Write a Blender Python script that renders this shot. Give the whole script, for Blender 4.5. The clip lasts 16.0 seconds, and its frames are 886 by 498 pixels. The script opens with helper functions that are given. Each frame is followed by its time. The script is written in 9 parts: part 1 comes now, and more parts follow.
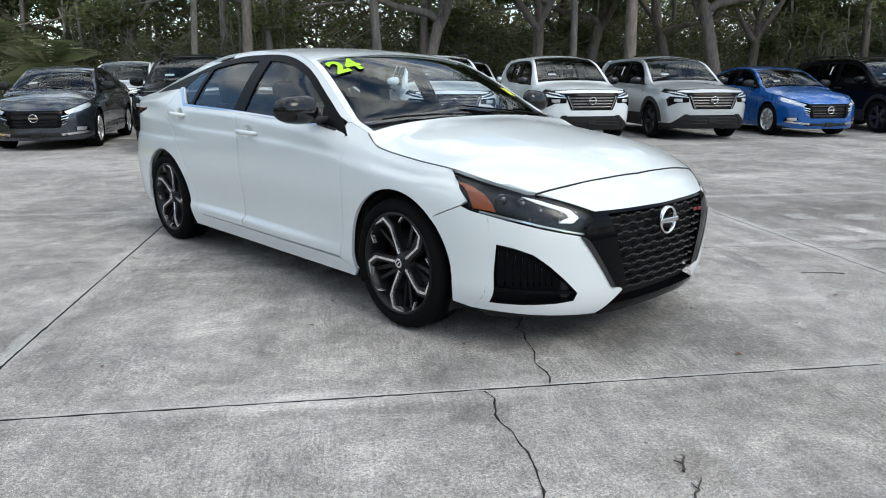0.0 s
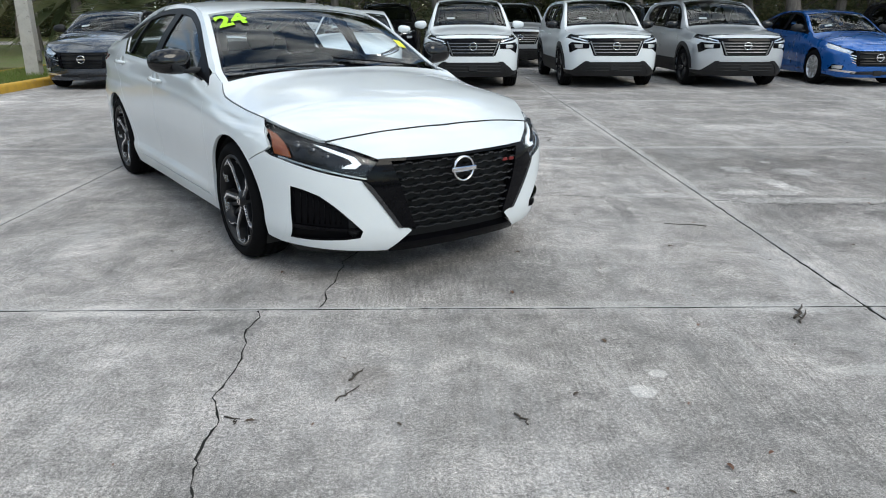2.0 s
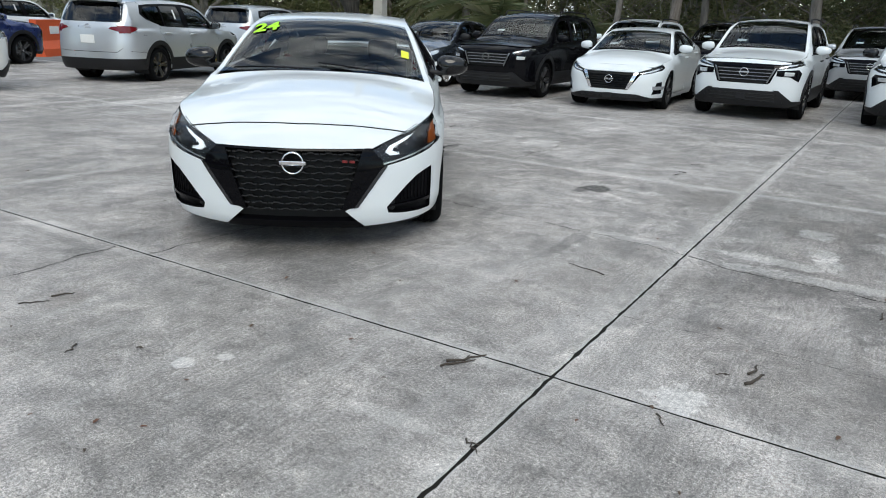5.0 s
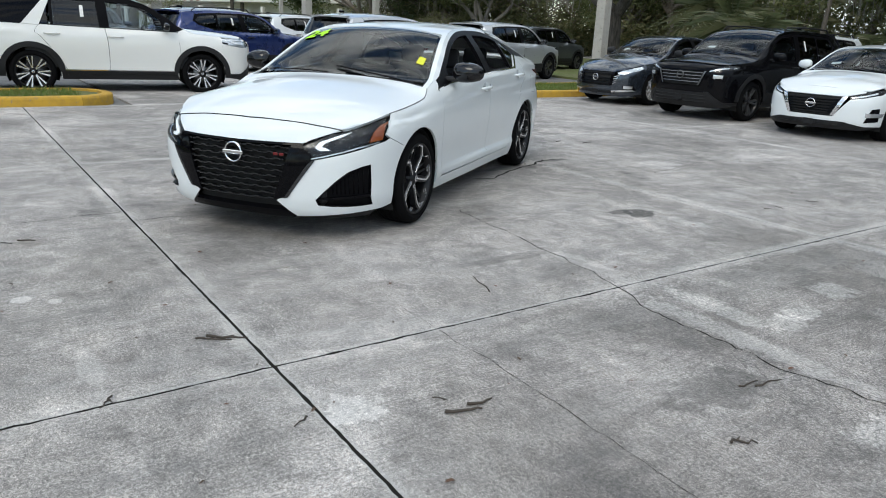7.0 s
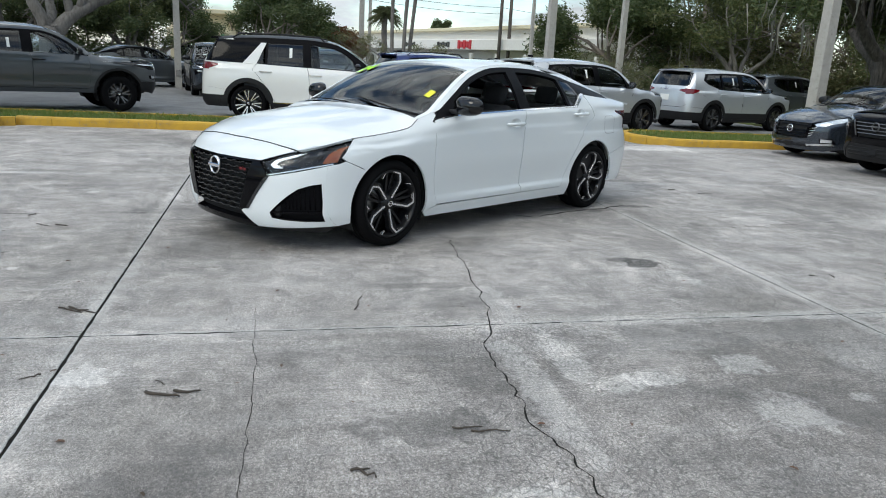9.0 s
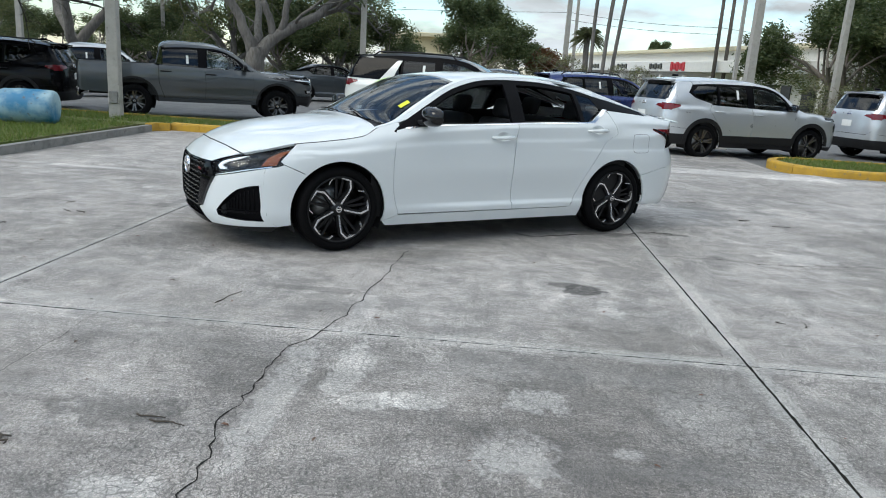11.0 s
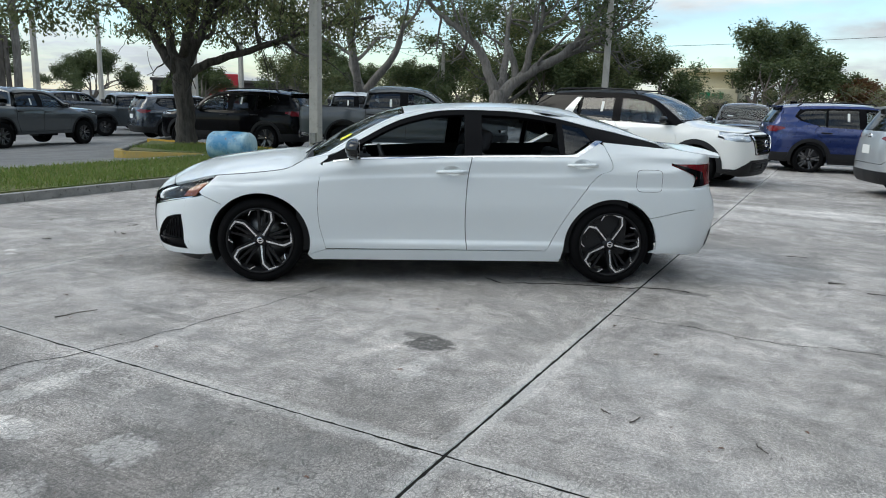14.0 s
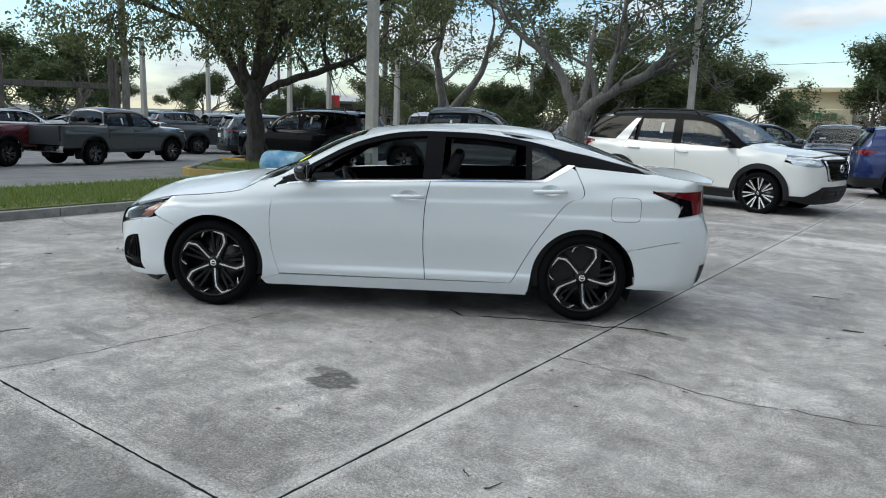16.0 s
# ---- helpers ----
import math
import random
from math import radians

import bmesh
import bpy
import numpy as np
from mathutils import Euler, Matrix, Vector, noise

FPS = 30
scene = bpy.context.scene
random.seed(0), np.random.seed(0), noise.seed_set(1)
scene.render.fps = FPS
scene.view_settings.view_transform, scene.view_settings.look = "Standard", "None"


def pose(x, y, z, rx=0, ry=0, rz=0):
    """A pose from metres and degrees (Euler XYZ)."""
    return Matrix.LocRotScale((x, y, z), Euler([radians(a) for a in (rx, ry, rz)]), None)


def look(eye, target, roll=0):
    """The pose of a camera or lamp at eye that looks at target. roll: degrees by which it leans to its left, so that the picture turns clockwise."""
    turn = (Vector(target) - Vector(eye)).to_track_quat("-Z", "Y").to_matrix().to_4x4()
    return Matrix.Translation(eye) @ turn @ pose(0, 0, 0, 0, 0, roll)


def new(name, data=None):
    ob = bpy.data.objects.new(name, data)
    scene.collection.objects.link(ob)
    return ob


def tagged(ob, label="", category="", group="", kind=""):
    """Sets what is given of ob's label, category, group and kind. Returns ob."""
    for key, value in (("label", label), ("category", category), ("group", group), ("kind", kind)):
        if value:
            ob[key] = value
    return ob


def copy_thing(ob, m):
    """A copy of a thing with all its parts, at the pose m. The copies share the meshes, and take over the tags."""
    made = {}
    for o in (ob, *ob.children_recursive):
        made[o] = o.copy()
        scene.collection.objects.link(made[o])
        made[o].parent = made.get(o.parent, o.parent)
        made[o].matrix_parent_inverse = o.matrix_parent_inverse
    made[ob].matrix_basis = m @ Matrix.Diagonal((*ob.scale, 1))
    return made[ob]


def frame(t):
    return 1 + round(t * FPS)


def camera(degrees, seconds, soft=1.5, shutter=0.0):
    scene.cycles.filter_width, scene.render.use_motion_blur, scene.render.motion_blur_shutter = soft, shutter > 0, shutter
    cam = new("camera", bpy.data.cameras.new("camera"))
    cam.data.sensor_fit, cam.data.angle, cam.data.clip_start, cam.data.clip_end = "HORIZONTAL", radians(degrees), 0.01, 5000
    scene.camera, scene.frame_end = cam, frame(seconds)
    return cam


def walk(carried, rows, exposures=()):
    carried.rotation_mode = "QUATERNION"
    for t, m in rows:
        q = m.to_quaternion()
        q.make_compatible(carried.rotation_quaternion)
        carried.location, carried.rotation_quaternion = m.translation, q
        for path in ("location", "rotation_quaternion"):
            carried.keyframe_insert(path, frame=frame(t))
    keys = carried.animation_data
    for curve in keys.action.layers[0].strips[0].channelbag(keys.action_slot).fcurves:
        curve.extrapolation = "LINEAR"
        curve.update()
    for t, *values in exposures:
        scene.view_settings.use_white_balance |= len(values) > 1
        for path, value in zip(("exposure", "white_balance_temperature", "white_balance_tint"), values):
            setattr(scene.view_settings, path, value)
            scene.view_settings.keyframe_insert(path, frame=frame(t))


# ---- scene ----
cam = camera(63.0, 16.0, soft=1.0)
PATH = [
    (0, (0.188, 0.036, 1.248), (0.469, 1.961, 0.783), -0.1),
    (0.5, (0.31, -0.109, 1.263), (0.565, 1.809, 0.755), 0.1),
    (1, (0.684, -0.342, 1.295), (0.894, 1.568, 0.739), 0.1),
    (1.5, (1.099, -0.447, 1.303), (1.235, 1.457, 0.707), -0.0),
    (2, (1.581, -0.483, 1.341), (1.609, 1.42, 0.725), -0.0),
    (2.5, (2.111, -0.557, 1.361), (1.99, 1.342, 0.748), 0.1),
    (3, (2.626, -0.497, 1.35), (2.326, 1.386, 0.747), 0.5),
    (3.5, (3.14, -0.417, 1.357), (2.647, 1.427, 0.76), 1.1),
    (4, (3.67, -0.315, 1.387), (2.994, 1.47, 0.79), 1.5),
    (4.5, (4.18, -0.097, 1.403), (3.336, 1.615, 0.804), 1.9),
    (5, (4.713, 0.154, 1.403), (3.71, 1.777, 0.803), 2.2),
    (5.2, (4.896, 0.274, 1.391), (3.831, 1.858, 0.793), 2.3),
    (7.3, (6.552, 1.975, 1.403), (4.918, 2.977, 0.833), 2.5),
    (7.5, (6.671, 2.155, 1.422), (4.995, 3.093, 0.863), 2.5),
    (8, (6.909, 2.648, 1.41), (5.145, 3.42, 0.873), 2.6),
    (8.5, (7.138, 3.135, 1.401), (5.305, 3.749, 0.886), 2.9),
    (9, (7.314, 3.654, 1.394), (5.432, 4.113, 0.897), 3.2),
    (9.2, (7.345, 3.875, 1.396), (5.448, 4.276, 0.903), 3.4),
    (11.3, (7.401, 5.986, 1.423), (5.47, 5.782, 0.944), 3.5),
    (11.5, (7.35, 6.185, 1.41), (5.427, 5.923, 0.927), 3.4),
    (12, (7.204, 6.685, 1.455), (5.308, 6.272, 0.972), 3.3),
    (12.5, (7.033, 7.19, 1.467), (5.171, 6.631, 0.996), 2.8),
    (13, (6.747, 7.643, 1.457), (4.927, 6.946, 1.005), 2.3),
    (13.5, (6.463, 8.064, 1.436), (4.689, 7.245, 1.01), 2.1),
    (14, (6.161, 8.435, 1.463), (4.435, 7.507, 1.058), 1.8),
    (14.5, (5.809, 8.73, 1.489), (4.133, 7.709, 1.105), 1.5),
    (15, (5.549, 9.014, 1.486), (3.915, 7.922, 1.12), 1.5),
    (15.5, (5.358, 9.18, 1.503), (3.754, 8.041, 1.142), 1.7),
    (16, (5.27, 9.199, 1.5), (3.689, 8.028, 1.14), 1.9),
]
walk(cam, [(t, look(eye, target, roll)) for t, eye, target, roll in PATH], exposures=((0, -0.02, 6500, 5), (4, -0.20, 6480, 5), (7, -0.18, 6480, 5), (11, -0.16, 6400, 4), (16, -0.28, 6400, 4)))

# ---- world and light ----
scene.view_settings.exposure = 0.0
world = bpy.data.worlds.new("world")
scene.world = world
world.use_nodes = True
wn, wl = world.node_tree.nodes, world.node_tree.links
wn.clear()
SUN_ELEV, SUN_AZ = radians(41), radians(305)      # azimuth as an angle from +x towards +y
sky = wn.new("ShaderNodeTexSky")
sky.sky_type, sky.sun_disc = "NISHITA", False
sky.sun_elevation, sky.sun_rotation = SUN_ELEV, math.pi / 2 - SUN_AZ
sky.dust_density, sky.ozone_density, sky.air_density = 0.2, 3.0, 1.1
# broken cloud over the sky
wco = wn.new("ShaderNodeTexCoord")
wmap = wn.new("ShaderNodeMapping")
wmap.inputs["Scale"].default_value = (1.6, 1.6, 6.0)
wnoise = wn.new("ShaderNodeTexNoise")
wnoise.inputs["Scale"].default_value, wnoise.inputs["Detail"].default_value, wnoise.inputs["Roughness"].default_value = 2.2, 8.0, 0.56
wramp = wn.new("ShaderNodeValToRGB")
wramp.color_ramp.elements[0].position, wramp.color_ramp.elements[1].position = 0.43, 0.58
wmix = wn.new("ShaderNodeMixRGB")
wsep = wn.new("ShaderNodeSeparateXYZ")             # the cloud is brighter overhead than low down
wzen = wn.new("ShaderNodeMixRGB")
wzen.inputs[1].default_value, wzen.inputs[2].default_value = (3.3, 3.5, 3.82, 1), (11.4, 11.6, 11.8, 1)
wl.new(wco.outputs["Generated"], wsep.inputs[0])
wl.new(wsep.outputs["Z"], wzen.inputs[0])
wgrey = wn.new("ShaderNodeTexNoise")                # grey undersides among the white
wgrey.inputs["Scale"].default_value, wgrey.inputs["Detail"].default_value = 2.6, 6.0
wtone = wn.new("ShaderNodeMapRange")
wtone.inputs["From Min"].default_value, wtone.inputs["From Max"].default_value, wtone.inputs["To Min"].default_value, wtone.inputs["To Max"].default_value = 0.36, 0.62, 0.66, 1.16
wmul = wn.new("ShaderNodeMixRGB")
wmul.blend_type = "MULTIPLY"
wmul.inputs[0].default_value = 1.0
wl.new(wmap.outputs["Vector"], wgrey.inputs["Vector"])
wl.new(wgrey.outputs["Fac"], wtone.inputs["Value"])
wl.new(wzen.outputs["Color"], wmul.inputs[1])
wl.new(wtone.outputs["Result"], wmul.inputs[2])
wl.new(wmul.outputs["Color"], wmix.inputs[2])
wbg = wn.new("ShaderNodeBackground")
wbg.inputs["Strength"].default_value = 0.215
wout = wn.new("ShaderNodeOutputWorld")
wl.new(wco.outputs["Generated"], wmap.inputs["Vector"])
wl.new(wmap.outputs["Vector"], wnoise.inputs["Vector"])
wl.new(wnoise.outputs["Fac"], wramp.inputs["Fac"])
whaze = wn.new("ShaderNodeMapRange")               # haze low over the horizon
whaze.inputs["From Max"].default_value, whaze.inputs["To Min"].default_value, whaze.inputs["To Max"].default_value = 0.08, 0.4, 0.0
wmax = wn.new("ShaderNodeMath")
wmax.operation = "MAXIMUM"
wl.new(wsep.outputs["Z"], whaze.inputs["Value"])
wl.new(wramp.outputs["Color"], wmax.inputs[0])
wl.new(whaze.outputs["Result"], wmax.inputs[1])
wl.new(wmax.outputs[0], wmix.inputs[0])
wl.new(sky.outputs["Color"], wmix.inputs[1])
wl.new(wmix.outputs["Color"], wbg.inputs["Color"])
wl.new(wbg.outputs["Background"], wout.inputs["Surface"])
sun = new("sun", bpy.data.lights.new("sun", "SUN"))
sun.data.energy, sun.data.angle, sun.data.color = 1.5, radians(30), (1.0, 0.92, 0.82)
sun.matrix_world = look((math.cos(SUN_AZ) * math.cos(SUN_ELEV) * 40, math.sin(SUN_AZ) * math.cos(SUN_ELEV) * 40, math.sin(SUN_ELEV) * 40), (0, 0, 0))


# ---- materials ----
class Nodes:
    """A small helper to write node trees in few lines."""

    def __init__(self, name):
        self.mat = bpy.data.materials.new(name)
        self.mat.use_nodes = True
        self.n, self.l = self.mat.node_tree.nodes, self.mat.node_tree.links
        self.bsdf = self.n["Principled BSDF"]
        self.out = self.n["Material Output"]
        self.co = self.n.new("ShaderNodeTexCoord")

    def put(self, sock, v):
        if hasattr(v, "is_output"):
            self.l.new(v, sock)
        elif isinstance(v, (tuple, list)) and len(v) == 3 and sock.type == "RGBA":
            sock.default_value = (*v, 1)
        else:
            sock.default_value = v

    def set(self, **kw):
        for k, v in kw.items():
            self.put(self.bsdf.inputs[k.replace("_", " ")], v)
        return self

    def noise(self, scale, detail=4, rough=0.55, vec=None, stretch=None, distort=0.0):
        t = self.n.new("ShaderNodeTexNoise")
        t.inputs["Scale"].default_value, t.inputs["Detail"].default_value, t.inputs["Roughness"].default_value = scale, detail, rough
        t.inputs["Distortion"].default_value = distort
        v = vec or self.co.outputs["Object"]
        if stretch:
            m = self.n.new("ShaderNodeMapping")
            m.inputs["Scale"].default_value = stretch
            self.l.new(v, m.inputs["Vector"])
            v = m.outputs["Vector"]
        self.l.new(v, t.inputs["Vector"])
        return t.outputs["Fac"]

    def voronoi(self, scale, feature="F1", vec=None):
        t = self.n.new("ShaderNodeTexVoronoi")
        t.feature = feature
        t.inputs["Scale"].default_value = scale
        self.l.new(vec or self.co.outputs["Object"], t.inputs["Vector"])
        return t.outputs["Distance"]

    def ramp(self, fac, *stops):
        r = self.n.new("ShaderNodeValToRGB")
        e = r.color_ramp.elements
        while len(e) < len(stops):
            e.new(0.5)
        for el, (p, c) in zip(e, stops):
            el.position = p
            el.color = (c, c, c, 1) if isinstance(c, (int, float)) else (*c, 1)
        self.put(r.inputs["Fac"], fac)
        return r.outputs["Color"]

    def mix(self, fac, a, b, kind="MIX"):
        m = self.n.new("ShaderNodeMixRGB")
        m.blend_type = kind
        for sock, v in zip(m.inputs, (fac, a, b)):
            self.put(sock, v)
        return m.outputs["Color"]

    def math(self, op, a, b=0.0):
        m = self.n.new("ShaderNodeMath")
        m.operation = op
        self.put(m.inputs[0], a), self.put(m.inputs[1], b)
        return m.outputs[0]

    def bump(self, height, strength=0.3, dist=0.01):
        b = self.n.new("ShaderNodeBump")
        b.inputs["Strength"].default_value, b.inputs["Distance"].default_value = strength, dist
        self.l.new(height, b.inputs["Height"])
        self.l.new(b.outputs["Normal"], self.bsdf.inputs["Normal"])
        return self


def simple(name, col, rough=0.5, metal=0.0, coat=0.0, vary=0.12, scale=30, bump=0.0, emit=0.0, spec=0.5):
    m = Nodes(name)
    f = m.noise(scale, 5)
    lo, hi = tuple(c * (1 - vary) for c in col), tuple(min(1, c * (1 + vary)) for c in col)
    m.set(Base_Color=m.ramp(f, (0.3, lo), (0.7, hi)), Roughness=rough, Metallic=metal, Coat_Weight=coat, Coat_Roughness=0.03, Specular_IOR_Level=spec)
    if bump:
        m.bump(f, bump, 0.004)
    if emit:
        m.set(Emission_Color=col, Emission_Strength=emit)
    return m.mat


def paint(name, col, metal=0.0, rough=0.35, ior=1.5, coat=1.0, spec=0.5):
    """Car paint: base, a little flake, clear coat, faint dust."""
    m = Nodes(name)
    dust = m.noise(6, 5)
    flake = m.noise(900, 2)
    c = m.mix(0.06, col, m.ramp(flake, (0.4, 0.0), (0.6, 1.0)), "OVERLAY")
    m.set(Base_Color=c, Roughness=m.ramp(dust, (0.3, rough * 0.8), (0.8, rough * 1.25)), Metallic=metal, Coat_Weight=coat, Coat_Roughness=0.025, Coat_IOR=ior, Specular_IOR_Level=spec)
    return m.mat


def glass(name, tint, gloss=1.0):
    """A pane: tinted see-through with a clear reflection on top."""
    m = Nodes(name)
    tr = m.n.new("ShaderNodeBsdfTransparent")
    tr.inputs["Color"].default_value = (*tint, 1)
    gl = m.n.new("ShaderNodeBsdfGlossy")
    gl.inputs["Roughness"].default_value = 0.01
    fr = m.n.new("ShaderNodeFresnel")
    fr.inputs["IOR"].default_value = 1.55
    k = m.math("MULTIPLY", fr.outputs["Fac"], gloss)
    k = m.math("MINIMUM", k, 1.0)
    mx = m.n.new("ShaderNodeMixShader")
    m.l.new(k, mx.inputs[0])
    m.l.new(tr.outputs[0], mx.inputs[1])
    m.l.new(gl.outputs[0], mx.inputs[2])
    m.l.new(mx.outputs[0], m.out.inputs["Surface"])
    return m.mat


M = {
    "white": paint("paint_white", (0.730, 0.764, 0.772), rough=0.38, coat=0.9, spec=0.4),
    "pearl": paint("paint_pearl", (0.76, 0.76, 0.73)),
    "silver": paint("paint_silver", (0.56, 0.58, 0.60), 0.55, 0.34),
    "charcoal": paint("paint_charcoal", (0.040, 0.050, 0.066), 0.6, 0.25),
    "gunmetal": paint("paint_gunmetal", (0.056, 0.064, 0.070), 0.3, 0.35),
    "black_paint": paint("paint_black", (0.003, 0.003, 0.004), 0.0, 0.2, 1.4, 0.3, 0.08),
    "blue": paint("paint_blue", (0.005, 0.10, 0.38), 0.35, 0.3),
    "navy": paint("paint_navy", (0.012, 0.028, 0.13), 0.4, 0.3),
    "red": paint("paint_red", (0.085, 0.006, 0.011), 0.2, 0.3),
    "gloss_black": simple("gloss_black", (0.003, 0.003, 0.004), 0.06, coat=0.0, spec=0.12),
    "mirror_black": simple("mirror_black", (0.005, 0.005, 0.006), 0.06, spec=0.5),
    "gap_shade": simple("panel_gap_shade", (0.16, 0.16, 0.165), 0.6),
    "trim_black": simple("trim_black", (0.004, 0.004, 0.005), 0.35, spec=0.06),
    "plastic": simple("black_plastic", (0.013, 0.013, 0.014), 0.5, bump=0.08, scale=120, spec=0.3),
    "dark": simple("dark_cavity", (0.006, 0.006, 0.006), 0.8),
    "rubber": simple("tyre_rubber", (0.005, 0.005, 0.0055), 0.85, bump=0.15, scale=90, spec=0.08),
    "chrome": simple("chrome", (0.75, 0.75, 0.76), 0.07, 1.0, vary=0.03),
    "alloy": simple("machined_alloy", (0.74, 0.74, 0.75), 0.25, 0.8, vary=0.06, scale=200),
    "alloy_dark": simple("dark_alloy", (0.012, 0.012, 0.013), 0.3, 0.0, spec=0.25),
    "satin_dark": simple("satin_dark_metal", (0.085, 0.085, 0.09), 0.22, 0.9, vary=0.05),
    "grille_grey": simple("grille_black", (0.016, 0.017, 0.019), 0.16, spec=0.6),
    "wheel_grey": simple("wheel_grey", (0.20, 0.20, 0.205), 0.3, 0.9, vary=0.05),
    "disc": simple("brake_disc", (0.25, 0.25, 0.25), 0.4, 1.0),
    "seat": simple("seat_cloth", (0.035, 0.035, 0.038), 0.85, bump=0.2, scale=200),
    "headliner": simple("headliner", (0.30, 0.29, 0.27), 0.9),
    "lamp_inner": simple("lamp_housing", (0.014, 0.014, 0.016), 0.18, 0.2),
    "drl": simple("lamp_strip", (0.85, 0.87, 0.9), 0.3, emit=0.4),
    "lens_white": simple("reflector", (0.72, 0.74, 0.76), 0.15, 0.7),
    "amber": simple("amber_lens", (0.27, 0.062, 0.012), 0.15, coat=0.6),
    "tail_red": simple("tail_lamp_red", (0.15, 0.005, 0.010), 0.12, coat=0.4),
    "red_badge": simple("red_badge", (0.17, 0.012, 0.012), 0.4),
    "lime": simple("lime_sticker", (0.42, 0.90, 0.01), 0.6, vary=0.05),
    "yellow_tag": simple("yellow_tag", (0.72, 0.74, 0.04), 0.6, vary=0.05),
    "paper": simple("paper", (0.78, 0.78, 0.75), 0.7, vary=0.04),
    "glass": glass("clear_glass", (0.72, 0.80, 0.84), 0.95),
    "glass_dark": glass("privacy_glass", (0.10, 0.12, 0.13), 1.1),
    "glass_lamp": glass("lamp_glass", (0.93, 0.95, 0.96), 0.25),
}


# ---- mesh helpers ----
def arr(v):
    return np.asarray(v, float)


class Geo:
    """Collects verts and faces of one mesh."""

    def __init__(self):
        self.v, self.f, self.smooth = [], [], []

    def add(self, verts, faces, smooth=True):
        o = len(self.v)
        self.v.extend(tuple(map(float, p)) for p in verts)
        self.f.extend(tuple(i + o for i in f) for f in faces)
        self.smooth.extend([smooth] * len(faces))
        return self

    def box(self, c, s, b=0.006, m=None, seg=1):
        bm = bmesh.new()
        bmesh.ops.create_cube(bm, size=1)
        for v in bm.verts:
            v.co = Vector((v.co.x * s[0], v.co.y * s[1], v.co.z * s[2]))
        if b > 0:
            bmesh.ops.bevel(bm, geom=bm.edges[:], offset=min(b, min(s) * 0.45), segments=seg, affect="EDGES", profile=0.5)
        mt = Matrix.Translation(c) @ (m or Matrix())
        bm.verts.index_update()
        self.add([mt @ v.co for v in bm.verts], [[v.index for v in f.verts] for f in bm.faces], seg > 1)
        bm.free()
        return self

    def tube(self, pts, rad, n=8, cap=True, smooth=True):
        pts = [Vector(p) for p in pts]
        rad = rad if hasattr(rad, "__len__") else [rad] * len(pts)
        verts, faces = [], []
        side = None
        for i, p in enumerate(pts):
            d = (pts[min(i + 1, len(pts) - 1)] - pts[max(i - 1, 0)]).normalized()
            if side is None or abs(side.dot(d)) > 0.95:
                side = d.orthogonal().normalized()
            side = (side - d * side.dot(d)).normalized()
            up = d.cross(side)
            for k in range(n):
                a = 2 * math.pi * k / n
                verts.append(p + (side * math.cos(a) + up * math.sin(a)) * rad[i])
        for i in range(len(pts) - 1):
            for k in range(n):
                a, b = i * n + k, i * n + (k + 1) % n
                faces.append((a, b, b + n, a + n))
        if cap:
            faces.append(tuple(range(n))[::-1])
            faces.append(tuple(range((len(pts) - 1) * n, len(pts) * n)))
        return self.add(verts, faces, smooth)

    def lathe(self, prof, n=32, m=None):
        """Turns (radius, height) pairs round the z axis; m places the result."""
        verts, faces = [], []
        m = m or Matrix()
        for r, h in prof:
            for k in range(n):
                a = 2 * math.pi * k / n
                verts.append(m @ Vector((r * math.cos(a), r * math.sin(a), h)))
        for i in range(len(prof) - 1):
            for k in range(n):
                a, b = i * n + k, i * n + (k + 1) % n
                faces.append((a, b, b + n, a + n))
        return self.add(verts, faces)

    def prism(self, poly, h0, h1, m=None, smooth=False):
        """A flat outline (x, y) drawn out from h0 to h1 along z."""
        m = m or Matrix()
        n = len(poly)
        verts = [m @ Vector((x, y, h)) for h in (h0, h1) for x, y in poly]
        faces = [tuple(range(n))[::-1], tuple(range(n, 2 * n))] + [(i, (i + 1) % n, n + (i + 1) % n, n + i) for i in range(n)]
        return self.add(verts, faces, smooth)

    def mesh(self, name, mat, fix=True):
        me = bpy.data.meshes.new(name)
        me.from_pydata(self.v, [], self.f)
        me.polygons.foreach_set("use_smooth", self.smooth)
        if fix:
            bm = bmesh.new()
            bm.from_mesh(me)
            bmesh.ops.recalc_face_normals(bm, faces=bm.faces[:])
            bm.to_mesh(me)
            bm.free()
        for q in mat if isinstance(mat, (list, tuple)) else [mat]:
            me.materials.append(q)
        me.update()
        return me

    def make(self, name, mat, parent=None, label="", fix=True):
        ob = new(name, self.mesh(name, mat, fix))
        if parent:
            ob.parent = parent
        if label:
            ob["label"] = label
        return ob


def thing(name, m, label, category, group="", kind=""):
    ob = new(name)
    ob.empty_display_size = 0.1
    ob.matrix_world = m
    return tagged(ob, label, category, group, kind)


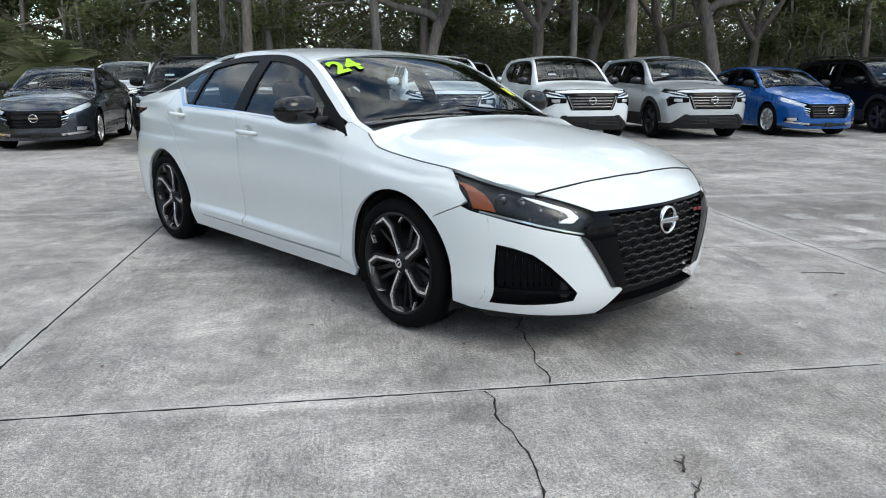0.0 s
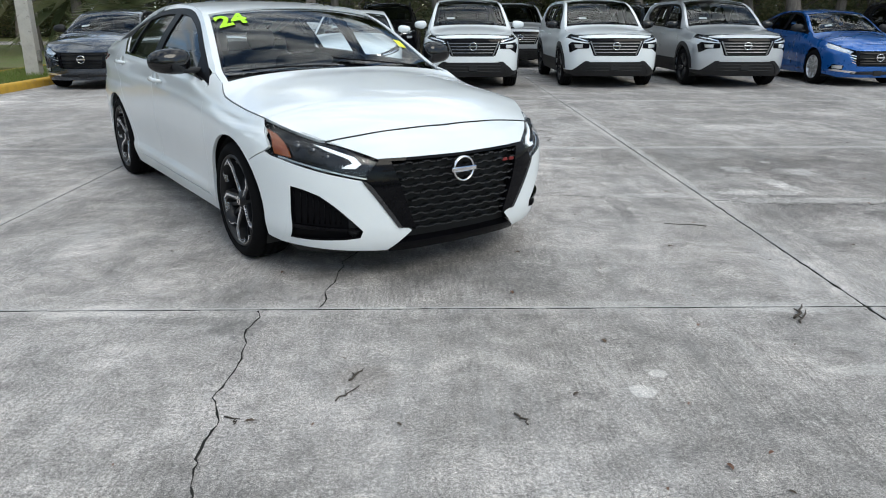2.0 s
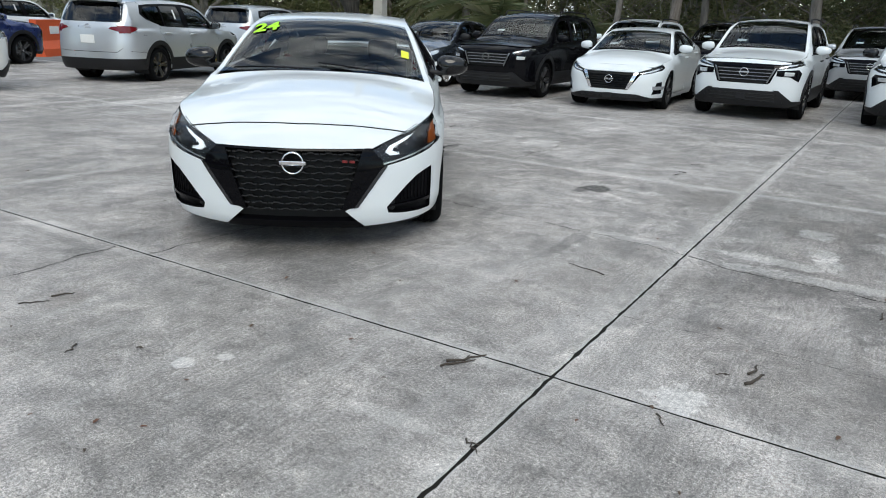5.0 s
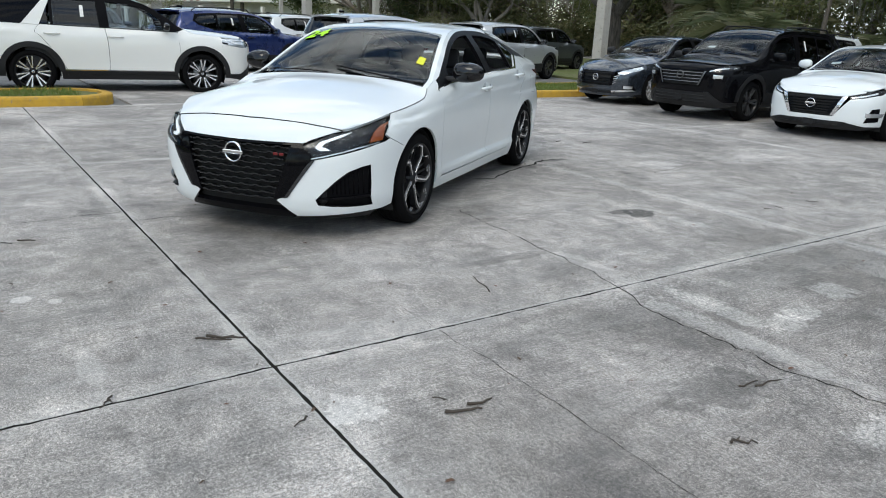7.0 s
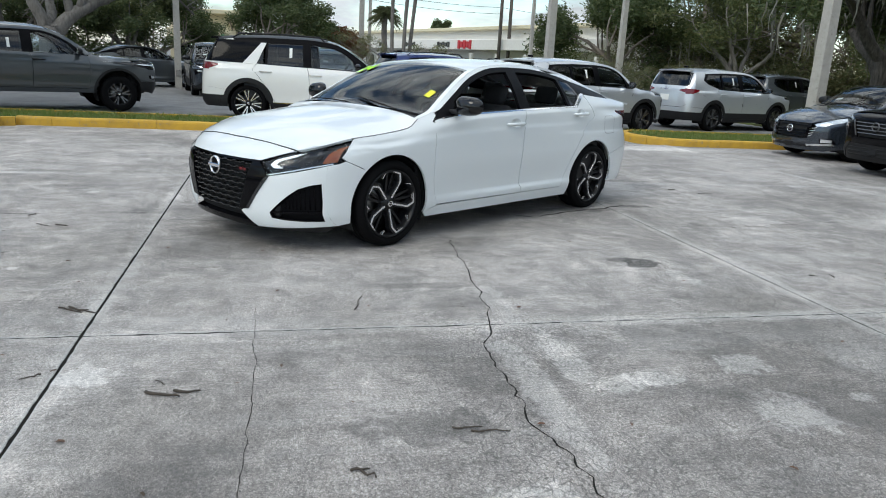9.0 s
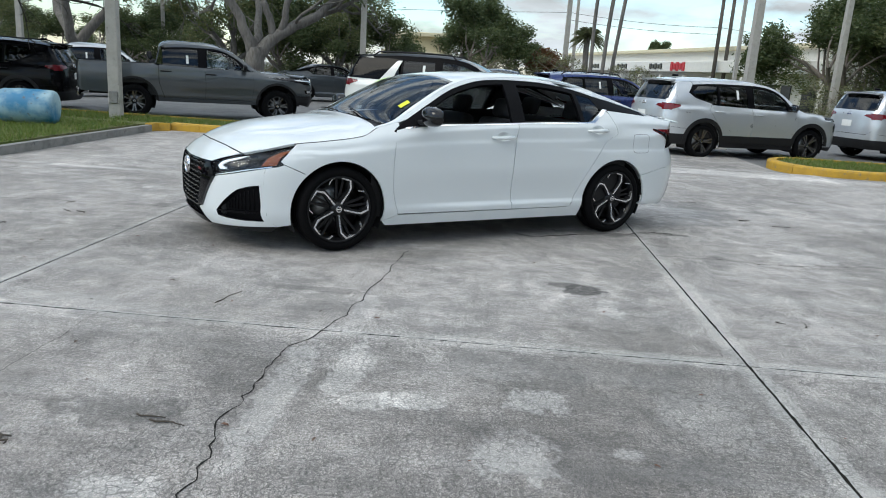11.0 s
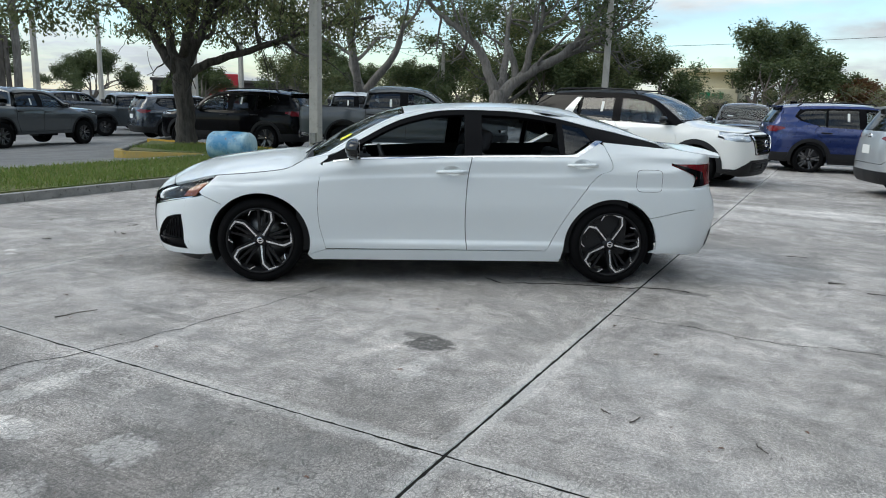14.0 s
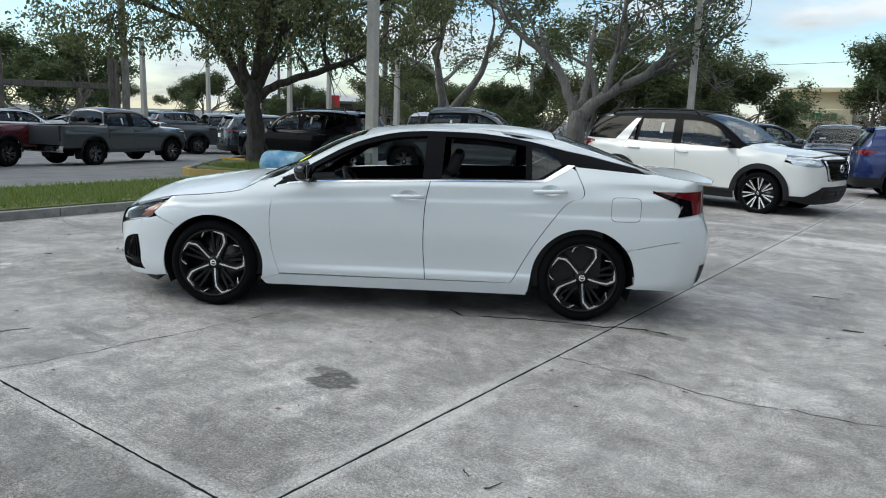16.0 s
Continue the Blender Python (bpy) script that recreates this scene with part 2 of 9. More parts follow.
def pchip(pts):
    """A smooth curve through points, without overshoot."""
    pts = sorted(pts)
    x, y = arr([p[0] for p in pts]), arr([p[1] for p in pts])
    h, d = np.diff(x), np.diff(y) / np.diff(x)
    t = np.zeros(len(x))
    if len(x) == 2:
        t[:] = d[0]
    else:
        same = d[:-1] * d[1:] > 0
        w1, w2 = 2 * h[1:] + h[:-1], h[1:] + 2 * h[:-1]
        with np.errstate(divide="ignore", invalid="ignore"):
            t[1:-1] = np.where(same, (w1 + w2) / (w1 / d[:-1] + w2 / d[1:]), 0)
        t[0], t[-1] = d[0], d[-1]

    def f(q):
        q = np.clip(arr(q), x[0], x[-1])
        i = np.clip(np.searchsorted(x, q, side="right") - 1, 0, len(h) - 1)
        s = (q - x[i]) / h[i]
        return (y[i] * (1 + 2 * s) * (1 - s) ** 2 + h[i] * t[i] * s * (1 - s) ** 2 + y[i + 1] * s * s * (3 - 2 * s) + h[i] * t[i + 1] * s * s * (s - 1))
    return f


def bend(pts, n=6):
    """Catmull-Rom line through 2D points."""
    p = [arr(q) for q in pts]
    p = [2 * p[0] - p[1]] + p + [2 * p[-1] - p[-2]]
    out = []
    for i in range(1, len(p) - 2):
        for k in range(n):
            s = k / n
            out.append(tuple(0.5 * (2 * p[i] + (p[i + 1] - p[i - 1]) * s + (2 * p[i - 1] - 5 * p[i] + 4 * p[i + 1] - p[i + 2]) * s ** 2 + (3 * p[i] - p[i - 1] - 3 * p[i + 1] + p[i + 2]) * s ** 3)))
    return out + [tuple(p[-2])]


def arc(cx, cz, r, a0, a1, n=20):
    return [(cx + r * math.cos(radians(a0 + (a1 - a0) * k / n)), cz + r * math.sin(radians(a0 + (a1 - a0) * k / n))) for k in range(n + 1)]


def cells(poly, du, dv):
    """Cuts an outline into grid cells: points and faces."""
    poly = [tuple(map(float, p)) for p in poly]
    n = len(poly)
    us, vs = [p[0] for p in poly], [p[1] for p in poly]
    idx, verts, faces = {}, [], []

    def vid(p):
        k = (round(p[0] * 2e4), round(p[1] * 2e4))
        if k not in idx:
            idx[k] = len(verts)
            verts.append(p)
        return idx[k]

    def clip(pts, ax, val, keep_less):
        out = []
        for i, a in enumerate(pts):
            b = pts[(i + 1) % len(pts)]
            ia, ib = ((a[ax] <= val), (b[ax] <= val)) if keep_less else ((a[ax] >= val), (b[ax] >= val))
            if ia:
                out.append(a)
            if ia != ib:
                s = (val - a[ax]) / (b[ax] - a[ax])
                q = [a[0] + (b[0] - a[0]) * s, a[1] + (b[1] - a[1]) * s]
                q[ax] = val
                out.append(tuple(q))
        return out

    i0, i1 = math.floor(min(us) / du), math.ceil(max(us) / du)
    j0, j1 = math.floor(min(vs) / dv), math.ceil(max(vs) / dv)
    for i in range(i0, i1):
        strip = clip(clip(poly, 0, i * du, False), 0, (i + 1) * du, True)
        if len(strip) < 3:
            continue
        for j in range(j0, j1):
            c = clip(clip(strip, 1, j * dv, False), 1, (j + 1) * dv, True)
            if len(c) < 3:
                continue
            ids = []
            for p in c:
                q = vid(p)
                if not ids or ids[-1] != q:
                    ids.append(q)
            if len(ids) > 1 and ids[0] == ids[-1]:
                ids.pop()
            if len(ids) >= 3 and len(set(ids)) == len(ids):
                area = sum(verts[ids[k]][0] * verts[ids[k - 1]][1] - verts[ids[k - 1]][0] * verts[ids[k]][1] for k in range(len(ids)))
                if abs(area) > 2e-8:
                    faces.append(ids)
            elif len(set(ids)) >= 3:
                seen = []
                for q in ids:
                    if q not in seen:
                        seen.append(q)
                faces.append(seen)
    return arr(verts), faces


def panel(name, poly, proj, mat, parent, du=0.05, dv=0.05, depth=0.018, lift=0.0, label="", origin=(0, 0, 0.7), dish=0.0):
    """A sheet of the surface proj(u, v) inside an outline, with turned-in edges."""
    uv, faces = cells(poly, du, dv)
    u, v = uv[:, 0], uv[:, 1]
    e = 0.012
    P = proj(u, v)
    n = np.cross(proj(u + e, v) - proj(u - e, v), proj(u, v + e) - proj(u, v - e))
    n /= np.maximum(np.linalg.norm(n, axis=1, keepdims=True), 1e-9)
    o = arr(origin)
    ref = P - np.stack([np.clip(P[:, 0], -0.9, 0.9), 0 * u, 0 * u + o[2]], 1)
    if (n * ref).sum() < 0:
        n = -n
    if dish:                                                # a shallow bowl pressed into the sheet
        q = (uv - uv.mean(0)) / np.maximum(np.ptp(uv, axis=0) / 2, 1e-6)
        n = n - dish * np.stack([q[:, 0], 0 * u, q[:, 1]], 1) * np.clip(1.4 - np.linalg.norm(q, axis=1), 0.15, 1)[:, None]
        n /= np.linalg.norm(n, axis=1, keepdims=True)
    P = P + n * lift
    turn = 0.0
    for f in faces:
        q = P[f]
        turn += np.cross(q, np.roll(q, -1, 0)).sum(0) @ n[f].mean(0)
    if turn < 0:
        faces = [f[::-1] for f in faces]
    count = {}
    for f in faces:
        for i in range(len(f)):
            a, b = f[i], f[(i + 1) % len(f)]
            count[(a, b)] = count.get((a, b), 0) + 1
    verts, allf = [tuple(p) for p in P], [tuple(f) for f in faces]
    nor = [tuple(q) for q in n]
    if depth > 0:
        dup = {}
        for (a, b) in count:
            if (b, a) not in count:
                for q in (a, b):
                    if q not in dup:
                        dup[q] = len(verts)
                        verts += [tuple(P[q]), tuple(P[q] - n[q] * depth)]
                        nor += [(0, 0, 0), (0, 0, 0)]
                allf.append((dup[b], dup[a], dup[a] + 1, dup[b] + 1))
    me = bpy.data.meshes.new(name)
    me.from_pydata(verts, [], allf)
    me.polygons.foreach_set("use_smooth", [True] * len(allf))
    me.materials.append(mat)
    me.update()
    me.normals_split_custom_set_from_vertices(nor)
    ob = new(name, me)
    ob.parent = parent
    if label:
        ob["label"] = label
    return ob


# ---- car bodies ----
SEDAN = dict(
    axle=1.4125, arch=(0.388, 0.325), xf=2.36, xr=-2.5, width=0.924,
    zc=[(2.40, 0.56), (2.33, 0.66), (2.26, 0.735), (2.18, 0.792), (2.07, 0.850), (1.9, 0.908), (1.62, 0.957), (1.3, 0.998), (1.12, 1.008), (1.04, 1.028),
        (0.8, 1.182), (0.6, 1.285), (0.45, 1.345), (0.33, 1.383), (0.2, 1.404), (0.0, 1.424), (-0.25, 1.442), (-0.55, 1.450), (-0.8, 1.446), (-1.1, 1.420), (-1.42, 1.342), (-1.67, 1.256), (-1.87, 1.178),
        (-2.0, 1.142), (-2.16, 1.134), (-2.36, 1.12), (-2.46, 1.09)],
    rail=[(2.40, 0.40, 0.53), (2.28, 0.52, 0.66), (2.12, 0.65, 0.735), (1.95, 0.755, 0.785), (1.76, 0.824, 0.834), (1.5, 0.84, 0.860), (1.2, 0.840, 0.903), (1.08, 0.808, 0.965), (0.92, 0.785, 1.008), (0.8, 0.757, 1.078),
          (0.67, 0.725, 1.154), (0.45, 0.672, 1.274), (0.33, 0.644, 1.325), (0.2, 0.617, 1.364), (0.0, 0.596, 1.394), (-0.5, 0.578, 1.416), (-0.8, 0.582, 1.404), (-1.1, 0.60, 1.362), (-1.4, 0.635, 1.282),
          (-1.67, 0.672, 1.205), (-1.9, 0.71, 1.135), (-2.1, 0.735, 1.098), (-2.45, 0.70, 1.06)],
    belt=[(2.40, 0.43, 0.50), (2.12, 0.69, 0.70), (1.9, 0.815, 0.755), (1.6, 0.872, 0.80), (1.25, 0.876, 0.848), (1.05, 0.870, 0.892), (0.74, 0.866, 0.952), (0.13, 0.866, 1.000), (-0.3, 0.866, 1.018),
          (-1.0, 0.862, 1.036), (-1.4, 0.85, 1.05), (-1.9, 0.815, 1.045), (-2.45, 0.76, 1.01)],
    waist=[(2.3, 0.91), (1.41, 0.924), (0.9, 0.908), (-0.3, 0.900), (-0.9, 0.908), (-1.41, 0.924), (-2.4, 0.90)],
    low=[(2.3, 0.90), (1.41, 0.918), (0.9, 0.888), (-0.3, 0.880), (-0.9, 0.888), (-1.41, 0.918), (-2.4, 0.88)],
    z0=0.185, zlow=0.36, zwaist=0.66, bulge=0.018,
    nose=[(0.15, 2.30), (0.22, 2.345), (0.32, 2.365), (0.5, 2.37), (0.62, 2.355), (0.70, 2.31), (0.77, 2.22), (0.86, 2.07), (0.95, 1.85), (1.1, 1.0)],
    tail=[(0.2, -2.40), (0.3, -2.455), (0.42, -2.49), (0.58, -2.51), (0.66, -2.495), (0.80, -2.445), (0.95, -2.425), (1.08, -2.42), (1.12, -2.40), (1.3, -1.6), (1.5, 0.0)],
    setf=[(0, 0), (0.2, 0.006), (0.4, 0.035), (0.55, 0.085), (0.65, 0.14), (0.75, 0.225), (0.82, 0.325), (0.87, 0.44), (0.905, 0.60), (0.924, 0.85), (0.93, 1.2)],
    setr=[(0, 0), (0.4, 0.03), (0.6, 0.09), (0.72, 0.16), (0.80, 0.26), (0.86, 0.38), (0.90, 0.58), (0.924, 0.88), (0.93, 1.2)],
    dlo_low=[(0.945, 0.945), (0.74, 0.985), (0.13, 1.012), (-0.3, 1.030), (-0.65, 1.040), (-1.02, 1.050)],
    dlo_kick=[(-1.09, 1.066), (-1.265, 1.172), (-1.32, 1.165), (-1.57, 1.148), (-1.86, 1.128)],
    dlo_up=[(-1.80, 1.158), (-1.58, 1.205), (-1.4, 1.246), (-1.26, 1.270), (-1.075, 1.312), (-0.8, 1.360), (-0.53, 1.382), (-0.25, 1.384), (0.0, 1.371), (0.184, 1.333), (0.32, 1.293), (0.45, 1.235), (0.55, 1.180), (0.67, 1.113), (0.815, 1.030), (0.93, 0.955)],
    bpillar=(-0.245, -0.26, 0.06), quarter=-0.99, door=(0.925, -0.215, -1.30),
    ws=(1.035, 0.30), back=(-1.19, -1.93), decklid=-1.97, hood_front=2.18,
    wheel_r=0.335, wheel_w=0.235, hub_y=0.895, clad=0, seat_z=0.0)

SUV = dict(
    axle=1.3525, arch=(0.405, 0.36), xf=2.28, xr=-2.37, width=0.92,
    zc=[(2.34, 0.78), (2.26, 0.95), (2.18, 1.005), (2.05, 1.035), (1.8, 1.07), (1.4, 1.105), (1.15, 1.13), (1.05, 1.16), (0.6, 1.45), (0.35, 1.58), (0.15, 1.64), (-0.2, 1.68), (-0.8, 1.69), (-1.5, 1.672),
        (-1.95, 1.63), (-2.1, 1.60), (-2.4, 1.5)],
    rail=[(2.34, 0.50, 0.76), (2.2, 0.62, 0.93), (2.0, 0.72, 0.985), (1.6, 0.775, 1.02), (1.25, 0.79, 1.055), (1.08, 0.78, 1.11), (0.8, 0.742, 1.30), (0.5, 0.692, 1.49), (0.2, 0.652, 1.585), (-0.3, 0.635, 1.625),
          (-1.0, 0.632, 1.625), (-1.7, 0.63, 1.585), (-2.05, 0.62, 1.54), (-2.4, 0.6, 1.40)],
    belt=[(2.34, 0.52, 0.73), (2.0, 0.78, 0.945), (1.6, 0.835, 0.98), (1.2, 0.858, 1.01), (0.9, 0.856, 1.035), (0.0, 0.856, 1.065), (-1.0, 0.852, 1.09), (-1.7, 0.835, 1.11), (-2.4, 0.77, 1.12)],
    waist=[(2.3, 0.91), (1.35, 0.922), (0.8, 0.905), (-0.8, 0.905), (-1.35, 0.922), (-2.3, 0.90)],
    low=[(2.3, 0.90), (1.35, 0.918), (0.8, 0.89), (-0.8, 0.89), (-1.35, 0.918), (-2.3, 0.88)],
    z0=0.24, zlow=0.46, zwaist=0.78, bulge=0.022,
    nose=[(0.2, 2.18), (0.3, 2.24), (0.45, 2.275), (0.6, 2.285), (0.8, 2.285), (0.92, 2.25), (0.98, 2.17), (1.05, 1.95), (1.2, 1.1)],
    tail=[(0.25, -2.28), (0.35, -2.34), (0.5, -2.37), (0.7, -2.365), (0.95, -2.345), (1.1, -2.32), (1.3, -2.22), (1.5, -2.09), (1.62, -2.0), (1.7, -1.9)],
    setf=[(0, 0), (0.3, 0.01), (0.5, 0.04), (0.62, 0.08), (0.72, 0.14), (0.80, 0.23), (0.86, 0.35), (0.90, 0.52), (0.918, 0.75), (0.93, 1.2)],
    setr=[(0, 0), (0.4, 0.02), (0.6, 0.06), (0.74, 0.13), (0.82, 0.24), (0.87, 0.38), (0.905, 0.6), (0.93, 1.2)],
    dlo_low=[(0.93, 1.065), (0.4, 1.08), (-0.2, 1.095), (-0.95, 1.115), (-1.32, 1.14)],
    dlo_kick=[(-1.60, 1.27), (-1.72, 1.36)],
    dlo_up=[(-1.60, 1.52), (-1.3, 1.545), (-0.8, 1.565), (-0.2, 1.568), (0.15, 1.545), (0.45, 1.46), (0.7, 1.29)],
    bpillar=(-0.20, -0.24, 0.07), quarter=-1.02, door=(0.95, -0.18, -1.18),
    ws=(1.02, 0.12), back=None, decklid=None, hood_front=2.13,
    wheel_r=0.355, wheel_w=0.225, hub_y=0.885, clad=0.46, seat_z=0.18)

PICKUP = dict(
    axle=1.60, arch=(0.47, 0.42), xf=2.50, xr=-2.78, width=0.93,
    zc=[(2.54, 0.90), (2.46, 1.10), (2.38, 1.145), (2.1, 1.165), (1.6, 1.195), (1.22, 1.215), (1.1, 1.25), (0.75, 1.51), (0.5, 1.665), (0.3, 1.725), (-0.1, 1.78), (-0.6, 1.785), (-0.95, 1.755), (-1.05, 1.68), (-1.16, 1.25),
        (-1.3, 1.235), (-2.8, 1.235)],
    rail=[(2.54, 0.6, 0.86), (2.42, 0.70, 1.07), (2.2, 0.77, 1.10), (1.6, 0.80, 1.125), (1.28, 0.805, 1.15), (1.12, 0.79, 1.20), (0.85, 0.752, 1.39), (0.55, 0.70, 1.57), (0.25, 0.665, 1.665), (-0.2, 0.655, 1.70),
          (-0.85, 0.655, 1.69), (-1.03, 0.67, 1.62), (-1.16, 0.80, 1.238), (-1.3, 0.835, 1.23), (-2.8, 0.835, 1.23)],
    belt=[(2.54, 0.62, 0.84), (2.2, 0.82, 1.06), (1.6, 0.865, 1.085), (1.2, 0.872, 1.12), (0.5, 0.872, 1.15), (-0.9, 0.872, 1.17), (-1.16, 0.875, 1.19), (-1.3, 0.876, 1.195), (-2.8, 0.872, 1.195)],
    waist=[(2.5, 0.91), (1.6, 0.93), (0.9, 0.905), (-0.9, 0.905), (-1.6, 0.93), (-2.7, 0.905)],
    low=[(2.5, 0.90), (1.6, 0.925), (0.9, 0.89), (-0.9, 0.89), (-1.6, 0.925), (-2.7, 0.89)],
    z0=0.40, zlow=0.56, zwaist=0.90, bulge=0.02,
    nose=[(0.3, 2.36), (0.42, 2.46), (0.6, 2.51), (0.9, 2.51), (1.05, 2.47), (1.12, 2.38), (1.18, 2.1), (1.3, 1.2)],
    tail=[(0.4, -2.72), (0.5, -2.78), (0.7, -2.78), (1.2, -2.77), (1.26, -2.75), (1.8, -2.7)],
    setf=[(0, 0), (0.4, 0.015), (0.6, 0.05), (0.72, 0.10), (0.80, 0.17), (0.87, 0.30), (0.91, 0.48), (0.928, 0.75), (0.935, 1.2)],
    setr=[(0, 0), (0.6, 0.005), (0.80, 0.02), (0.87, 0.06), (0.90, 0.12), (0.92, 0.4), (0.935, 1.2)],
    dlo_low=[(1.0, 1.17), (0.4, 1.185), (-0.3, 1.195), (-0.98, 1.21)],
    dlo_kick=[(-1.02, 1.26)],
    dlo_up=[(-0.93, 1.60), (-0.4, 1.635), (0.1, 1.635), (0.4, 1.57), (0.7, 1.41)],
    bpillar=(-0.10, -0.11, 0.09), quarter=None, door=(1.0, -0.06, -1.06),
    ws=(1.1, 0.28), back=(-1.04, -1.14), decklid=None, hood_front=2.34,
    wheel_r=0.385, wheel_w=0.25, hub_y=0.90, clad=0, seat_z=0.28)


class Body:
    def __init__(self, s, scale):
        self.s, self.k = s, arr(scale)
        self.zc = pchip(s["zc"])
        self.y4, self.z4 = pchip([(a, b) for a, b, c in s["rail"]]), pchip([(a, c) for a, b, c in s["rail"]])
        self.y3, self.z3 = pchip([(a, b) for a, b, c in s["belt"]]), pchip([(a, c) for a, b, c in s["belt"]])
        waist, low = pchip(s["waist"]), pchip(s["low"])
        self.nose, self.tail = pchip(s["nose"]), pchip(s["tail"])
        self.sf, self.sr = pchip(s["setf"]), pchip(s["setr"])
        self.inf, self.inr = pchip([(b, a) for a, b in s["setf"]]), pchip([(b, a) for a, b in s["setr"]])
        self.X, self.Z = np.arange(s["xr"] - 0.2, s["xf"] + 0.2, 0.02), np.arange(0.0, 2.0, 0.01)
        tab = []
        for x in self.X:
            y3, z3, y4, z4 = float(self.y3(x)), float(self.z3(x)), float(self.y4(x)), float(self.z4(x))
            yw, yl = float(waist(x)), float(low(x))
            z4 = max(z4, z3 + 0.02)
            zw = min(s["zwaist"], z3 - 0.12)
            zl = min(s["zlow"], zw - 0.1)
            zm, ym = zw + (z3 - zw) * 0.58, yw - (yw - y3) * 0.26
            door = max(0.0, min(1.0, 1.6 - abs(x + 0.2) / 0.75)) if s is SEDAN else 0.0
            cab = max(0.0, min(1.0, 2.4 - abs(x + 0.2) / 0.7))
            pts = [(0.0, yl - 0.09), (min(s["z0"], zl - 0.05), yl - 0.03 + 0.012 * door), (zl - 0.035, yl + 0.014 * door), (zl - 0.008, yl - 0.010 * door), (zw, yw), (zm, ym + 0.006), (zm + 0.03, ym - 0.004), (z3 - 0.028, y3 + 0.018 * cab + 0.002), (z3, y3), ((z3 + z4) / 2, (y3 + y4) / 2 + s["bulge"] * min(1, (z4 - z3) / 0.25)), (z4, y4), (z4 + 0.5, max(0.1, y4 - 0.4))]
            tab.append(pchip(pts)(self.Z))
        self.tab = arr(tab)
        if s is not PICKUP:                                 # sheet metal flows on from one station to the next
            w = np.exp(-0.5 * (np.arange(-8, 9) / 3.2) ** 2)
            pad = np.pad(self.tab, ((8, 8), (0, 0)), "edge")
            self.tab = sum(pad[k:k + len(self.tab)] * w[k] for k in range(17)) / w.sum()
        # the front as seen from ahead: the place along x where the side reaches a half-width
        xs = np.arange(s["xf"] + 0.06, 0.85, -0.01)
        self.YF = np.arange(0, 1.02, 0.01)
        self.ftab = []
        for z in self.Z:
            y = np.maximum.accumulate(self.side_y(xs, 0 * xs + z)) + np.arange(len(xs)) * 1e-6
            y[0] = min(y[0], 1e-4)
            x = np.interp(self.YF, y, xs)
            far = self.YF > y[-1] - 0.002
            k = int(np.argmax(y > y[-1] - 0.004))
            x[far] = xs[k] - (self.YF[far] - y[-1]) * 2.0
            self.ftab.append(np.minimum(x, float(self.nose(z))))
        self.ftab = arr(self.ftab)

    def base(self, x, z):
        a, b = np.clip((arr(x) - self.X[0]) / 0.02, 0, len(self.X) - 2.001), np.clip(arr(z) / 0.01, 0, len(self.Z) - 2.001)
        i, j = a.astype(int), b.astype(int)
        a, b = a - i, b - j
        t = self.tab
        return t[i, j] * (1 - a) * (1 - b) + t[i + 1, j] * a * (1 - b) + t[i, j + 1] * (1 - a) * b + t[i + 1, j + 1] * a * b

    def fat(self, z):
        return self.base(0 * arr(z) + 1.2, z) / self.s["width"]

    def side_y(self, x, z):
        k = np.clip(self.fat(np.minimum(z, self.s["zwaist"] + 0.15)), 0.9, 1.0)
        b = self.base(x, z)
        f = k * self.inf(np.maximum(self.nose(z) - x, 0))
        r = k * self.inr(np.maximum(x - self.tail(z), 0))
        return np.minimum(np.minimum(b, f), r)

    def side(self, sgn):
        def f(x, z):
            return np.stack([x, sgn * self.side_y(x, z), z], 1) * self.k
        return f

    def top_z(self, x, y):
        q = np.abs(y) / self.y4(x)
        return self.zc(x) - (self.zc(x) - self.z4(x)) * np.minimum(q, 1.25) ** 2.3

    def top(self, x, y):
        return np.stack([x, y, self.top_z(x, y)], 1) * self.k

    def front_x(self, y, z):
        a, b = np.clip(arr(z) / 0.01, 0, len(self.Z) - 2.001), np.clip(np.abs(y) / 0.01, 0, len(self.YF) - 2.001)
        i, j = a.astype(int), b.astype(int)
        a, b = a - i, b - j
        t = self.ftab
        return t[i, j] * (1 - a) * (1 - b) + t[i + 1, j] * a * (1 - b) + t[i, j + 1] * (1 - a) * b + t[i + 1, j + 1] * a * b

    def front(self, y, z):
        return np.stack([self.front_x(y, z), y, z], 1) * self.k

    def rear(self, y, z):
        k = np.clip(self.fat(np.minimum(z, self.s["zwaist"] + 0.15)), 0.9, 1.0)
        return np.stack([self.tail(z) + self.sr(np.abs(y) / k), y, z], 1) * self.k

    def at(self, kind, a, b, lift=0.0):
        """One place on the body, as a Vector."""
        p = {"side": self.side(1), "top": self.top, "front": self.front, "rear": self.rear}[kind](arr([a]), arr([b]))[0]
        return Vector(p)


def flip(poly):
    return [(-a, b) for a, b in poly]


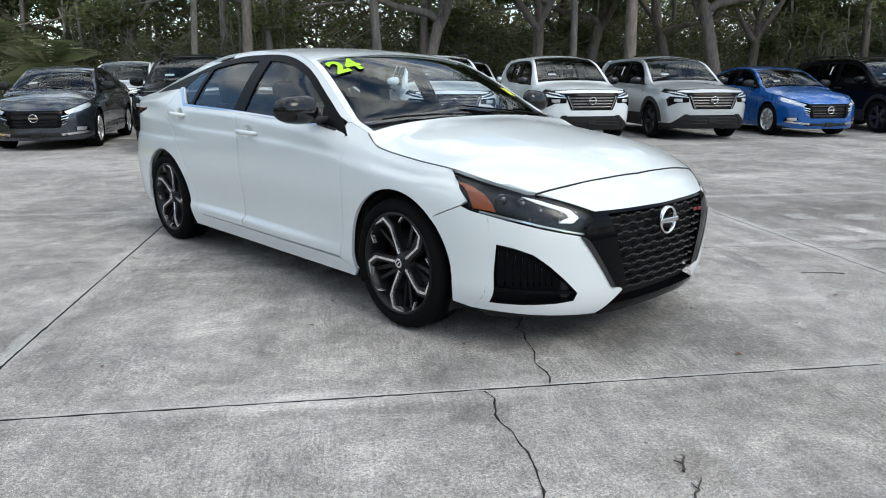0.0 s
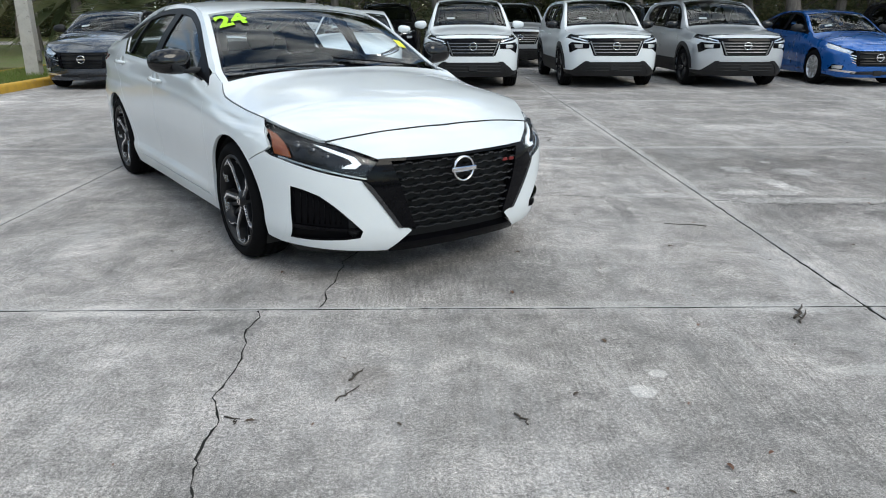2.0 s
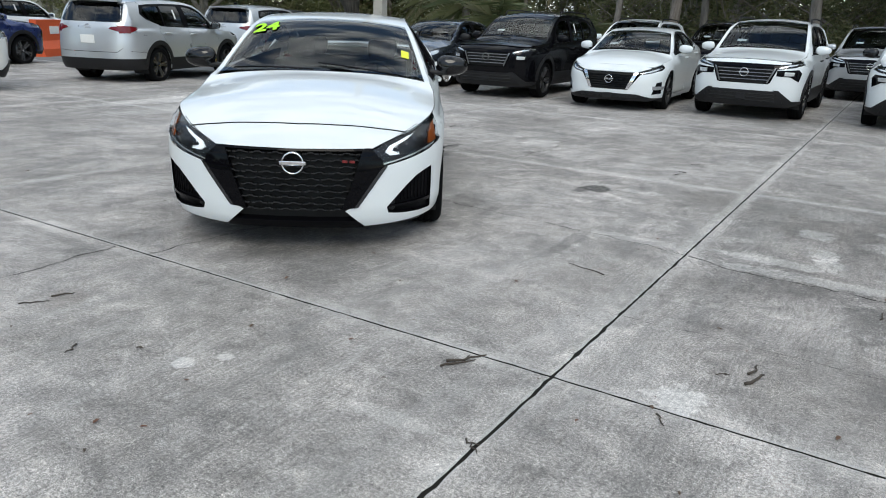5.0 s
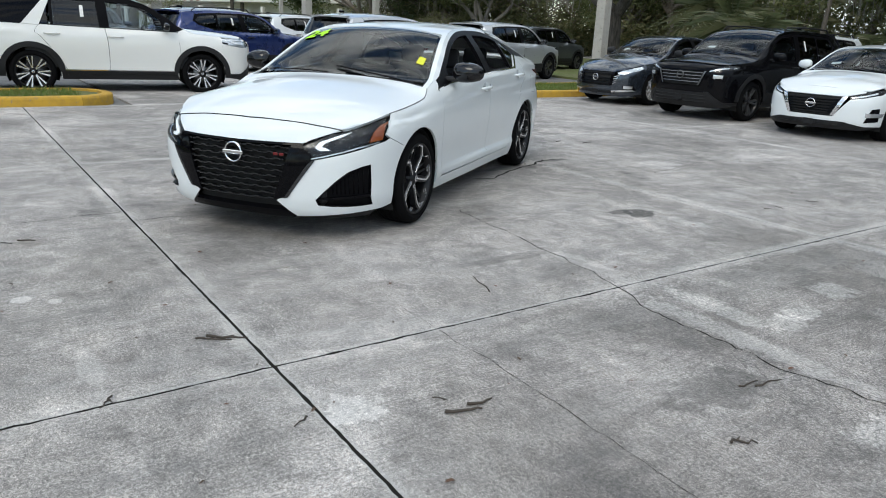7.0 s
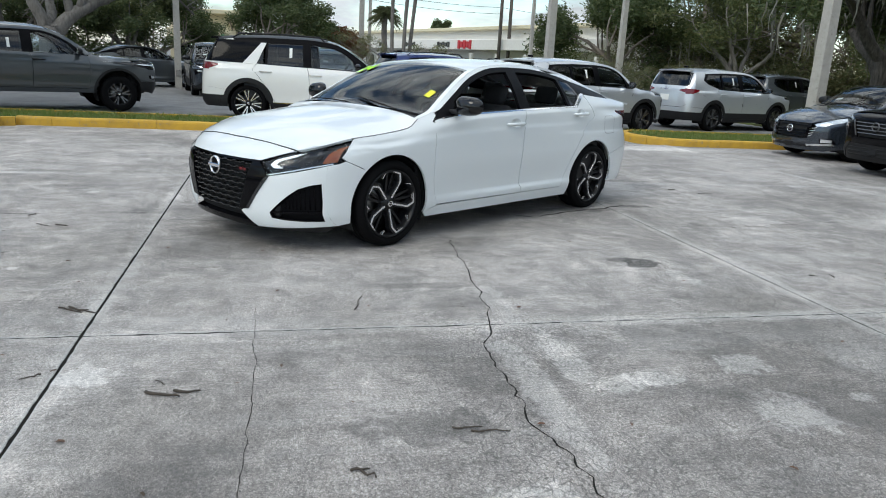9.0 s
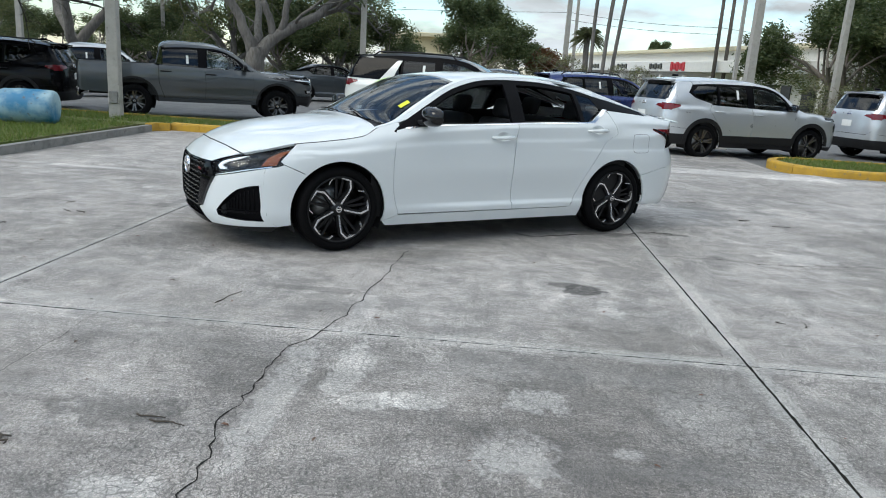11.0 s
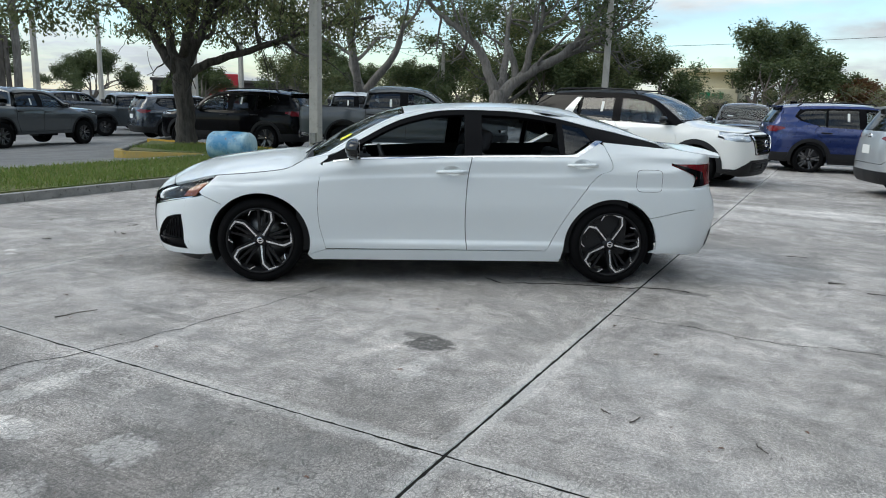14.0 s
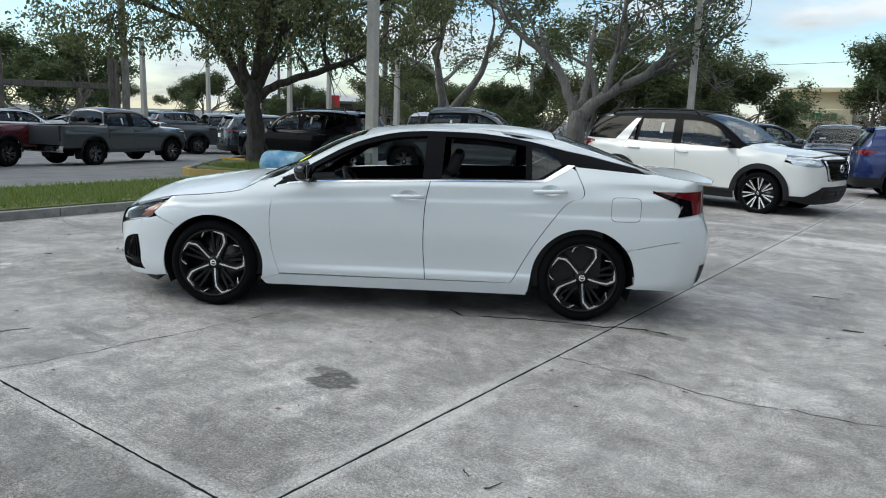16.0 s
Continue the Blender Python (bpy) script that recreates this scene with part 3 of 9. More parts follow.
def wheel_meshes(r, w, style):
    """Tyre, rim, spokes, disc as meshes round the y axis, outer face towards +y."""
    turn = Matrix.Rotation(-math.pi / 2, 4, "X")          # z -> y
    rr = r * {"petal": 0.80, "ten": 0.78, "twin": 0.78, "truck": 0.66, "cover": 0.70}.get(style, 0.75)
    h = w / 2
    g = Geo()
    g.lathe([(rr - 0.012, -h + 0.02), (rr + 0.01, -h), (r - 0.035, -h + 0.002), (r - 0.012, -h + 0.016), (r - 0.002, -h + 0.045)] + [(r - dr_, k + dk) for k in (-0.045, 0.0, 0.045) for dr_, dk in ((0.0, -0.008), (0.007, -0.006), (0.007, 0.006), (0.0, 0.008))] + [(r - 0.002, h - 0.045), (r - 0.012, h - 0.016),
             (r - 0.03, h - 0.003), (rr + 0.022, h + 0.004), (rr + 0.004, h - 0.006), (rr - 0.012, h - 0.022)], 36, turn)
    tyre = g.mesh("tyre", M["rubber"])
    g = Geo()
    g.lathe([(rr - 0.004, h - 0.016), (rr - 0.012, h - 0.004), (rr - 0.02, h - 0.012), (rr - 0.035, h - 0.06), (rr - 0.05, -h + 0.03), (rr - 0.004, -h + 0.01)], 44, turn)
    rim = g.mesh("rim", M["alloy_dark"] if style in ("petal", "dark", "truck", "twin") else M["alloy"])
    g = Geo()
    g.lathe([(0.03, -0.02), (rr * 0.80, -0.02), (rr * 0.80, -0.035), (0.03, -0.035)], 32, turn)
    disc = g.mesh("brake_disc", M["disc"])
    spokes, faces = Geo(), Geo()

    def bar(geo, pts, widths, y0, y1):
        """A bar along a bent line in the wheel's face, from depth y0 to y1."""
        v, f = [], []
        for i, ((a, rad), wd, yy) in enumerate(zip(pts, widths, y1)):
            c = arr([math.cos(radians(a)) * rad, math.sin(radians(a)) * rad])
            nx = pts[min(i + 1, len(pts) - 1)], pts[max(i - 1, 0)]
            d = arr([math.cos(radians(nx[0][0])) * nx[0][1], math.sin(radians(nx[0][0])) * nx[0][1]]) - arr([math.cos(radians(nx[1][0])) * nx[1][1], math.sin(radians(nx[1][0])) * nx[1][1]])
            d /= max(np.linalg.norm(d), 1e-6)
            o = arr([-d[1], d[0]]) * wd / 2
            for q, y in ((c - o, yy), (c + o, yy), (c + o * 1.25, y0), (c - o * 1.25, y0)):
                v.append((q[0], y, q[1]))
            if i:
                b = 4 * i
                for k in range(4):
                    f.append((b - 4 + k, b - 4 + (k + 1) % 4, b + (k + 1) % 4, b + k))
        f += [(0, 1, 2, 3), (len(v) - 1, len(v) - 2, len(v) - 3, len(v) - 4)]
        geo.add(v, f, False)

    e = h - 0.012
    if style == "petal":
        for k in range(5):
            a = 72 * k + 8
            line = [(a, rr * 0.13), (a + 2, rr * 0.55), (a + 1, rr * 0.70), (a - 8, rr * 0.90), (a - 30, rr * 0.955), (a - 44, rr * 0.93), (a - 52, rr * 0.80)]
            bar(spokes, line[:4], [0.05, 0.036, 0.045, 0.05], e - 0.055, [e - 0.035, e - 0.016, e - 0.012, e - 0.008])
            bar(faces, line, [0.013, 0.011, 0.015, 0.017, 0.010, 0.009, 0.006], e - 0.03, [e - 0.026, e - 0.010, e - 0.006, e - 0.003, e - 0.003, e - 0.004, e - 0.012])
            for q in (-20, -36):
                bar(spokes, [(a + q, rr * 0.25), (a + q * 0.9, rr * 0.92)], [0.022, 0.016], e - 0.075, [e - 0.06, e - 0.04])
    elif style in ("ten", "dark"):
        for k in range(10 if style == "ten" else 5):
            a = (36 if style == "ten" else 72) * k
            for q in ((0,) if style == "ten" else (-9, 9)):
                bar(faces if style == "ten" else spokes, [(a + q * 0.6, rr * 0.15), (a + q, rr * 0.95)], [0.026, 0.034], e - 0.05, [e - 0.03, e - 0.006])
    elif style == "twin":                                   # paired bright spokes over dark webs
        for k in range(7):
            a = 360 / 7 * k
            bar(spokes, [(a, rr * 0.15), (a, rr * 0.93)], [0.03, 0.10], e - 0.06, [e - 0.035, e - 0.018])
            for q in (-9, 9):
                bar(faces, [(a + q * 0.35, rr * 0.22), (a + q, rr * 0.95)], [0.014, 0.030], e - 0.04, [e - 0.026, e - 0.006])
    elif style == "truck":
        for k in range(6):
            for q in (-10, 10):
                bar(faces, [(60 * k + q * 0.5, rr * 0.2), (60 * k + q, rr * 0.93)], [0.022, 0.03], e - 0.06, [e - 0.04, e - 0.014])
    else:                                                  # wheel cover with wide blades
        for k in range(8):
            bar(faces, [(45 * k, rr * 0.2), (45 * k + 8, rr * 0.94)], [0.05, 0.085], e - 0.04, [e - 0.02, e - 0.008])
    hub = Geo()
    hub.lathe([(0.0, e - 0.012), (0.026, e - 0.012), (0.034, e - 0.018), (0.055, e - 0.03), (0.07, e - 0.06)], 24, turn)
    for k in range(5):
        hub.lathe([(0.0, e - 0.024), (0.009, e - 0.025), (0.010, e - 0.05)], 8, Matrix.Translation((0.062 * math.cos(k * 1.2566), 0, 0.062 * math.sin(k * 1.2566))) @ turn)
    cap = Geo()
    cap.lathe([(0.015, e - 0.0095), (0.021, e - 0.0085), (0.025, e - 0.0105)], 20, turn)
    cap.box((0, e - 0.009, 0), (0.044, 0.004, 0.008), 0.001, Matrix.Rotation(0.6, 4, "Y"))
    out = [("tyre", tyre), ("rim", rim), ("brake_disc", disc), ("hub", hub.mesh("hub", M["alloy_dark"] if style != "cover" else M["alloy"])), ("centre_cap", cap.mesh("centre_cap", M["chrome"]))]
    if spokes.v:
        out.append(("rim_web", spokes.mesh("rim_web", M["alloy_dark"] if style != "dark" else M["wheel_grey"])))
    if faces.v:
        out.append(("rim_face", faces.mesh("rim_face", M["wheel_grey"] if style == "truck" else M["alloy"])))
    return out


WHEELS = {}


def add_wheels(car, B, style):
    s = B.s
    r, w = s["wheel_r"] * B.k[2], s["wheel_w"]
    key = (round(r, 3), style)
    if key not in WHEELS:
        WHEELS[key] = wheel_meshes(r, w, style)
    for sx in (1, -1):
        for sy in (1, -1):
            e = new("wheel")
            e.empty_display_size = 0.1
            e.parent = car
            hy = s["hub_y"] * B.k[1] - w / 2 + 0.012
            e.matrix_local = Matrix.Translation((sx * s["axle"] * B.k[0], sy * hy, r)) @ (Matrix.Rotation(math.pi, 4, "Z") if sy < 0 else Matrix()) @ Matrix.Rotation(-0.67 if style == "petal" and sy > 0 else 0.35 * sx + 0.2 * sy, 4, "Y")
            for nm, me in WHEELS[key]:
                o = new(nm, me)
                o.parent = e


def add_interior(car, B, hero):
    """Seats, dashboard, steering wheel, dark lining of the cabin."""
    s, kx, ky, kz = B.s, *B.k
    dz = s["seat_z"]
    xs = np.linspace(s["door"][2] - 0.25, s["ws"][0] + 0.1, 18)
    for sg in (1, -1):
        lo = Geo()
        rows = []
        for x in xs:
            zt = float(B.z3(x)) + 0.022
            for z in (0.25 + dz, (0.25 + dz + zt) / 2, zt):
                rows.append((x * kx, sg * (float(B.side_y(arr([x]), arr([z]))[0]) - 0.06) * ky, z * kz))
        lo.add(rows, [(3 * i + j, 3 * i + j + 1, 3 * i + j + 4, 3 * i + j + 3) for i in range(len(xs) - 1) for j in range(2)])
        lo.make("door_lining", M["plastic"], car)
    lo = Geo()
    lo.box(((xs[0] + xs[-1]) / 2 * kx, 0, (0.27 + dz) * kz), ((xs[-1] - xs[0]) * kx, 1.66 * ky, 0.03))
    lo.make("cabin_floor", M["plastic"], car)
    lo = Geo()
    lo.box((0, 0, (s["z0"] + 0.08) * kz), ((2 * s["axle"] - 0.85) * kx, 1.6 * ky, 0.10), 0.02)
    lo.box(((s["axle"] + 0.45) * kx, 0, (s["z0"] + 0.14) * kz), (0.75 * kx, 1.2 * ky, 0.12), 0.02)
    lo.box((-(s["axle"] + 0.5) * kx, 0, (s["z0"] + 0.17) * kz), (0.9 * kx, 1.2 * ky, 0.12), 0.02)
    lo.box((0, 0, (s["z0"] + 0.2) * kz), ((s["xf"] - s["xr"] - 0.8) * kx, 1.0 * ky, 0.14), 0.02)
    lo.make("floor_pan", M["plastic"], car)
    hl = Geo()
    hx = np.linspace(s["ws"][1] - 0.02, (s["back"][0] if s["back"] else -1.95) + 0.05, 8)
    hy = np.linspace(-0.92, 0.92, 7)
    hl.add([(x * kx, q * float(B.y4(x)) * ky, (float(B.top_z(arr([x]), arr([q * float(B.y4(x))]))[0]) - 0.045) * kz) for x in hx for q in hy],
           [(7 * i + j, 7 * i + j + 1, 7 * i + j + 8, 7 * i + j + 7) for i in range(7) for j in range(6)])
    hl.make("headliner", M["headliner"], car)
    d = Geo()
    x0 = s["ws"][0] - 0.02
    zb = float(B.z3(x0 - 0.25))
    prof = [(x0 + 0.06, zb - 0.03), (x0 - 0.28, zb - 0.005), (x0 - 0.42, zb - 0.02), (x0 - 0.46, zb - 0.09), (x0 - 0.40, zb - 0.30), (x0 - 0.36, 0.35 + dz), (x0 + 0.06, 0.35 + dz)]
    v = [(px * kx, sg * 0.77 * ky, pz * kz) for sg in (-1, 1) for px, pz in prof]
    n = len(prof)
    d.add(v, [tuple(range(n))[::-1], tuple(range(n, 2 * n))] + [(i, (i + 1) % n, n + (i + 1) % n, n + i) for i in range(n)], False)
    d.box(((x0 - 0.36) * kx, 0.37 * ky, (zb + 0.005) * kz), (0.20, 0.38, 0.06), 0.025, None, 2)
    d.box(((x0 - 0.40) * kx, -0.02, (zb - 0.0) * kz), (0.03, 0.24, 0.14), 0.008)
    d.box((0.15 * kx, 0, (0.42 + dz) * kz), (0.95, 0.22, 0.34), 0.03, None, 2)
    d.make("dashboard", M["plastic"], car)
    sw = Geo()
    tilt = Matrix.Translation(((x0 - 0.60) * kx, 0.37 * ky, (zb - 0.045) * kz)) @ Matrix.Rotation(radians(-65), 4, "Y")
    ring = [tilt @ Vector((0.18 * math.cos(a), 0.18 * math.sin(a), 0)) for a in np.linspace(0, 2 * math.pi, 25)]
    sw.tube(ring, 0.016, 8, False)
    sw.tube([tilt @ Vector((0.17, 0, 0)), tilt @ Vector((0, 0, -0.03)), tilt @ Vector((-0.12, 0.12, 0))], 0.018, 6)
    sw.tube([tilt @ Vector((-0.12, -0.12, 0)), tilt @ Vector((0, 0, -0.03)), tilt @ Vector((0.0, 0, -0.28))], 0.022, 6)
    sw.box(tilt @ Vector((0, 0, -0.02)), (0.05, 0.13, 0.12), 0.02, Matrix.Rotation(radians(-65), 4, "Y").inverted() @ Matrix.Rotation(radians(-50), 4, "Y"))
    sw.make("steering_wheel", M["plastic"], car)

    def seat(x, y, wide, head):
        g = Geo()
        g.box((x * kx, y * ky, (0.42 + dz) * kz), (0.50, wide, 0.20), 0.05, None, 3)
        back = Matrix.Rotation(radians(-17), 4, "Y")
        g.box(((x - 0.33) * kx, y * ky, (0.74 + dz) * kz), (0.15, wide * 0.96, 0.62), 0.055, back, 3)
        g.box(((x - 0.27) * kx, (y) * ky + wide * 0.42, (0.70 + dz) * kz), (0.16, 0.07, 0.45), 0.03, back, 2)
        g.box(((x - 0.27) * kx, (y) * ky - wide * 0.42, (0.70 + dz) * kz), (0.16, 0.07, 0.45), 0.03, back, 2)
        for hy in head:
            g.box(((x - 0.46) * kx, (y + hy) * ky, (1.13 + dz) * kz), (0.10, 0.25, 0.18), 0.045, back, 3)
            for q in (-0.05, 0.05):
                g.tube([((x - 0.43) * kx, (y + hy + q) * ky, (1.0 + dz) * kz), ((x - 0.455) * kx, (y + hy + q) * ky, (1.08 + dz) * kz)], 0.008, 6)
        return g

    seat(0.05, 0.37, 0.50, (0,)).make("front_seat", M["seat"], car)
    seat(0.05, -0.37, 0.50, (0,)).make("front_seat", M["seat"], car)
    seat(-0.80, 0.0, 1.24, (-0.36, 0.36)).make("rear_seat", M["seat"], car)


def add_mirrors(car, B, mat, x, z):
    for sg in (1, -1):
        y = float(B.base(x, z)) - 0.01
        g = Geo()
        u, v = np.linspace(0, math.pi, 9), np.linspace(0, 2 * math.pi, 17)[:-1]
        pts = []
        for a in u:                                         # shell, flat towards the rear
            for b in v:
                q = arr([math.cos(a), math.sin(a) * math.cos(b), math.sin(a) * math.sin(b)])
                q = np.sign(q) * np.abs(q) ** 0.75
                px = q[0] * (0.085 if q[0] > 0 else 0.02)
                pts.append(((x + px) * B.k[0], sg * ((y + 0.155) * B.k[1] + q[1] * 0.122 - 0.02 * q[0]), (z + 0.075) * B.k[2] + q[2] * (0.079 - 0.012 * q[1])))
        n = len(v)
        g.add(pts, [(i * n + j, i * n + (j + 1) % n, (i + 1) * n + (j + 1) % n, (i + 1) * n + j) for i in range(len(u) - 1) for j in range(n)])
        mir = g.make("mirror", mat, car)
        a = Geo()
        a.box(((x + 0.02) * B.k[0], sg * (y + 0.02) * B.k[1], (z + 0.02) * B.k[2]), (0.09, 0.14, 0.035), 0.012, None, 2)
        a.make("mirror_arm", M["plastic"], mir)
        a = Geo()
        a.box(((x - 0.023) * B.k[0], sg * (y + 0.155) * B.k[1], (z + 0.075) * B.k[2]), (0.006, 0.17, 0.105), 0.002)
        a.make("mirror_glass", M["chrome"], mir)


def emblem(car, B, y, z, r, kind="front", lift=0.02):
    """A plain ring with a bar across it."""
    p = B.at(kind, y, z)
    g = Geo()
    s = 1 if kind == "front" else -1
    m = Matrix.Translation(p + Vector((s * lift, 0, 0))) @ Matrix.Rotation(s * math.pi / 2, 4, "Y")
    g.lathe([(r * 0.82, 0), (r * 0.84, 0.012), (r * 0.93, 0.016), (r, 0.010), (r, -0.004)], 28, m)
    g.box(p + Vector((s * (lift + 0.012), 0, 0)), (0.012, r * 2.3, r * 0.36), 0.004)
    g.make("emblem", M["chrome"], car)


def build_car(label, spec, scale, col, style, m, wheels="ten", mirror_mat=None, lowered=False, tag="sedan", glass_rear="glass_dark", roof=None, group="cars in the lot"):
    """A whole car from its outline tables; style sets the front end."""
    s = spec
    B = Body(s, scale)
    car = thing("car", m, label, tag, group)
    P, hero = M[col], style == "hero"
    roofm = M[roof] if roof else P
    du = 0.035 if hero else 0.07
    cx, cz = s["axle"], s["arch"][1]
    ra = s["arch"][0]
    df, db, dr = s["door"]
    zs = s["z0"] + (0.095 if not s["clad"] else 0.10)      # bottom of the doors
    gap = 0.0032 if hero else 0.004
    pickup = s is PICKUP
    low, kick, up = bend(s["dlo_low"], 4), s["dlo_kick"], bend(s["dlo_up"], 4)
    zlow = pchip([(a, b) for a, b in s["dlo_low"]] + ([(s["dlo_kick"][1][0], s["dlo_kick"][1][1])] if not pickup else [(-1.3, 1.215)]))
    for sg in (1, -1):
        S = B.side(sg)
        # front fender: from the nose to the door, over the arch
        a_hi = [(x, float(B.z4(x)) - 0.004) for x in np.linspace(df + 0.16, 1.755 / 2.36 * s["xf"], 12)]
        zb = float(B.z4(df + 0.1))
        front = 1.78 / 2.36 * s["xf"]
        zlamp = float(B.z4(front)) - 0.02
        zarc = cz + ra * math.sin(math.acos(min(1, (front - cx) / ra))) if front - cx < ra else cz
        upz = pchip([(a, b) for a, b in s["dlo_up"]])
        fender = [(df - 0.012 + gap, float(zlow(df)) - 0.02)] + [(df + 0.05, float(zlow(df)) + 0.028), (df + 0.11, float(B.z4(df + 0.11)) - 0.006)] + a_hi + [(front, zlamp)]
        if s is SEDAN:
            fender = [(df - 0.012 + gap, 0.925), (0.952, 0.942), (0.935, 0.955), (0.89, 0.988), (0.89, 1.006), (0.925, float(B.z4(0.925)) - 0.002)] + [(x, float(B.z4(x)) - 0.003) for x in np.linspace(0.96, 1.06, 4)] + fender[3:]
        if hero:
            fender = fender[:-1] + [(1.742, 0.830), (1.81, 0.768), (1.872, 0.708), (1.849, 0.687), (1.70, 0.622)]
            front = 1.695
        else:
            fender += [(front, max(zarc, cz + 0.05))]
        fender += [q for q in arc(cx, cz, ra, 20, 180, 26) if q[0] < front - 0.005] + ([(cx - ra * 0.985, cz - ra * 0.17), (cx - ra * 0.945, zs - 0.055)] if s is SEDAN else [(cx - ra - 0.005, zs - 0.07)]) + [(df - 0.025 + gap, zs - 0.01)]
        fender += bend([(df - 0.025 + gap, zs), (df + 0.025 + gap, zs + 0.18), (df + 0.04 + gap, zs + 0.38), (df + 0.025 + gap, zs + 0.55), (df - 0.012 + gap, float(zlow(df)) - 0.03)], 5)[:-1]
        panel("front_fender", fender, S, P, car, 0.014 if hero else du, 0.014 if hero else du)
        # doors
        fd = bend([(df - 0.025, zs), (df + 0.025, zs + 0.18), (df + 0.04, zs + 0.38), (df + 0.025, zs + 0.55), (df, float(zlow(df)))], 5)
        lowf = [(x, float(zlow(x))) for x in np.linspace(df - 0.03, db - 0.03 + gap, 14)]
        bl = bend([(db - 0.03 + gap, float(zlow(db))), (db + 0.005 + gap, zs + 0.55), (db + 0.012 + gap, zs + 0.25), (db - 0.008 + gap, zs)], 5)
        panel("front_door", fd + lowf + bl[1:], S, P, car, du, 0.0125 if hero else du)
        br = [(x - 2 * gap, z) for x, z in bl][::-1]
        lowr_end = s["dlo_low"][-1][0] if not pickup else dr + 0.02
        lowr = [(x, float(zlow(x))) for x in np.linspace(db - 0.03 - gap, lowr_end, 12)]
        if pickup:
            rr = [(dr, 1.19), (dr + 0.0, zs + 0.35), (dr + 0.06, zs + 0.15), (dr + 0.12, zs)]
        else:
            q0 = -cx + ra + 0.14
            rk = [p for p in kick[:2]] if hero or s is SEDAN else [(dr + 0.02, float(zlow(dr + 0.02)) + 0.02)]
            rr = rk + bend([(dr - 0.03, rk[-1][1] - 0.04), (dr - 0.085, float(B.z3(dr)) - 0.09), (-cx + ra * 0.42, cz + ra + 0.17), (-cx + ra * 0.97, cz + ra * 0.62 + 0.02), (q0, zs + 0.02), (q0 + 0.05, zs)], 5)
        panel("rear_door", br + lowr[1:] + rr, S, P, car, du, 0.0125 if hero else du)
        # rear quarter
        arch_r = arc(-cx, cz, ra, 180, 0, 26)
        if pickup:
            qp = [(dr - 0.012, 1.195), (dr - 0.10, 1.225)] + [(x, float(B.z4(x)) - 0.003) for x in np.linspace(-1.2, s["xr"] + 0.03, 12)] + [(s["xr"] + 0.03, 0.62), (s["xr"] + 0.10, 0.58), (-cx - ra - 0.02, 0.56)] + arch_r + [(-cx + ra + 0.01, zs - 0.03), (dr + 0.10, zs)] + [(dr + 0.05, zs + 0.15), (dr - 0.012, zs + 0.35)]
            panel("bed_side", qp, S, P, car, du, du)
        else:
            if s is SEDAN:
                edge = [(-1.325, 1.160), (-1.57, 1.142), (-1.86, 1.120)] + [(x, float(B.z4(x)) - 0.006) for x in np.linspace(-1.93, -2.36, 8)]
                tail_edge = [(-2.36, 1.005), (-1.905, 1.000), (-1.90, 0.99), (-2.14, 0.895), (-2.10, 0.812), (-2.30, 0.83), (-2.33, 0.66), (-2.02, 0.622), (-1.722, 0.561)]
            else:
                edge = [(dr - 0.012, float(zlow(dr)) + 0.02), (-1.60, 1.255), (-1.735, 1.355), (-1.62, 1.535)] + [(x, float(B.z4(x)) - 0.006) for x in np.linspace(-1.68, -2.03, 5)] + [(-2.05, 1.48), (-2.17, 1.26), (-2.23, 1.13)]
                tail_edge = [(-1.95, 1.10), (-1.93, 1.07), (-2.24, 0.97), (-2.26, 0.66), (-1.68, 0.605)]
            rr2 = [(x - 2 * gap, z) for x, z in rr[len(rk):]]
            qp = edge + tail_edge + [q for q in arch_r if q[1] > cz + 0.02 and q[1] > (0.57 if s is SEDAN else 0.61) - (10 if q[0] > -cx else 0)] + [(-cx + ra + 0.02, zs - 0.07)] + rr2[::-1]
            panel("quarter_panel", qp, S, P, car, 0.02 if hero else du, 0.02 if hero else du)
        # sill
        panel("sill", [(cx - ra - 0.008 + (0.024 if s is SEDAN else 0), zs - (0.056 if s is SEDAN else 0.006)), (cx - ra - 0.02, s["z0"]), (-cx + ra + 0.03, s["z0"]), (-cx + ra + 0.02, zs - 0.006), (df - 0.025, zs - 0.013)], S, M["plastic"] if s["clad"] else P, car, 0.12, 0.03)
        if s["clad"]:
            for c in (cx, -cx):
                panel("arch_trim", arc(c, cz, ra, 0, 180, 22) + arc(c, cz, ra + 0.085, 180, 0, 22), S, M["plastic"], car, 0.06, 0.06, 0.025, 0.012)
            zt_ = zs + (0.05 if style == "path" else 0.16)
            panel("door_cladding", [(cx - ra - 0.05, zt_), (cx - ra - 0.01, zs - 0.004), (-cx + ra + 0.01, zs - 0.004), (-cx + ra + 0.05, zt_)], S, M["plastic"], car, 0.1, 0.05, 0.02, 0.010)
        elif pickup:
            for c in (cx, -cx):
                panel("arch_trim", arc(c, cz, ra, 0, 180, 22) + arc(c, cz, ra + 0.05, 180, 0, 22), S, M["plastic"], car, 0.06, 0.06, 0.03, 0.02)
        # wheel wells
        for c in (cx, -cx):
            g = Geo()
            o = arc(c, cz, ra - 0.006, -25, 205, 20)
            yo = float(B.base(c, cz + ra)) - 0.055
            g.add([(x * B.k[0], sg * y * B.k[1], z * B.k[2]) for y in (yo, yo - 0.34) for x, z in o], [(i, i + 1, i + len(o) + 1, i + len(o)) for i in range(len(o) - 1)])
            g.add([(x * B.k[0], sg * (yo - 0.34) * B.k[1], z * B.k[2]) for x, z in o], [tuple(range(len(o)))])
            g.make("wheel_well", M["dark"], car)
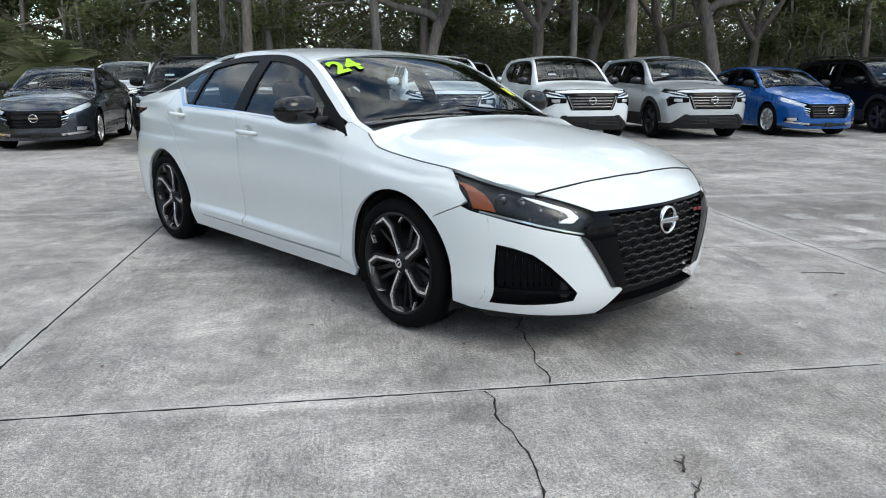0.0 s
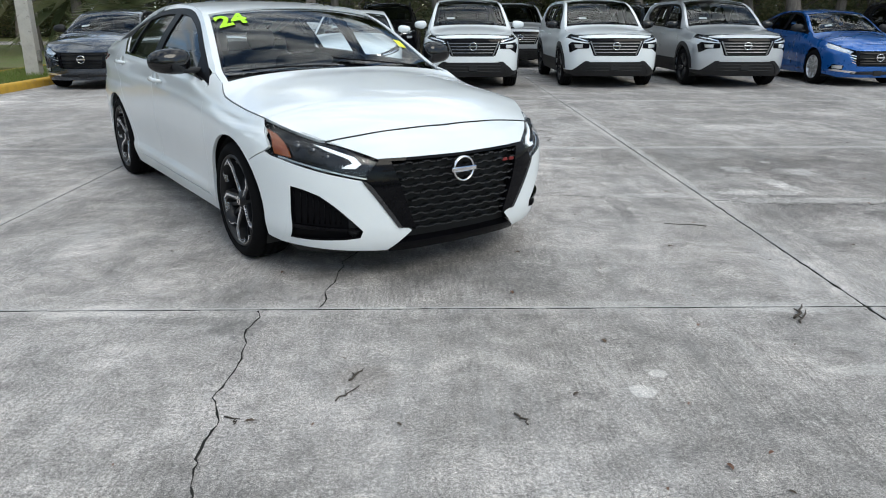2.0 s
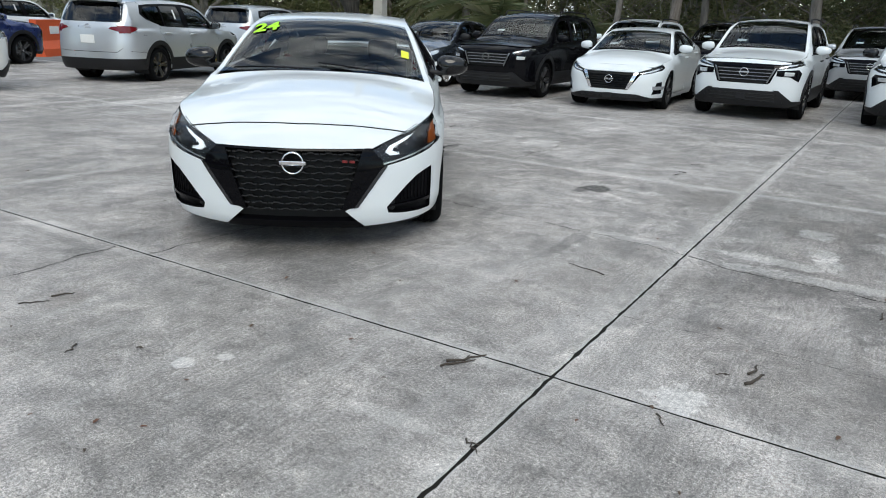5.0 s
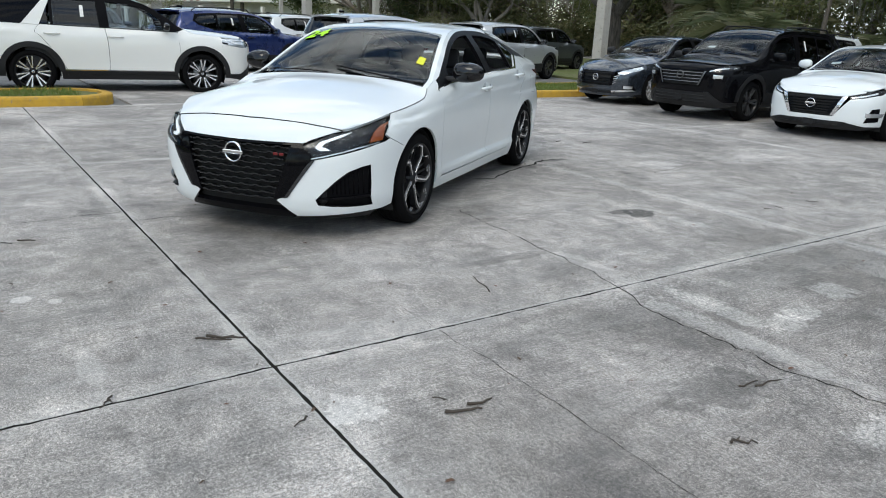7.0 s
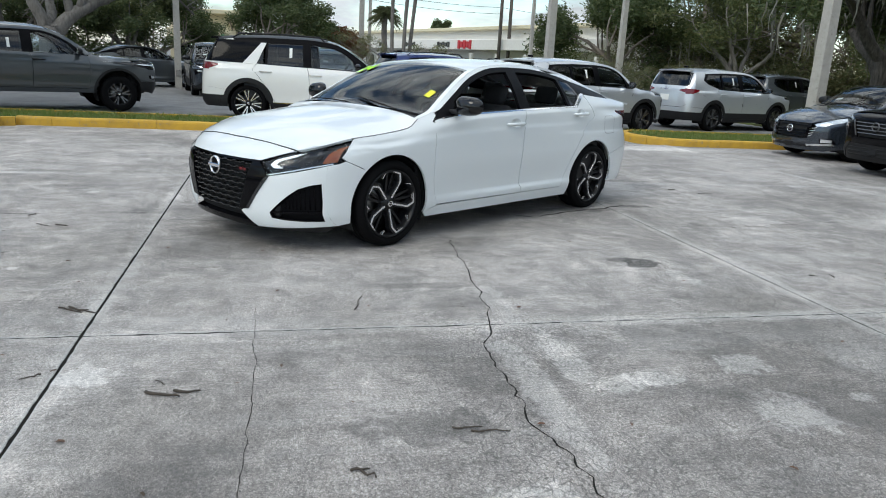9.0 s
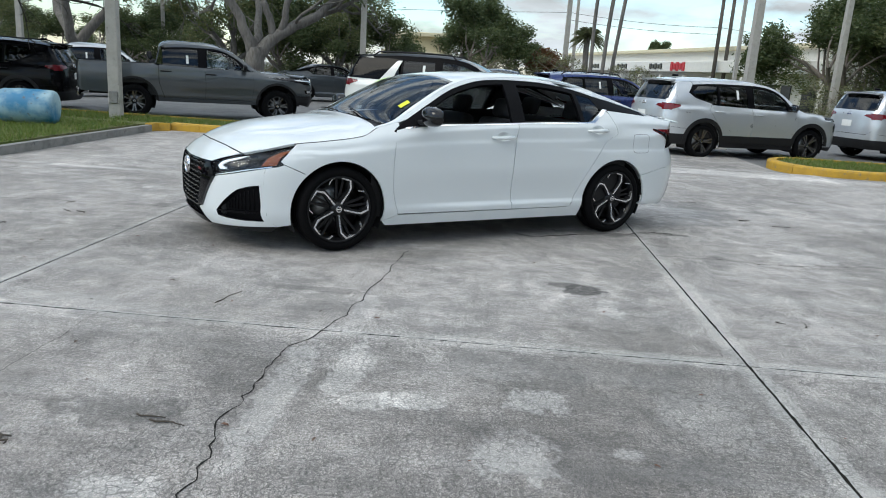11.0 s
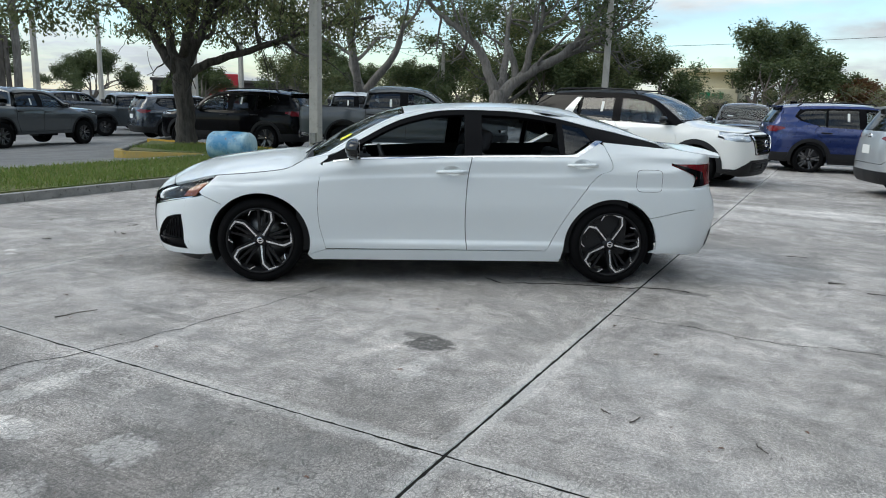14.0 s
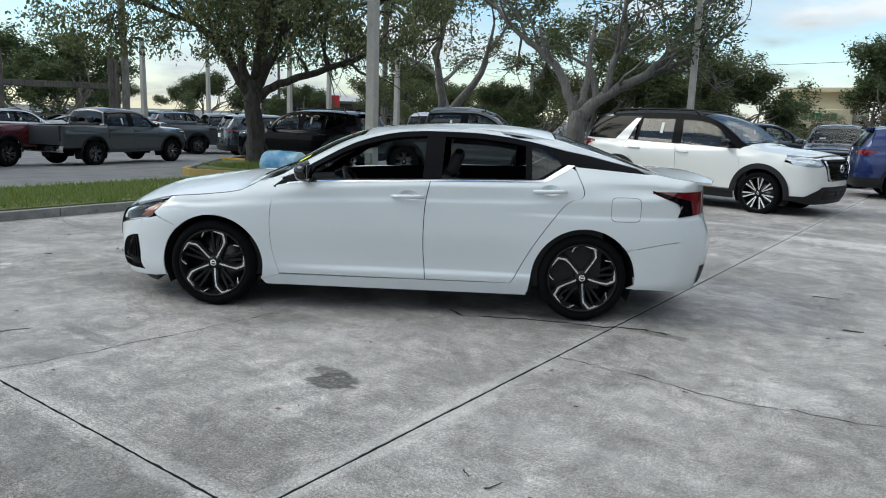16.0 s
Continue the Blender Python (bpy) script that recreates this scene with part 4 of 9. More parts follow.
        # windows: black surround, panes
        full = low + kick + up
        surround = Geo()
        bt = s["bpillar"]
        zb0, zb1 = float(zlow(bt[0])), None
        zu = float(upz(bt[0]))
        fx0 = s["dlo_low"][0][0]
        fwin = [(fx0 - 0.20, float(zlow(fx0 - 0.2)) + 0.012)] + [(x, float(zlow(x)) + 0.008) for x in np.linspace(fx0 - 0.24, bt[0] + bt[2], 8)] + [(bt[1] + bt[2], zu - 0.03)] + [(x, float(upz(x)) - 0.028) for x in np.linspace(bt[1] + bt[2] + 0.05, s["dlo_up"][-1][0] - 0.05, 9)]
        if s is SEDAN:
            fwin = [(0.70, float(zlow(0.70)) + 0.010)] + [(x, float(zlow(x)) + 0.008) for x in np.linspace(0.66, bt[0] + bt[2], 8)] + [(bt[1] + bt[2], zu - 0.03)] + [(x, float(upz(x)) - 0.028) for x in np.linspace(bt[1] + bt[2] + 0.05, 0.645, 11)]
        qx = s["quarter"] if s["quarter"] else lowr_end + 0.03
        rwin = [(x, float(zlow(x)) + 0.008) for x in np.linspace(bt[0] - bt[2] - 0.02, qx + 0.03, 8)] + [(x, float(upz(x)) - 0.028) for x in np.linspace(qx + 0.03, bt[1] - bt[2] - 0.02, 8)]
        holes = [fwin, rwin]
        qwin = None
        if s is SEDAN:
            qwin = [(qx - 0.012, float(zlow(qx)) + 0.012), (-1.05, 1.066), (-1.235, 1.176), (-1.17, 1.274), (qx - 0.012, float(upz(qx)) - 0.03)]
        elif s is SUV:
            qwin = [(qx - 0.05, float(zlow(qx)) + 0.02), (-1.30, 1.15), (-1.56, 1.27), (-1.66, 1.36), (-1.52, 1.50), (qx - 0.05, float(upz(qx)) - 0.03)]
        if qwin:
            holes.append(qwin)
        # bands between the panes, drawn as strips of the side
        strips = [[(fx0, s["dlo_low"][0][1] - 0.006)] + [p for p in [(fx0 - 0.20, float(zlow(fx0 - 0.2)))]] + [fwin[0]] + fwin[-1:] + [s["dlo_up"][-1]],
                  [(bt[0] + bt[2], float(zlow(bt[0] + bt[2])) + 0.002), (bt[0] - bt[2] - 0.02, float(zlow(bt[0] - bt[2])) + 0.002), (bt[1] - bt[2] - 0.02, zu - 0.02), (bt[1] + bt[2], zu - 0.02)]]
        if s is SEDAN:                                      # the black corner piece that carries the mirror
            strips[0] = [(0.945, 0.941), (0.72, float(zlow(0.72)) - 0.002), (0.695, float(zlow(0.70)) + 0.008), (0.64, float(upz(0.64)) - 0.032)] + [(x, float(upz(x)) + 0.004) for x in np.linspace(0.62, 0.93, 8)]
        topband = [(x, float(upz(x)) + 0.004) for x in np.linspace(s["dlo_up"][-1][0], qx, 22)] + [(x, float(upz(x)) - 0.034) for x in np.linspace(qx, s["dlo_up"][-1][0] - 0.06, 22)]
        strips.append(topband)
        if qwin:
            strips.append([(qx + 0.034, float(zlow(qx)) + 0.002), (qx - 0.012, float(zlow(qx)) + 0.002), (qx - 0.012, float(upz(qx)) - 0.02), (qx + 0.034, float(upz(qx)) - 0.02)])
            if s is SEDAN:
                strips.append([(-1.225, 1.170), (-1.265, 1.172), (-1.32, 1.163), (-1.57, 1.146), (-1.86, 1.124), (-1.80, 1.158), (-1.58, 1.207), (-1.4, 1.248), (-1.26, 1.272), (-0.99, 1.335), (-0.99, 1.298), (-1.16, 1.268)])
            else:
                strips.append([(-1.30, 1.138), (-1.60, 1.262), (-1.73, 1.36), (-1.61, 1.525), (-1.3, 1.55), (qx, 1.558), (qx, 1.51), (-1.50, 1.50), (-1.65, 1.37), (-1.55, 1.285), (-1.30, 1.16)])
        for q in strips:
            panel("window_trim", q, S, M["trim_black"], car, 0.05, 0.05, 0.03, -0.002)
        left_open = lowered and sg > 0
        if left_open:
            for nm, w in (("window_edge", fwin), ("window_edge", rwin)):
                n = 8
                e = [(x, z) for x, z in w[:n]] + [(x, z + 0.012) for x, z in w[:n][::-1]]
                panel(nm, e, S, M["plastic"], car, 0.06, 0.06, 0.02, -0.012)
        else:
            panel("front_window", fwin, S, M["glass"], car, 0.08, 0.08, 0.0, -0.010)
            panel("rear_window", rwin, S, M["glass"] if hero else M[glass_rear], car, 0.08, 0.08, 0.0, -0.010)
        if qwin:
            panel("quarter_window", qwin, S, M[glass_rear], car, 0.08, 0.08, 0.0, -0.004)
        # bright strip under the windows
        wl_ = [(x, float(zlow(x)) + 0.004) for x in np.linspace(fx0 - 0.1, s["dlo_low"][-1][0], 14)]
        if s is SEDAN:
            st = wl_ + [(-1.09, 1.062), (-1.27, 1.172), (-1.325, 1.168), (-1.10, 1.040)] + [(x, z - 0.012) for x, z in wl_[::-1]]
            panel("window_strip", st, S, M["chrome"] if hero else M["gloss_black"], car, 0.05, 0.03, 0.01, 0.003)
        # side frame above the windows
        rail = [(x, float(B.z4(x)) + 0.002) for x in np.linspace(0.922 if s is SEDAN else df + 0.112, (s["back"][1] + 0.05 if s["back"] and not pickup else -1.66 if not pickup else -1.0), 26)]
        lo_ = [(x, float(upz(x)) + 0.005) for x in np.linspace(s["dlo_up"][-1][0], s["dlo_up"][0][0], 24)]
        frame_poly = [(df + 0.05, float(zlow(df)) + 0.029), (df + 0.11, float(B.z4(df + 0.11)) - 0.004)] + rail + lo_[::-1] + [(fx0 - 0.03, s["dlo_low"][0][1] + 0.006)]
        if s is SEDAN:
            frame_poly = [(0.892, 1.008), (0.92, float(B.z4(0.922)) - 0.001)] + rail + [q for q in lo_[::-1] if q[0] < 0.888]
        panel("side_frame", frame_poly, S, roofm, car, 0.05, 0.05, 0.012, 0.0)
        # door handles
        for hx in (db + 0.13, dr + (0.16 if not pickup else 0.14)):
            zz = float(zlow(hx)) - (0.115 if s is SEDAN else 0.13)
            y = float(B.side_y(arr([hx]), arr([zz]))[0])
            g = Geo()
            pth = [((hx + q) * B.k[0], sg * (y + dd) * B.k[1], (zz - 0.02 * q) * B.k[2]) for q, dd in ((0.125, 0.004), (0.09, 0.024), (0.0, 0.032), (-0.08, 0.030), (-0.115, 0.012))]
            g.tube(pth, [0.009, 0.014, 0.015, 0.016, 0.015], 8)
            g.make("door_handle", P if style in ("hero", "versa", "sentra", "rogue", "path") else M["plastic"], car)
            if hero:
                panel("handle_cup", [(hx + 0.0 + 0.075 * math.cos(a), zz + 0.006 + 0.042 * math.sin(a)) for a in np.linspace(0, 2 * math.pi, 25)[:-1]], S, P, car, 0.012, 0.012, 0.0, 0.0015, dish=1.5)
    # top: hood, windscreen, roof, rear
    w0, w1 = s["ws"]
    hf = s["hood_front"]
    hood = []
    hx = np.linspace(w0 + 0.055, hf - 0.16, 16)
    yl = [(x, float(B.y4(x)) - 0.004) for x in hx]
    if hero:
        yl = [(x, float(B.y4(x)) - 0.004) for x in np.linspace(w0 + 0.055, 2.075, 16)]
    frontline = [(2.10, 0.648), (2.14, 0.48), (2.174, 0.24), (2.186, 0)] if hero else [(hf - 0.155, yl[-1][1] - 0.02), (hf - 0.07, yl[-1][1] * 0.82), (hf - 0.02, yl[-1][1] * 0.5), (hf, 0)]
    cowl = [(w0 + 0.055, yl[0][1]), (w0 + 0.032, yl[0][1] * 0.7), (w0 + 0.030, 0)]
    half = bend(cowl[::-1], 4) + yl[1:] + bend(frontline, 4)
    panel("hood", half + [(x, -y) for x, y in half[::-1][1:-1]], B.top, P, car, du, du)
    panel("cowl", [(w0 + 0.07, -0.77), (w0 + 0.07, 0), (w0 + 0.07, 0.77), (w0 - 0.02, 0.745), (w0 + 0.01, 0), (w0 - 0.02, -0.745)], B.top, M["plastic"], car, 0.06, 0.08, 0.02, -0.016)
    yw = lambda x: float(B.y4(x)) - (0.04 if s is SEDAN else 0.05)
    wsp = [(w0 - 0.035, yw(w0) - 0.002)] + [(x, yw(x)) for x in np.linspace(w0 - 0.08, w1 + 0.05, 10)] + [(w1 + 0.012, yw(w1) - 0.03), (w1, 0)]
    wsp = [(w0 + 0.02, 0), (w0 + 0.005, 0.4)] + wsp
    wfull = wsp + [(x, -y) for x, y in wsp[::-1][1:-1]]
    panel("windscreen", wfull, B.top, M["glass"], car, 0.08, 0.08, 0.0, -0.002, origin=(0, 0, 0.7))
    inner = [(w0 - 0.025 if x > w0 - 0.06 else w1 + 0.035 if x < w1 + 0.035 else x, y * 0.965) for x, y in wsp]
    ring = wsp + [(w1, -0.001)] + inner[::-1]
    for sg in (1, -1):                                      # black border of the screen
        panel("screen_border", [(x, sg * abs(y)) for x, y in ring], B.top, M["gloss_black"], car, 0.06, 0.06, 0.0, -0.006)
        pil = [(x, sg * (float(B.y4(x)) + 0.002)) for x in np.linspace(w0 + 0.053, w1 - 0.02, 14)] + [(x, sg * (yw(x) + 0.002)) for x in np.linspace(w1 - 0.02, w0 + 0.053, 14)]
        panel("pillar", pil, B.top, roofm, car, 0.05, 0.03, 0.012)
    rend = s["back"][0] if s["back"] else -2.03
    rxs = np.linspace(w1 - 0.012, rend + 0.01, 14)
    rh = [(w1 - 0.012, 0)] + [(x, float(B.y4(x)) + 0.002) for x in rxs] + [(rend + 0.01, 0)]
    panel("roof", rh + [(x, -y) for x, y in rh[::-1][1:-1]], B.top, roofm, car, 0.06, 0.06, 0.02)
    if s["back"] and not pickup:
        b0, b1 = s["back"]
        bh = [(b0 - 0.0, 0)] + [(b0 - 0.01, float(B.y4(b0)) - 0.07)] + [(x, float(B.y4(x)) - 0.055) for x in np.linspace(b0 - 0.06, b1 + 0.06, 8)] + [(b1, float(B.y4(b1)) - 0.12), (b1 - 0.02, 0)]
        panel("rear_screen", bh + [(x, -y) for x, y in bh[::-1][1:-1]], B.top, M["glass_dark"], car, 0.08, 0.08, 0.0, -0.003)
        for sg in (1, -1):
            cp = [(x, sg * (float(B.y4(x)) + 0.002)) for x in np.linspace(b0 + 0.02, b1 - 0.06, 12)] + [(x, sg * (float(B.y4(x)) - 0.058)) for x in np.linspace(b1 - 0.02, b0 + 0.0, 12)]
            panel("rear_pillar", cp, B.top, P, car, 0.05, 0.03, 0.012)
        dk = [(b1 - 0.025, 0)] + [(x, float(B.y4(x)) - 0.0) for x in np.linspace(b1 - 0.06, -2.36, 7)] + [(-2.44, 0.5), (-2.45, 0)]
        panel("boot_lid", dk + [(x, -y) for x, y in dk[::-1][1:-1]], B.top, P, car, 0.05, 0.05, 0.02)
        lid = [(-0.66, 1.085), (0.66, 1.085), (0.64, 0.80), (0.5, 0.70), (-0.5, 0.70), (-0.64, 0.80)]
        panel("boot_face", lid, B.rear, P, car, 0.06, 0.06, 0.02)
    elif pickup:
        bh = [(-1.045, 0.60), (-1.13, 0.72), (-1.13, -0.72), (-1.045, -0.60)]
        panel("cab_back", [(-1.03, 0.66), (-1.16, 0.80), (-1.16, -0.80), (-1.03, -0.66)], B.top, P, car, 0.02, 0.1, 0.02)
        panel("rear_screen", bh, B.top, M["glass_dark"], car, 0.02, 0.1, 0.0, 0.006)
        g = Geo()
        for sg in (1, -1):
            g.box((-1.97, sg * 0.79, 1.0), (1.58, 0.08, 0.46), 0.02)
        g.box((-1.97, 0, 0.80), (1.58, 1.6, 0.05))
        g.box((-1.19, 0, 1.0), (0.06, 1.6, 0.46), 0.01)
        g.make("bed", M["plastic"], car)
        panel("tailgate", [(-0.80, 1.225), (0.80, 1.225), (0.80, 0.66), (-0.80, 0.66)], B.rear, P, car, 0.08, 0.08, 0.04)
        panel("rear_bumper", [(-0.86, 0.63), (0.86, 0.63), (0.84, 0.46), (-0.84, 0.46)], B.rear, M["chrome"], car, 0.08, 0.05, 0.06, 0.03)
    else:
        sp = [(-1.99, 0.58), (-2.12, 0.55), (-2.16, 0), (-2.12, -0.55), (-1.99, -0.58)]
        panel("spoiler", sp, lambda x, y: np.stack([x, y, 1.628 - 0.06 * np.abs(y) ** 2 + 0.1 * (x + 2.0)], 1) * B.k, roofm, car, 0.05, 0.08, 0.035)
        panel("rear_screen", [(-0.60, 1.56), (0.60, 1.56), (0.68, 1.22), (0.60, 1.19), (-0.60, 1.19), (-0.68, 1.22)], B.rear, M["glass_dark"], car, 0.08, 0.06, 0.0, 0.0)
        panel("tailgate", [(-0.70, 1.185), (0.70, 1.185), (0.73, 1.12), (0.72, 0.72), (0.6, 0.63), (-0.6, 0.63), (-0.72, 0.72), (-0.73, 1.12)], B.rear, P, car, 0.06, 0.06, 0.02)
        for sg in (1, -1):
            panel("rear_post", [(sg * 0.605, 1.58), (sg * 0.68, 1.50), (sg * 0.80, 1.20), (sg * 0.69, 1.19), (sg * 0.69, 1.23)], B.rear, roofm, car, 0.04, 0.05, 0.02)
        for sg in (1, -1) if style in ("rogue_rails", "path") else ():
            g = Geo()
            g.tube([(0.1, sg * 0.64, 1.60), (0.0, sg * 0.63, 1.685), (-0.7, sg * 0.62, 1.705), (-1.55, sg * 0.62, 1.685), (-1.68, sg * 0.62, 1.60)], 0.016, 6)
            g.v = [tuple(arr(p) * B.k) for p in g.v]
            g.make("roof_rail", M["plastic"], car)
        g = Geo()
        g.box((-1.65 * B.k[0], 0, 1.70 * B.k[2]), (0.16, 0.04, 0.05), 0.018, None, 2)
        g.make("aerial", M["gloss_black"], car)
    # tail: lamps, bumper
    if not pickup:
        for sg in (1, -1):
            R = B.rear
            if s is SEDAN:
                tl = [(-1.905, 0.998), (-2.36, 1.002), (-2.36, 0.835), (-2.105, 0.815), (-2.145, 0.893), (-2.13, 0.900)]
                panel("tail_lamp", tl, B.side(sg), M["tail_red"], car, 0.04, 0.04, 0.02, 0.004)
                panel("tail_lamp_cover", [(-2.105, 0.815), (-2.145, 0.893), (-2.13, 0.902), (-1.905, 0.998), (-1.90, 1.006), (-2.20, 0.935), (-2.23, 0.825)], B.side(sg), M["gloss_black"], car, 0.04, 0.04, 0.02, 0.008)
                panel("tail_lamp_inner", [(sg * 0.60, 1.0), (sg * 0.80, 1.0), (sg * 0.80, 0.84), (sg * 0.66, 0.90)], R, M["tail_red"], car, 0.04, 0.04, 0.02, 0.004)
            else:
                panel("tail_lamp", [(-1.94, 1.10), (-2.25, 1.125), (-2.26, 0.98), (-2.14, 0.99), (-1.93, 1.065)], B.side(sg), M["tail_red"], car, 0.04, 0.03, 0.02, 0.006)
                panel("tail_lamp_inner", [(sg * 0.45, 1.06), (sg * 0.50, 1.10), (sg * 0.80, 1.12), (sg * 0.80, 0.98), (sg * 0.68, 1.0)], R, M["tail_red"], car, 0.04, 0.03, 0.02, 0.006)
        if s is SEDAN:
            bp = [(-0.89, 0.555), (-0.84, 0.66), (-0.66, 0.80), (-0.5, 0.695), (0.5, 0.695), (0.66, 0.80), (0.84, 0.66), (0.89, 0.555), (0.89, 0.27), (0.80, 0.24), (-0.80, 0.24), (-0.89, 0.27)]
            panel("rear_bumper", bp, B.rear, P, car, 0.05, 0.05, 0.02)
            for sg in (1, -1):
                panel("rear_vent", [(sg * 0.62, 0.44), (sg * 0.72, 0.44), (sg * 0.70, 0.30), (sg * 0.60, 0.29)], B.rear, M["plastic"], car, 0.03, 0.03, 0.0, 0.004)
                zz = [(-2.02, 0.617), (-2.36, 0.655), (-2.40, 0.60), (-2.40, 0.275)] + [(-cx - math.sqrt(ra ** 2 - (z - cz) ** 2) - 0.003, z) for z in np.linspace(0.262, 0.556, 8)]
                panel("bumper_corner", zz, B.side(sg), P, car, 0.04, 0.04, 0.02)
        else:
            panel("rear_bumper", [(-0.86, 0.60), (-0.72, 0.715), (-0.6, 0.62), (0.6, 0.62), (0.72, 0.715), (0.86, 0.60), (0.86, 0.50), (-0.86, 0.50)], B.rear, P, car, 0.05, 0.05, 0.02)
            panel("bumper_cladding", [(-0.89, 0.50), (0.89, 0.50), (0.86, 0.28), (-0.86, 0.28)], B.rear, M["plastic"], car, 0.05, 0.05, 0.02, 0.004)
            for sg in (1, -1):
                panel("bumper_corner", [(-1.685, 0.60), (-2.26, 0.655), (-2.30, 0.50), (-1.735, 0.50)], B.side(sg), P, car, 0.05, 0.05, 0.02)
                panel("bumper_corner", [(-1.735, 0.498), (-2.30, 0.498), (-2.25, 0.28), (-1.755, 0.28)], B.side(sg), M["plastic"], car, 0.05, 0.05, 0.02)
            g = Geo()
            p = B.at("rear", 0, 0.86)
            g.box(p + Vector((-0.006, 0, 0)), (0.012, 0.31, 0.155), 0.004)
            g.make("plate", M["paper"], car)
            emblem(car, B, 0, 1.08, 0.065, "rear", -0.012)
    FRONTS[style](car, B, P)
    for sg in (1, -1):                                      # wipers
        g = Geo()
        line = [(w0 + 0.035 - 0.10 * t, 0.60 * sg * (1 - 1.05 * t) if sg > 0 else -0.06 - 0.62 * (1 - t)) for t in np.linspace(0, 1, 7)] if sg > 0 else [(w0 + 0.035 - 0.07 * t, -0.05 - 0.60 * t) for t in np.linspace(0, 1, 7)]
        g.tube([Vector(B.top(arr([x]), arr([y]))[0]) + Vector((0.004, 0, 0.014)) for x, y in line], 0.005, 5)
        g.make("wiper", M["trim_black"], car)
    if not hero:
        tagx, tagz = (-0.52, 1.40) if s is SUV else (-0.42, 1.40)
        if s is not SEDAN:
            for sg in (1, -1):
                panel("window_sticker", [(tagx, tagz + 0.06), (tagx - 0.055, tagz + 0.06), (tagx - 0.05, tagz - 0.13), (tagx + 0.005, tagz - 0.13)], B.side(sg), M["paper"], car, 0.1, 0.1, 0.0, -0.006)
        wx = w0 - 0.16
        panel("screen_sticker", [(wx, -0.30), (wx, -0.46), (wx - 0.05, -0.46), (wx - 0.05, -0.30)], B.top, M["paper"], car, 0.1, 0.1, 0.0, -0.004)
        panel("screen_sticker", [(w1 + 0.10, 0.40), (w1 + 0.10, 0.50), (w1 + 0.07, 0.50), (w1 + 0.07, 0.40)], B.top, M["paper"], car, 0.1, 0.1, 0.0, -0.004)
    else:
        cxy = (-1.703, 0.865)
        rim = [(cxy[0] + 0.112 * np.sign(math.cos(a)) * abs(math.cos(a)) ** 0.35, cxy[1] + 0.090 * np.sign(math.sin(a)) * abs(math.sin(a)) ** 0.35) for a in np.linspace(0, 2 * math.pi, 41)[:-1]]
        inn_ = [(cxy[0] + (x - cxy[0]) * 0.965, cxy[1] + (z - cxy[1]) * 0.96) for x, z in rim]
        # a flat grey ring coloured as the shaded gap round the flap
        g = Geo()
        S = B.side(1)
        pts = [S(arr([x]), arr([z]))[0] + arr([0, 0.0015, 0]) for q in (rim, inn_) for x, z in q]
        n = len(rim)
        g.add(pts, [(k, (k + 1) % n, n + (k + 1) % n, n + k) for k in range(n)], False)
        flap = g.make("fuel_flap", M["gap_shade"], car, "thin grey line for the shaded gap round the fuel flap")
        # number on the windscreen
        for off, lift, mt, nm in ((0.004, 0.004, "trim_black", "number_edge"), (0.0, 0.007, "lime", "number")):
            tc = bpy.data.curves.new("number", "FONT")
            tc.body, tc.size, tc.offset, tc.align_x, tc.align_y = "24", 0.25, 0.009 + off, "CENTER", "CENTER"
            tob = bpy.data.objects.new("number", tc)
            me = bpy.data.meshes.new_from_object(tob)
            bm = bmesh.new()
            bm.from_mesh(me)
            bmesh.ops.triangulate(bm, faces=bm.faces[:])
            bmesh.ops.subdivide_edges(bm, edges=[e for e in bm.edges if e.calc_length() > 0.04], cuts=2)
            for v in bm.verts:
                x, y = 0.462 - v.co.y * 0.82, -0.505 + v.co.x * 0.80
                q = B.top(arr([x]), arr([y]))[0]
                v.co = Vector(q) + Vector((0.3, 0, 0.95)).normalized() * lift
            bm.to_mesh(me)
            bm.free()
            me.materials.clear()
            me.materials.append(M[mt])
            bpy.data.objects.remove(tob)
            o = new(nm, me)
            o.parent = car
            if nm == "number":
                o["label"] = "lime green number 24 on the windscreen"
        tagp = panel("price_tag", [(0.80, 0.585), (0.80, 0.645), (0.71, 0.640), (0.71, 0.580)], B.top, M["yellow_tag"], car, 0.1, 0.1, 0.0, 0.004)
    if not hero:
        hb = Geo()
        hb.box(((cx + 0.42) * B.k[0], 0, (s["z0"] + 0.30) * B.k[2]), (0.35, 1.3 * B.k[1], 0.34), 0.03)
        hb.make("radiator_core", M["dark"], car)
    add_wheels(car, B, wheels)
    add_interior(car, B, hero)
    add_mirrors(car, B, mirror_mat or P, df - 0.26 if s is SEDAN else df - 0.20, float(zlow(df - 0.2)) + 0.01)
    return car, B


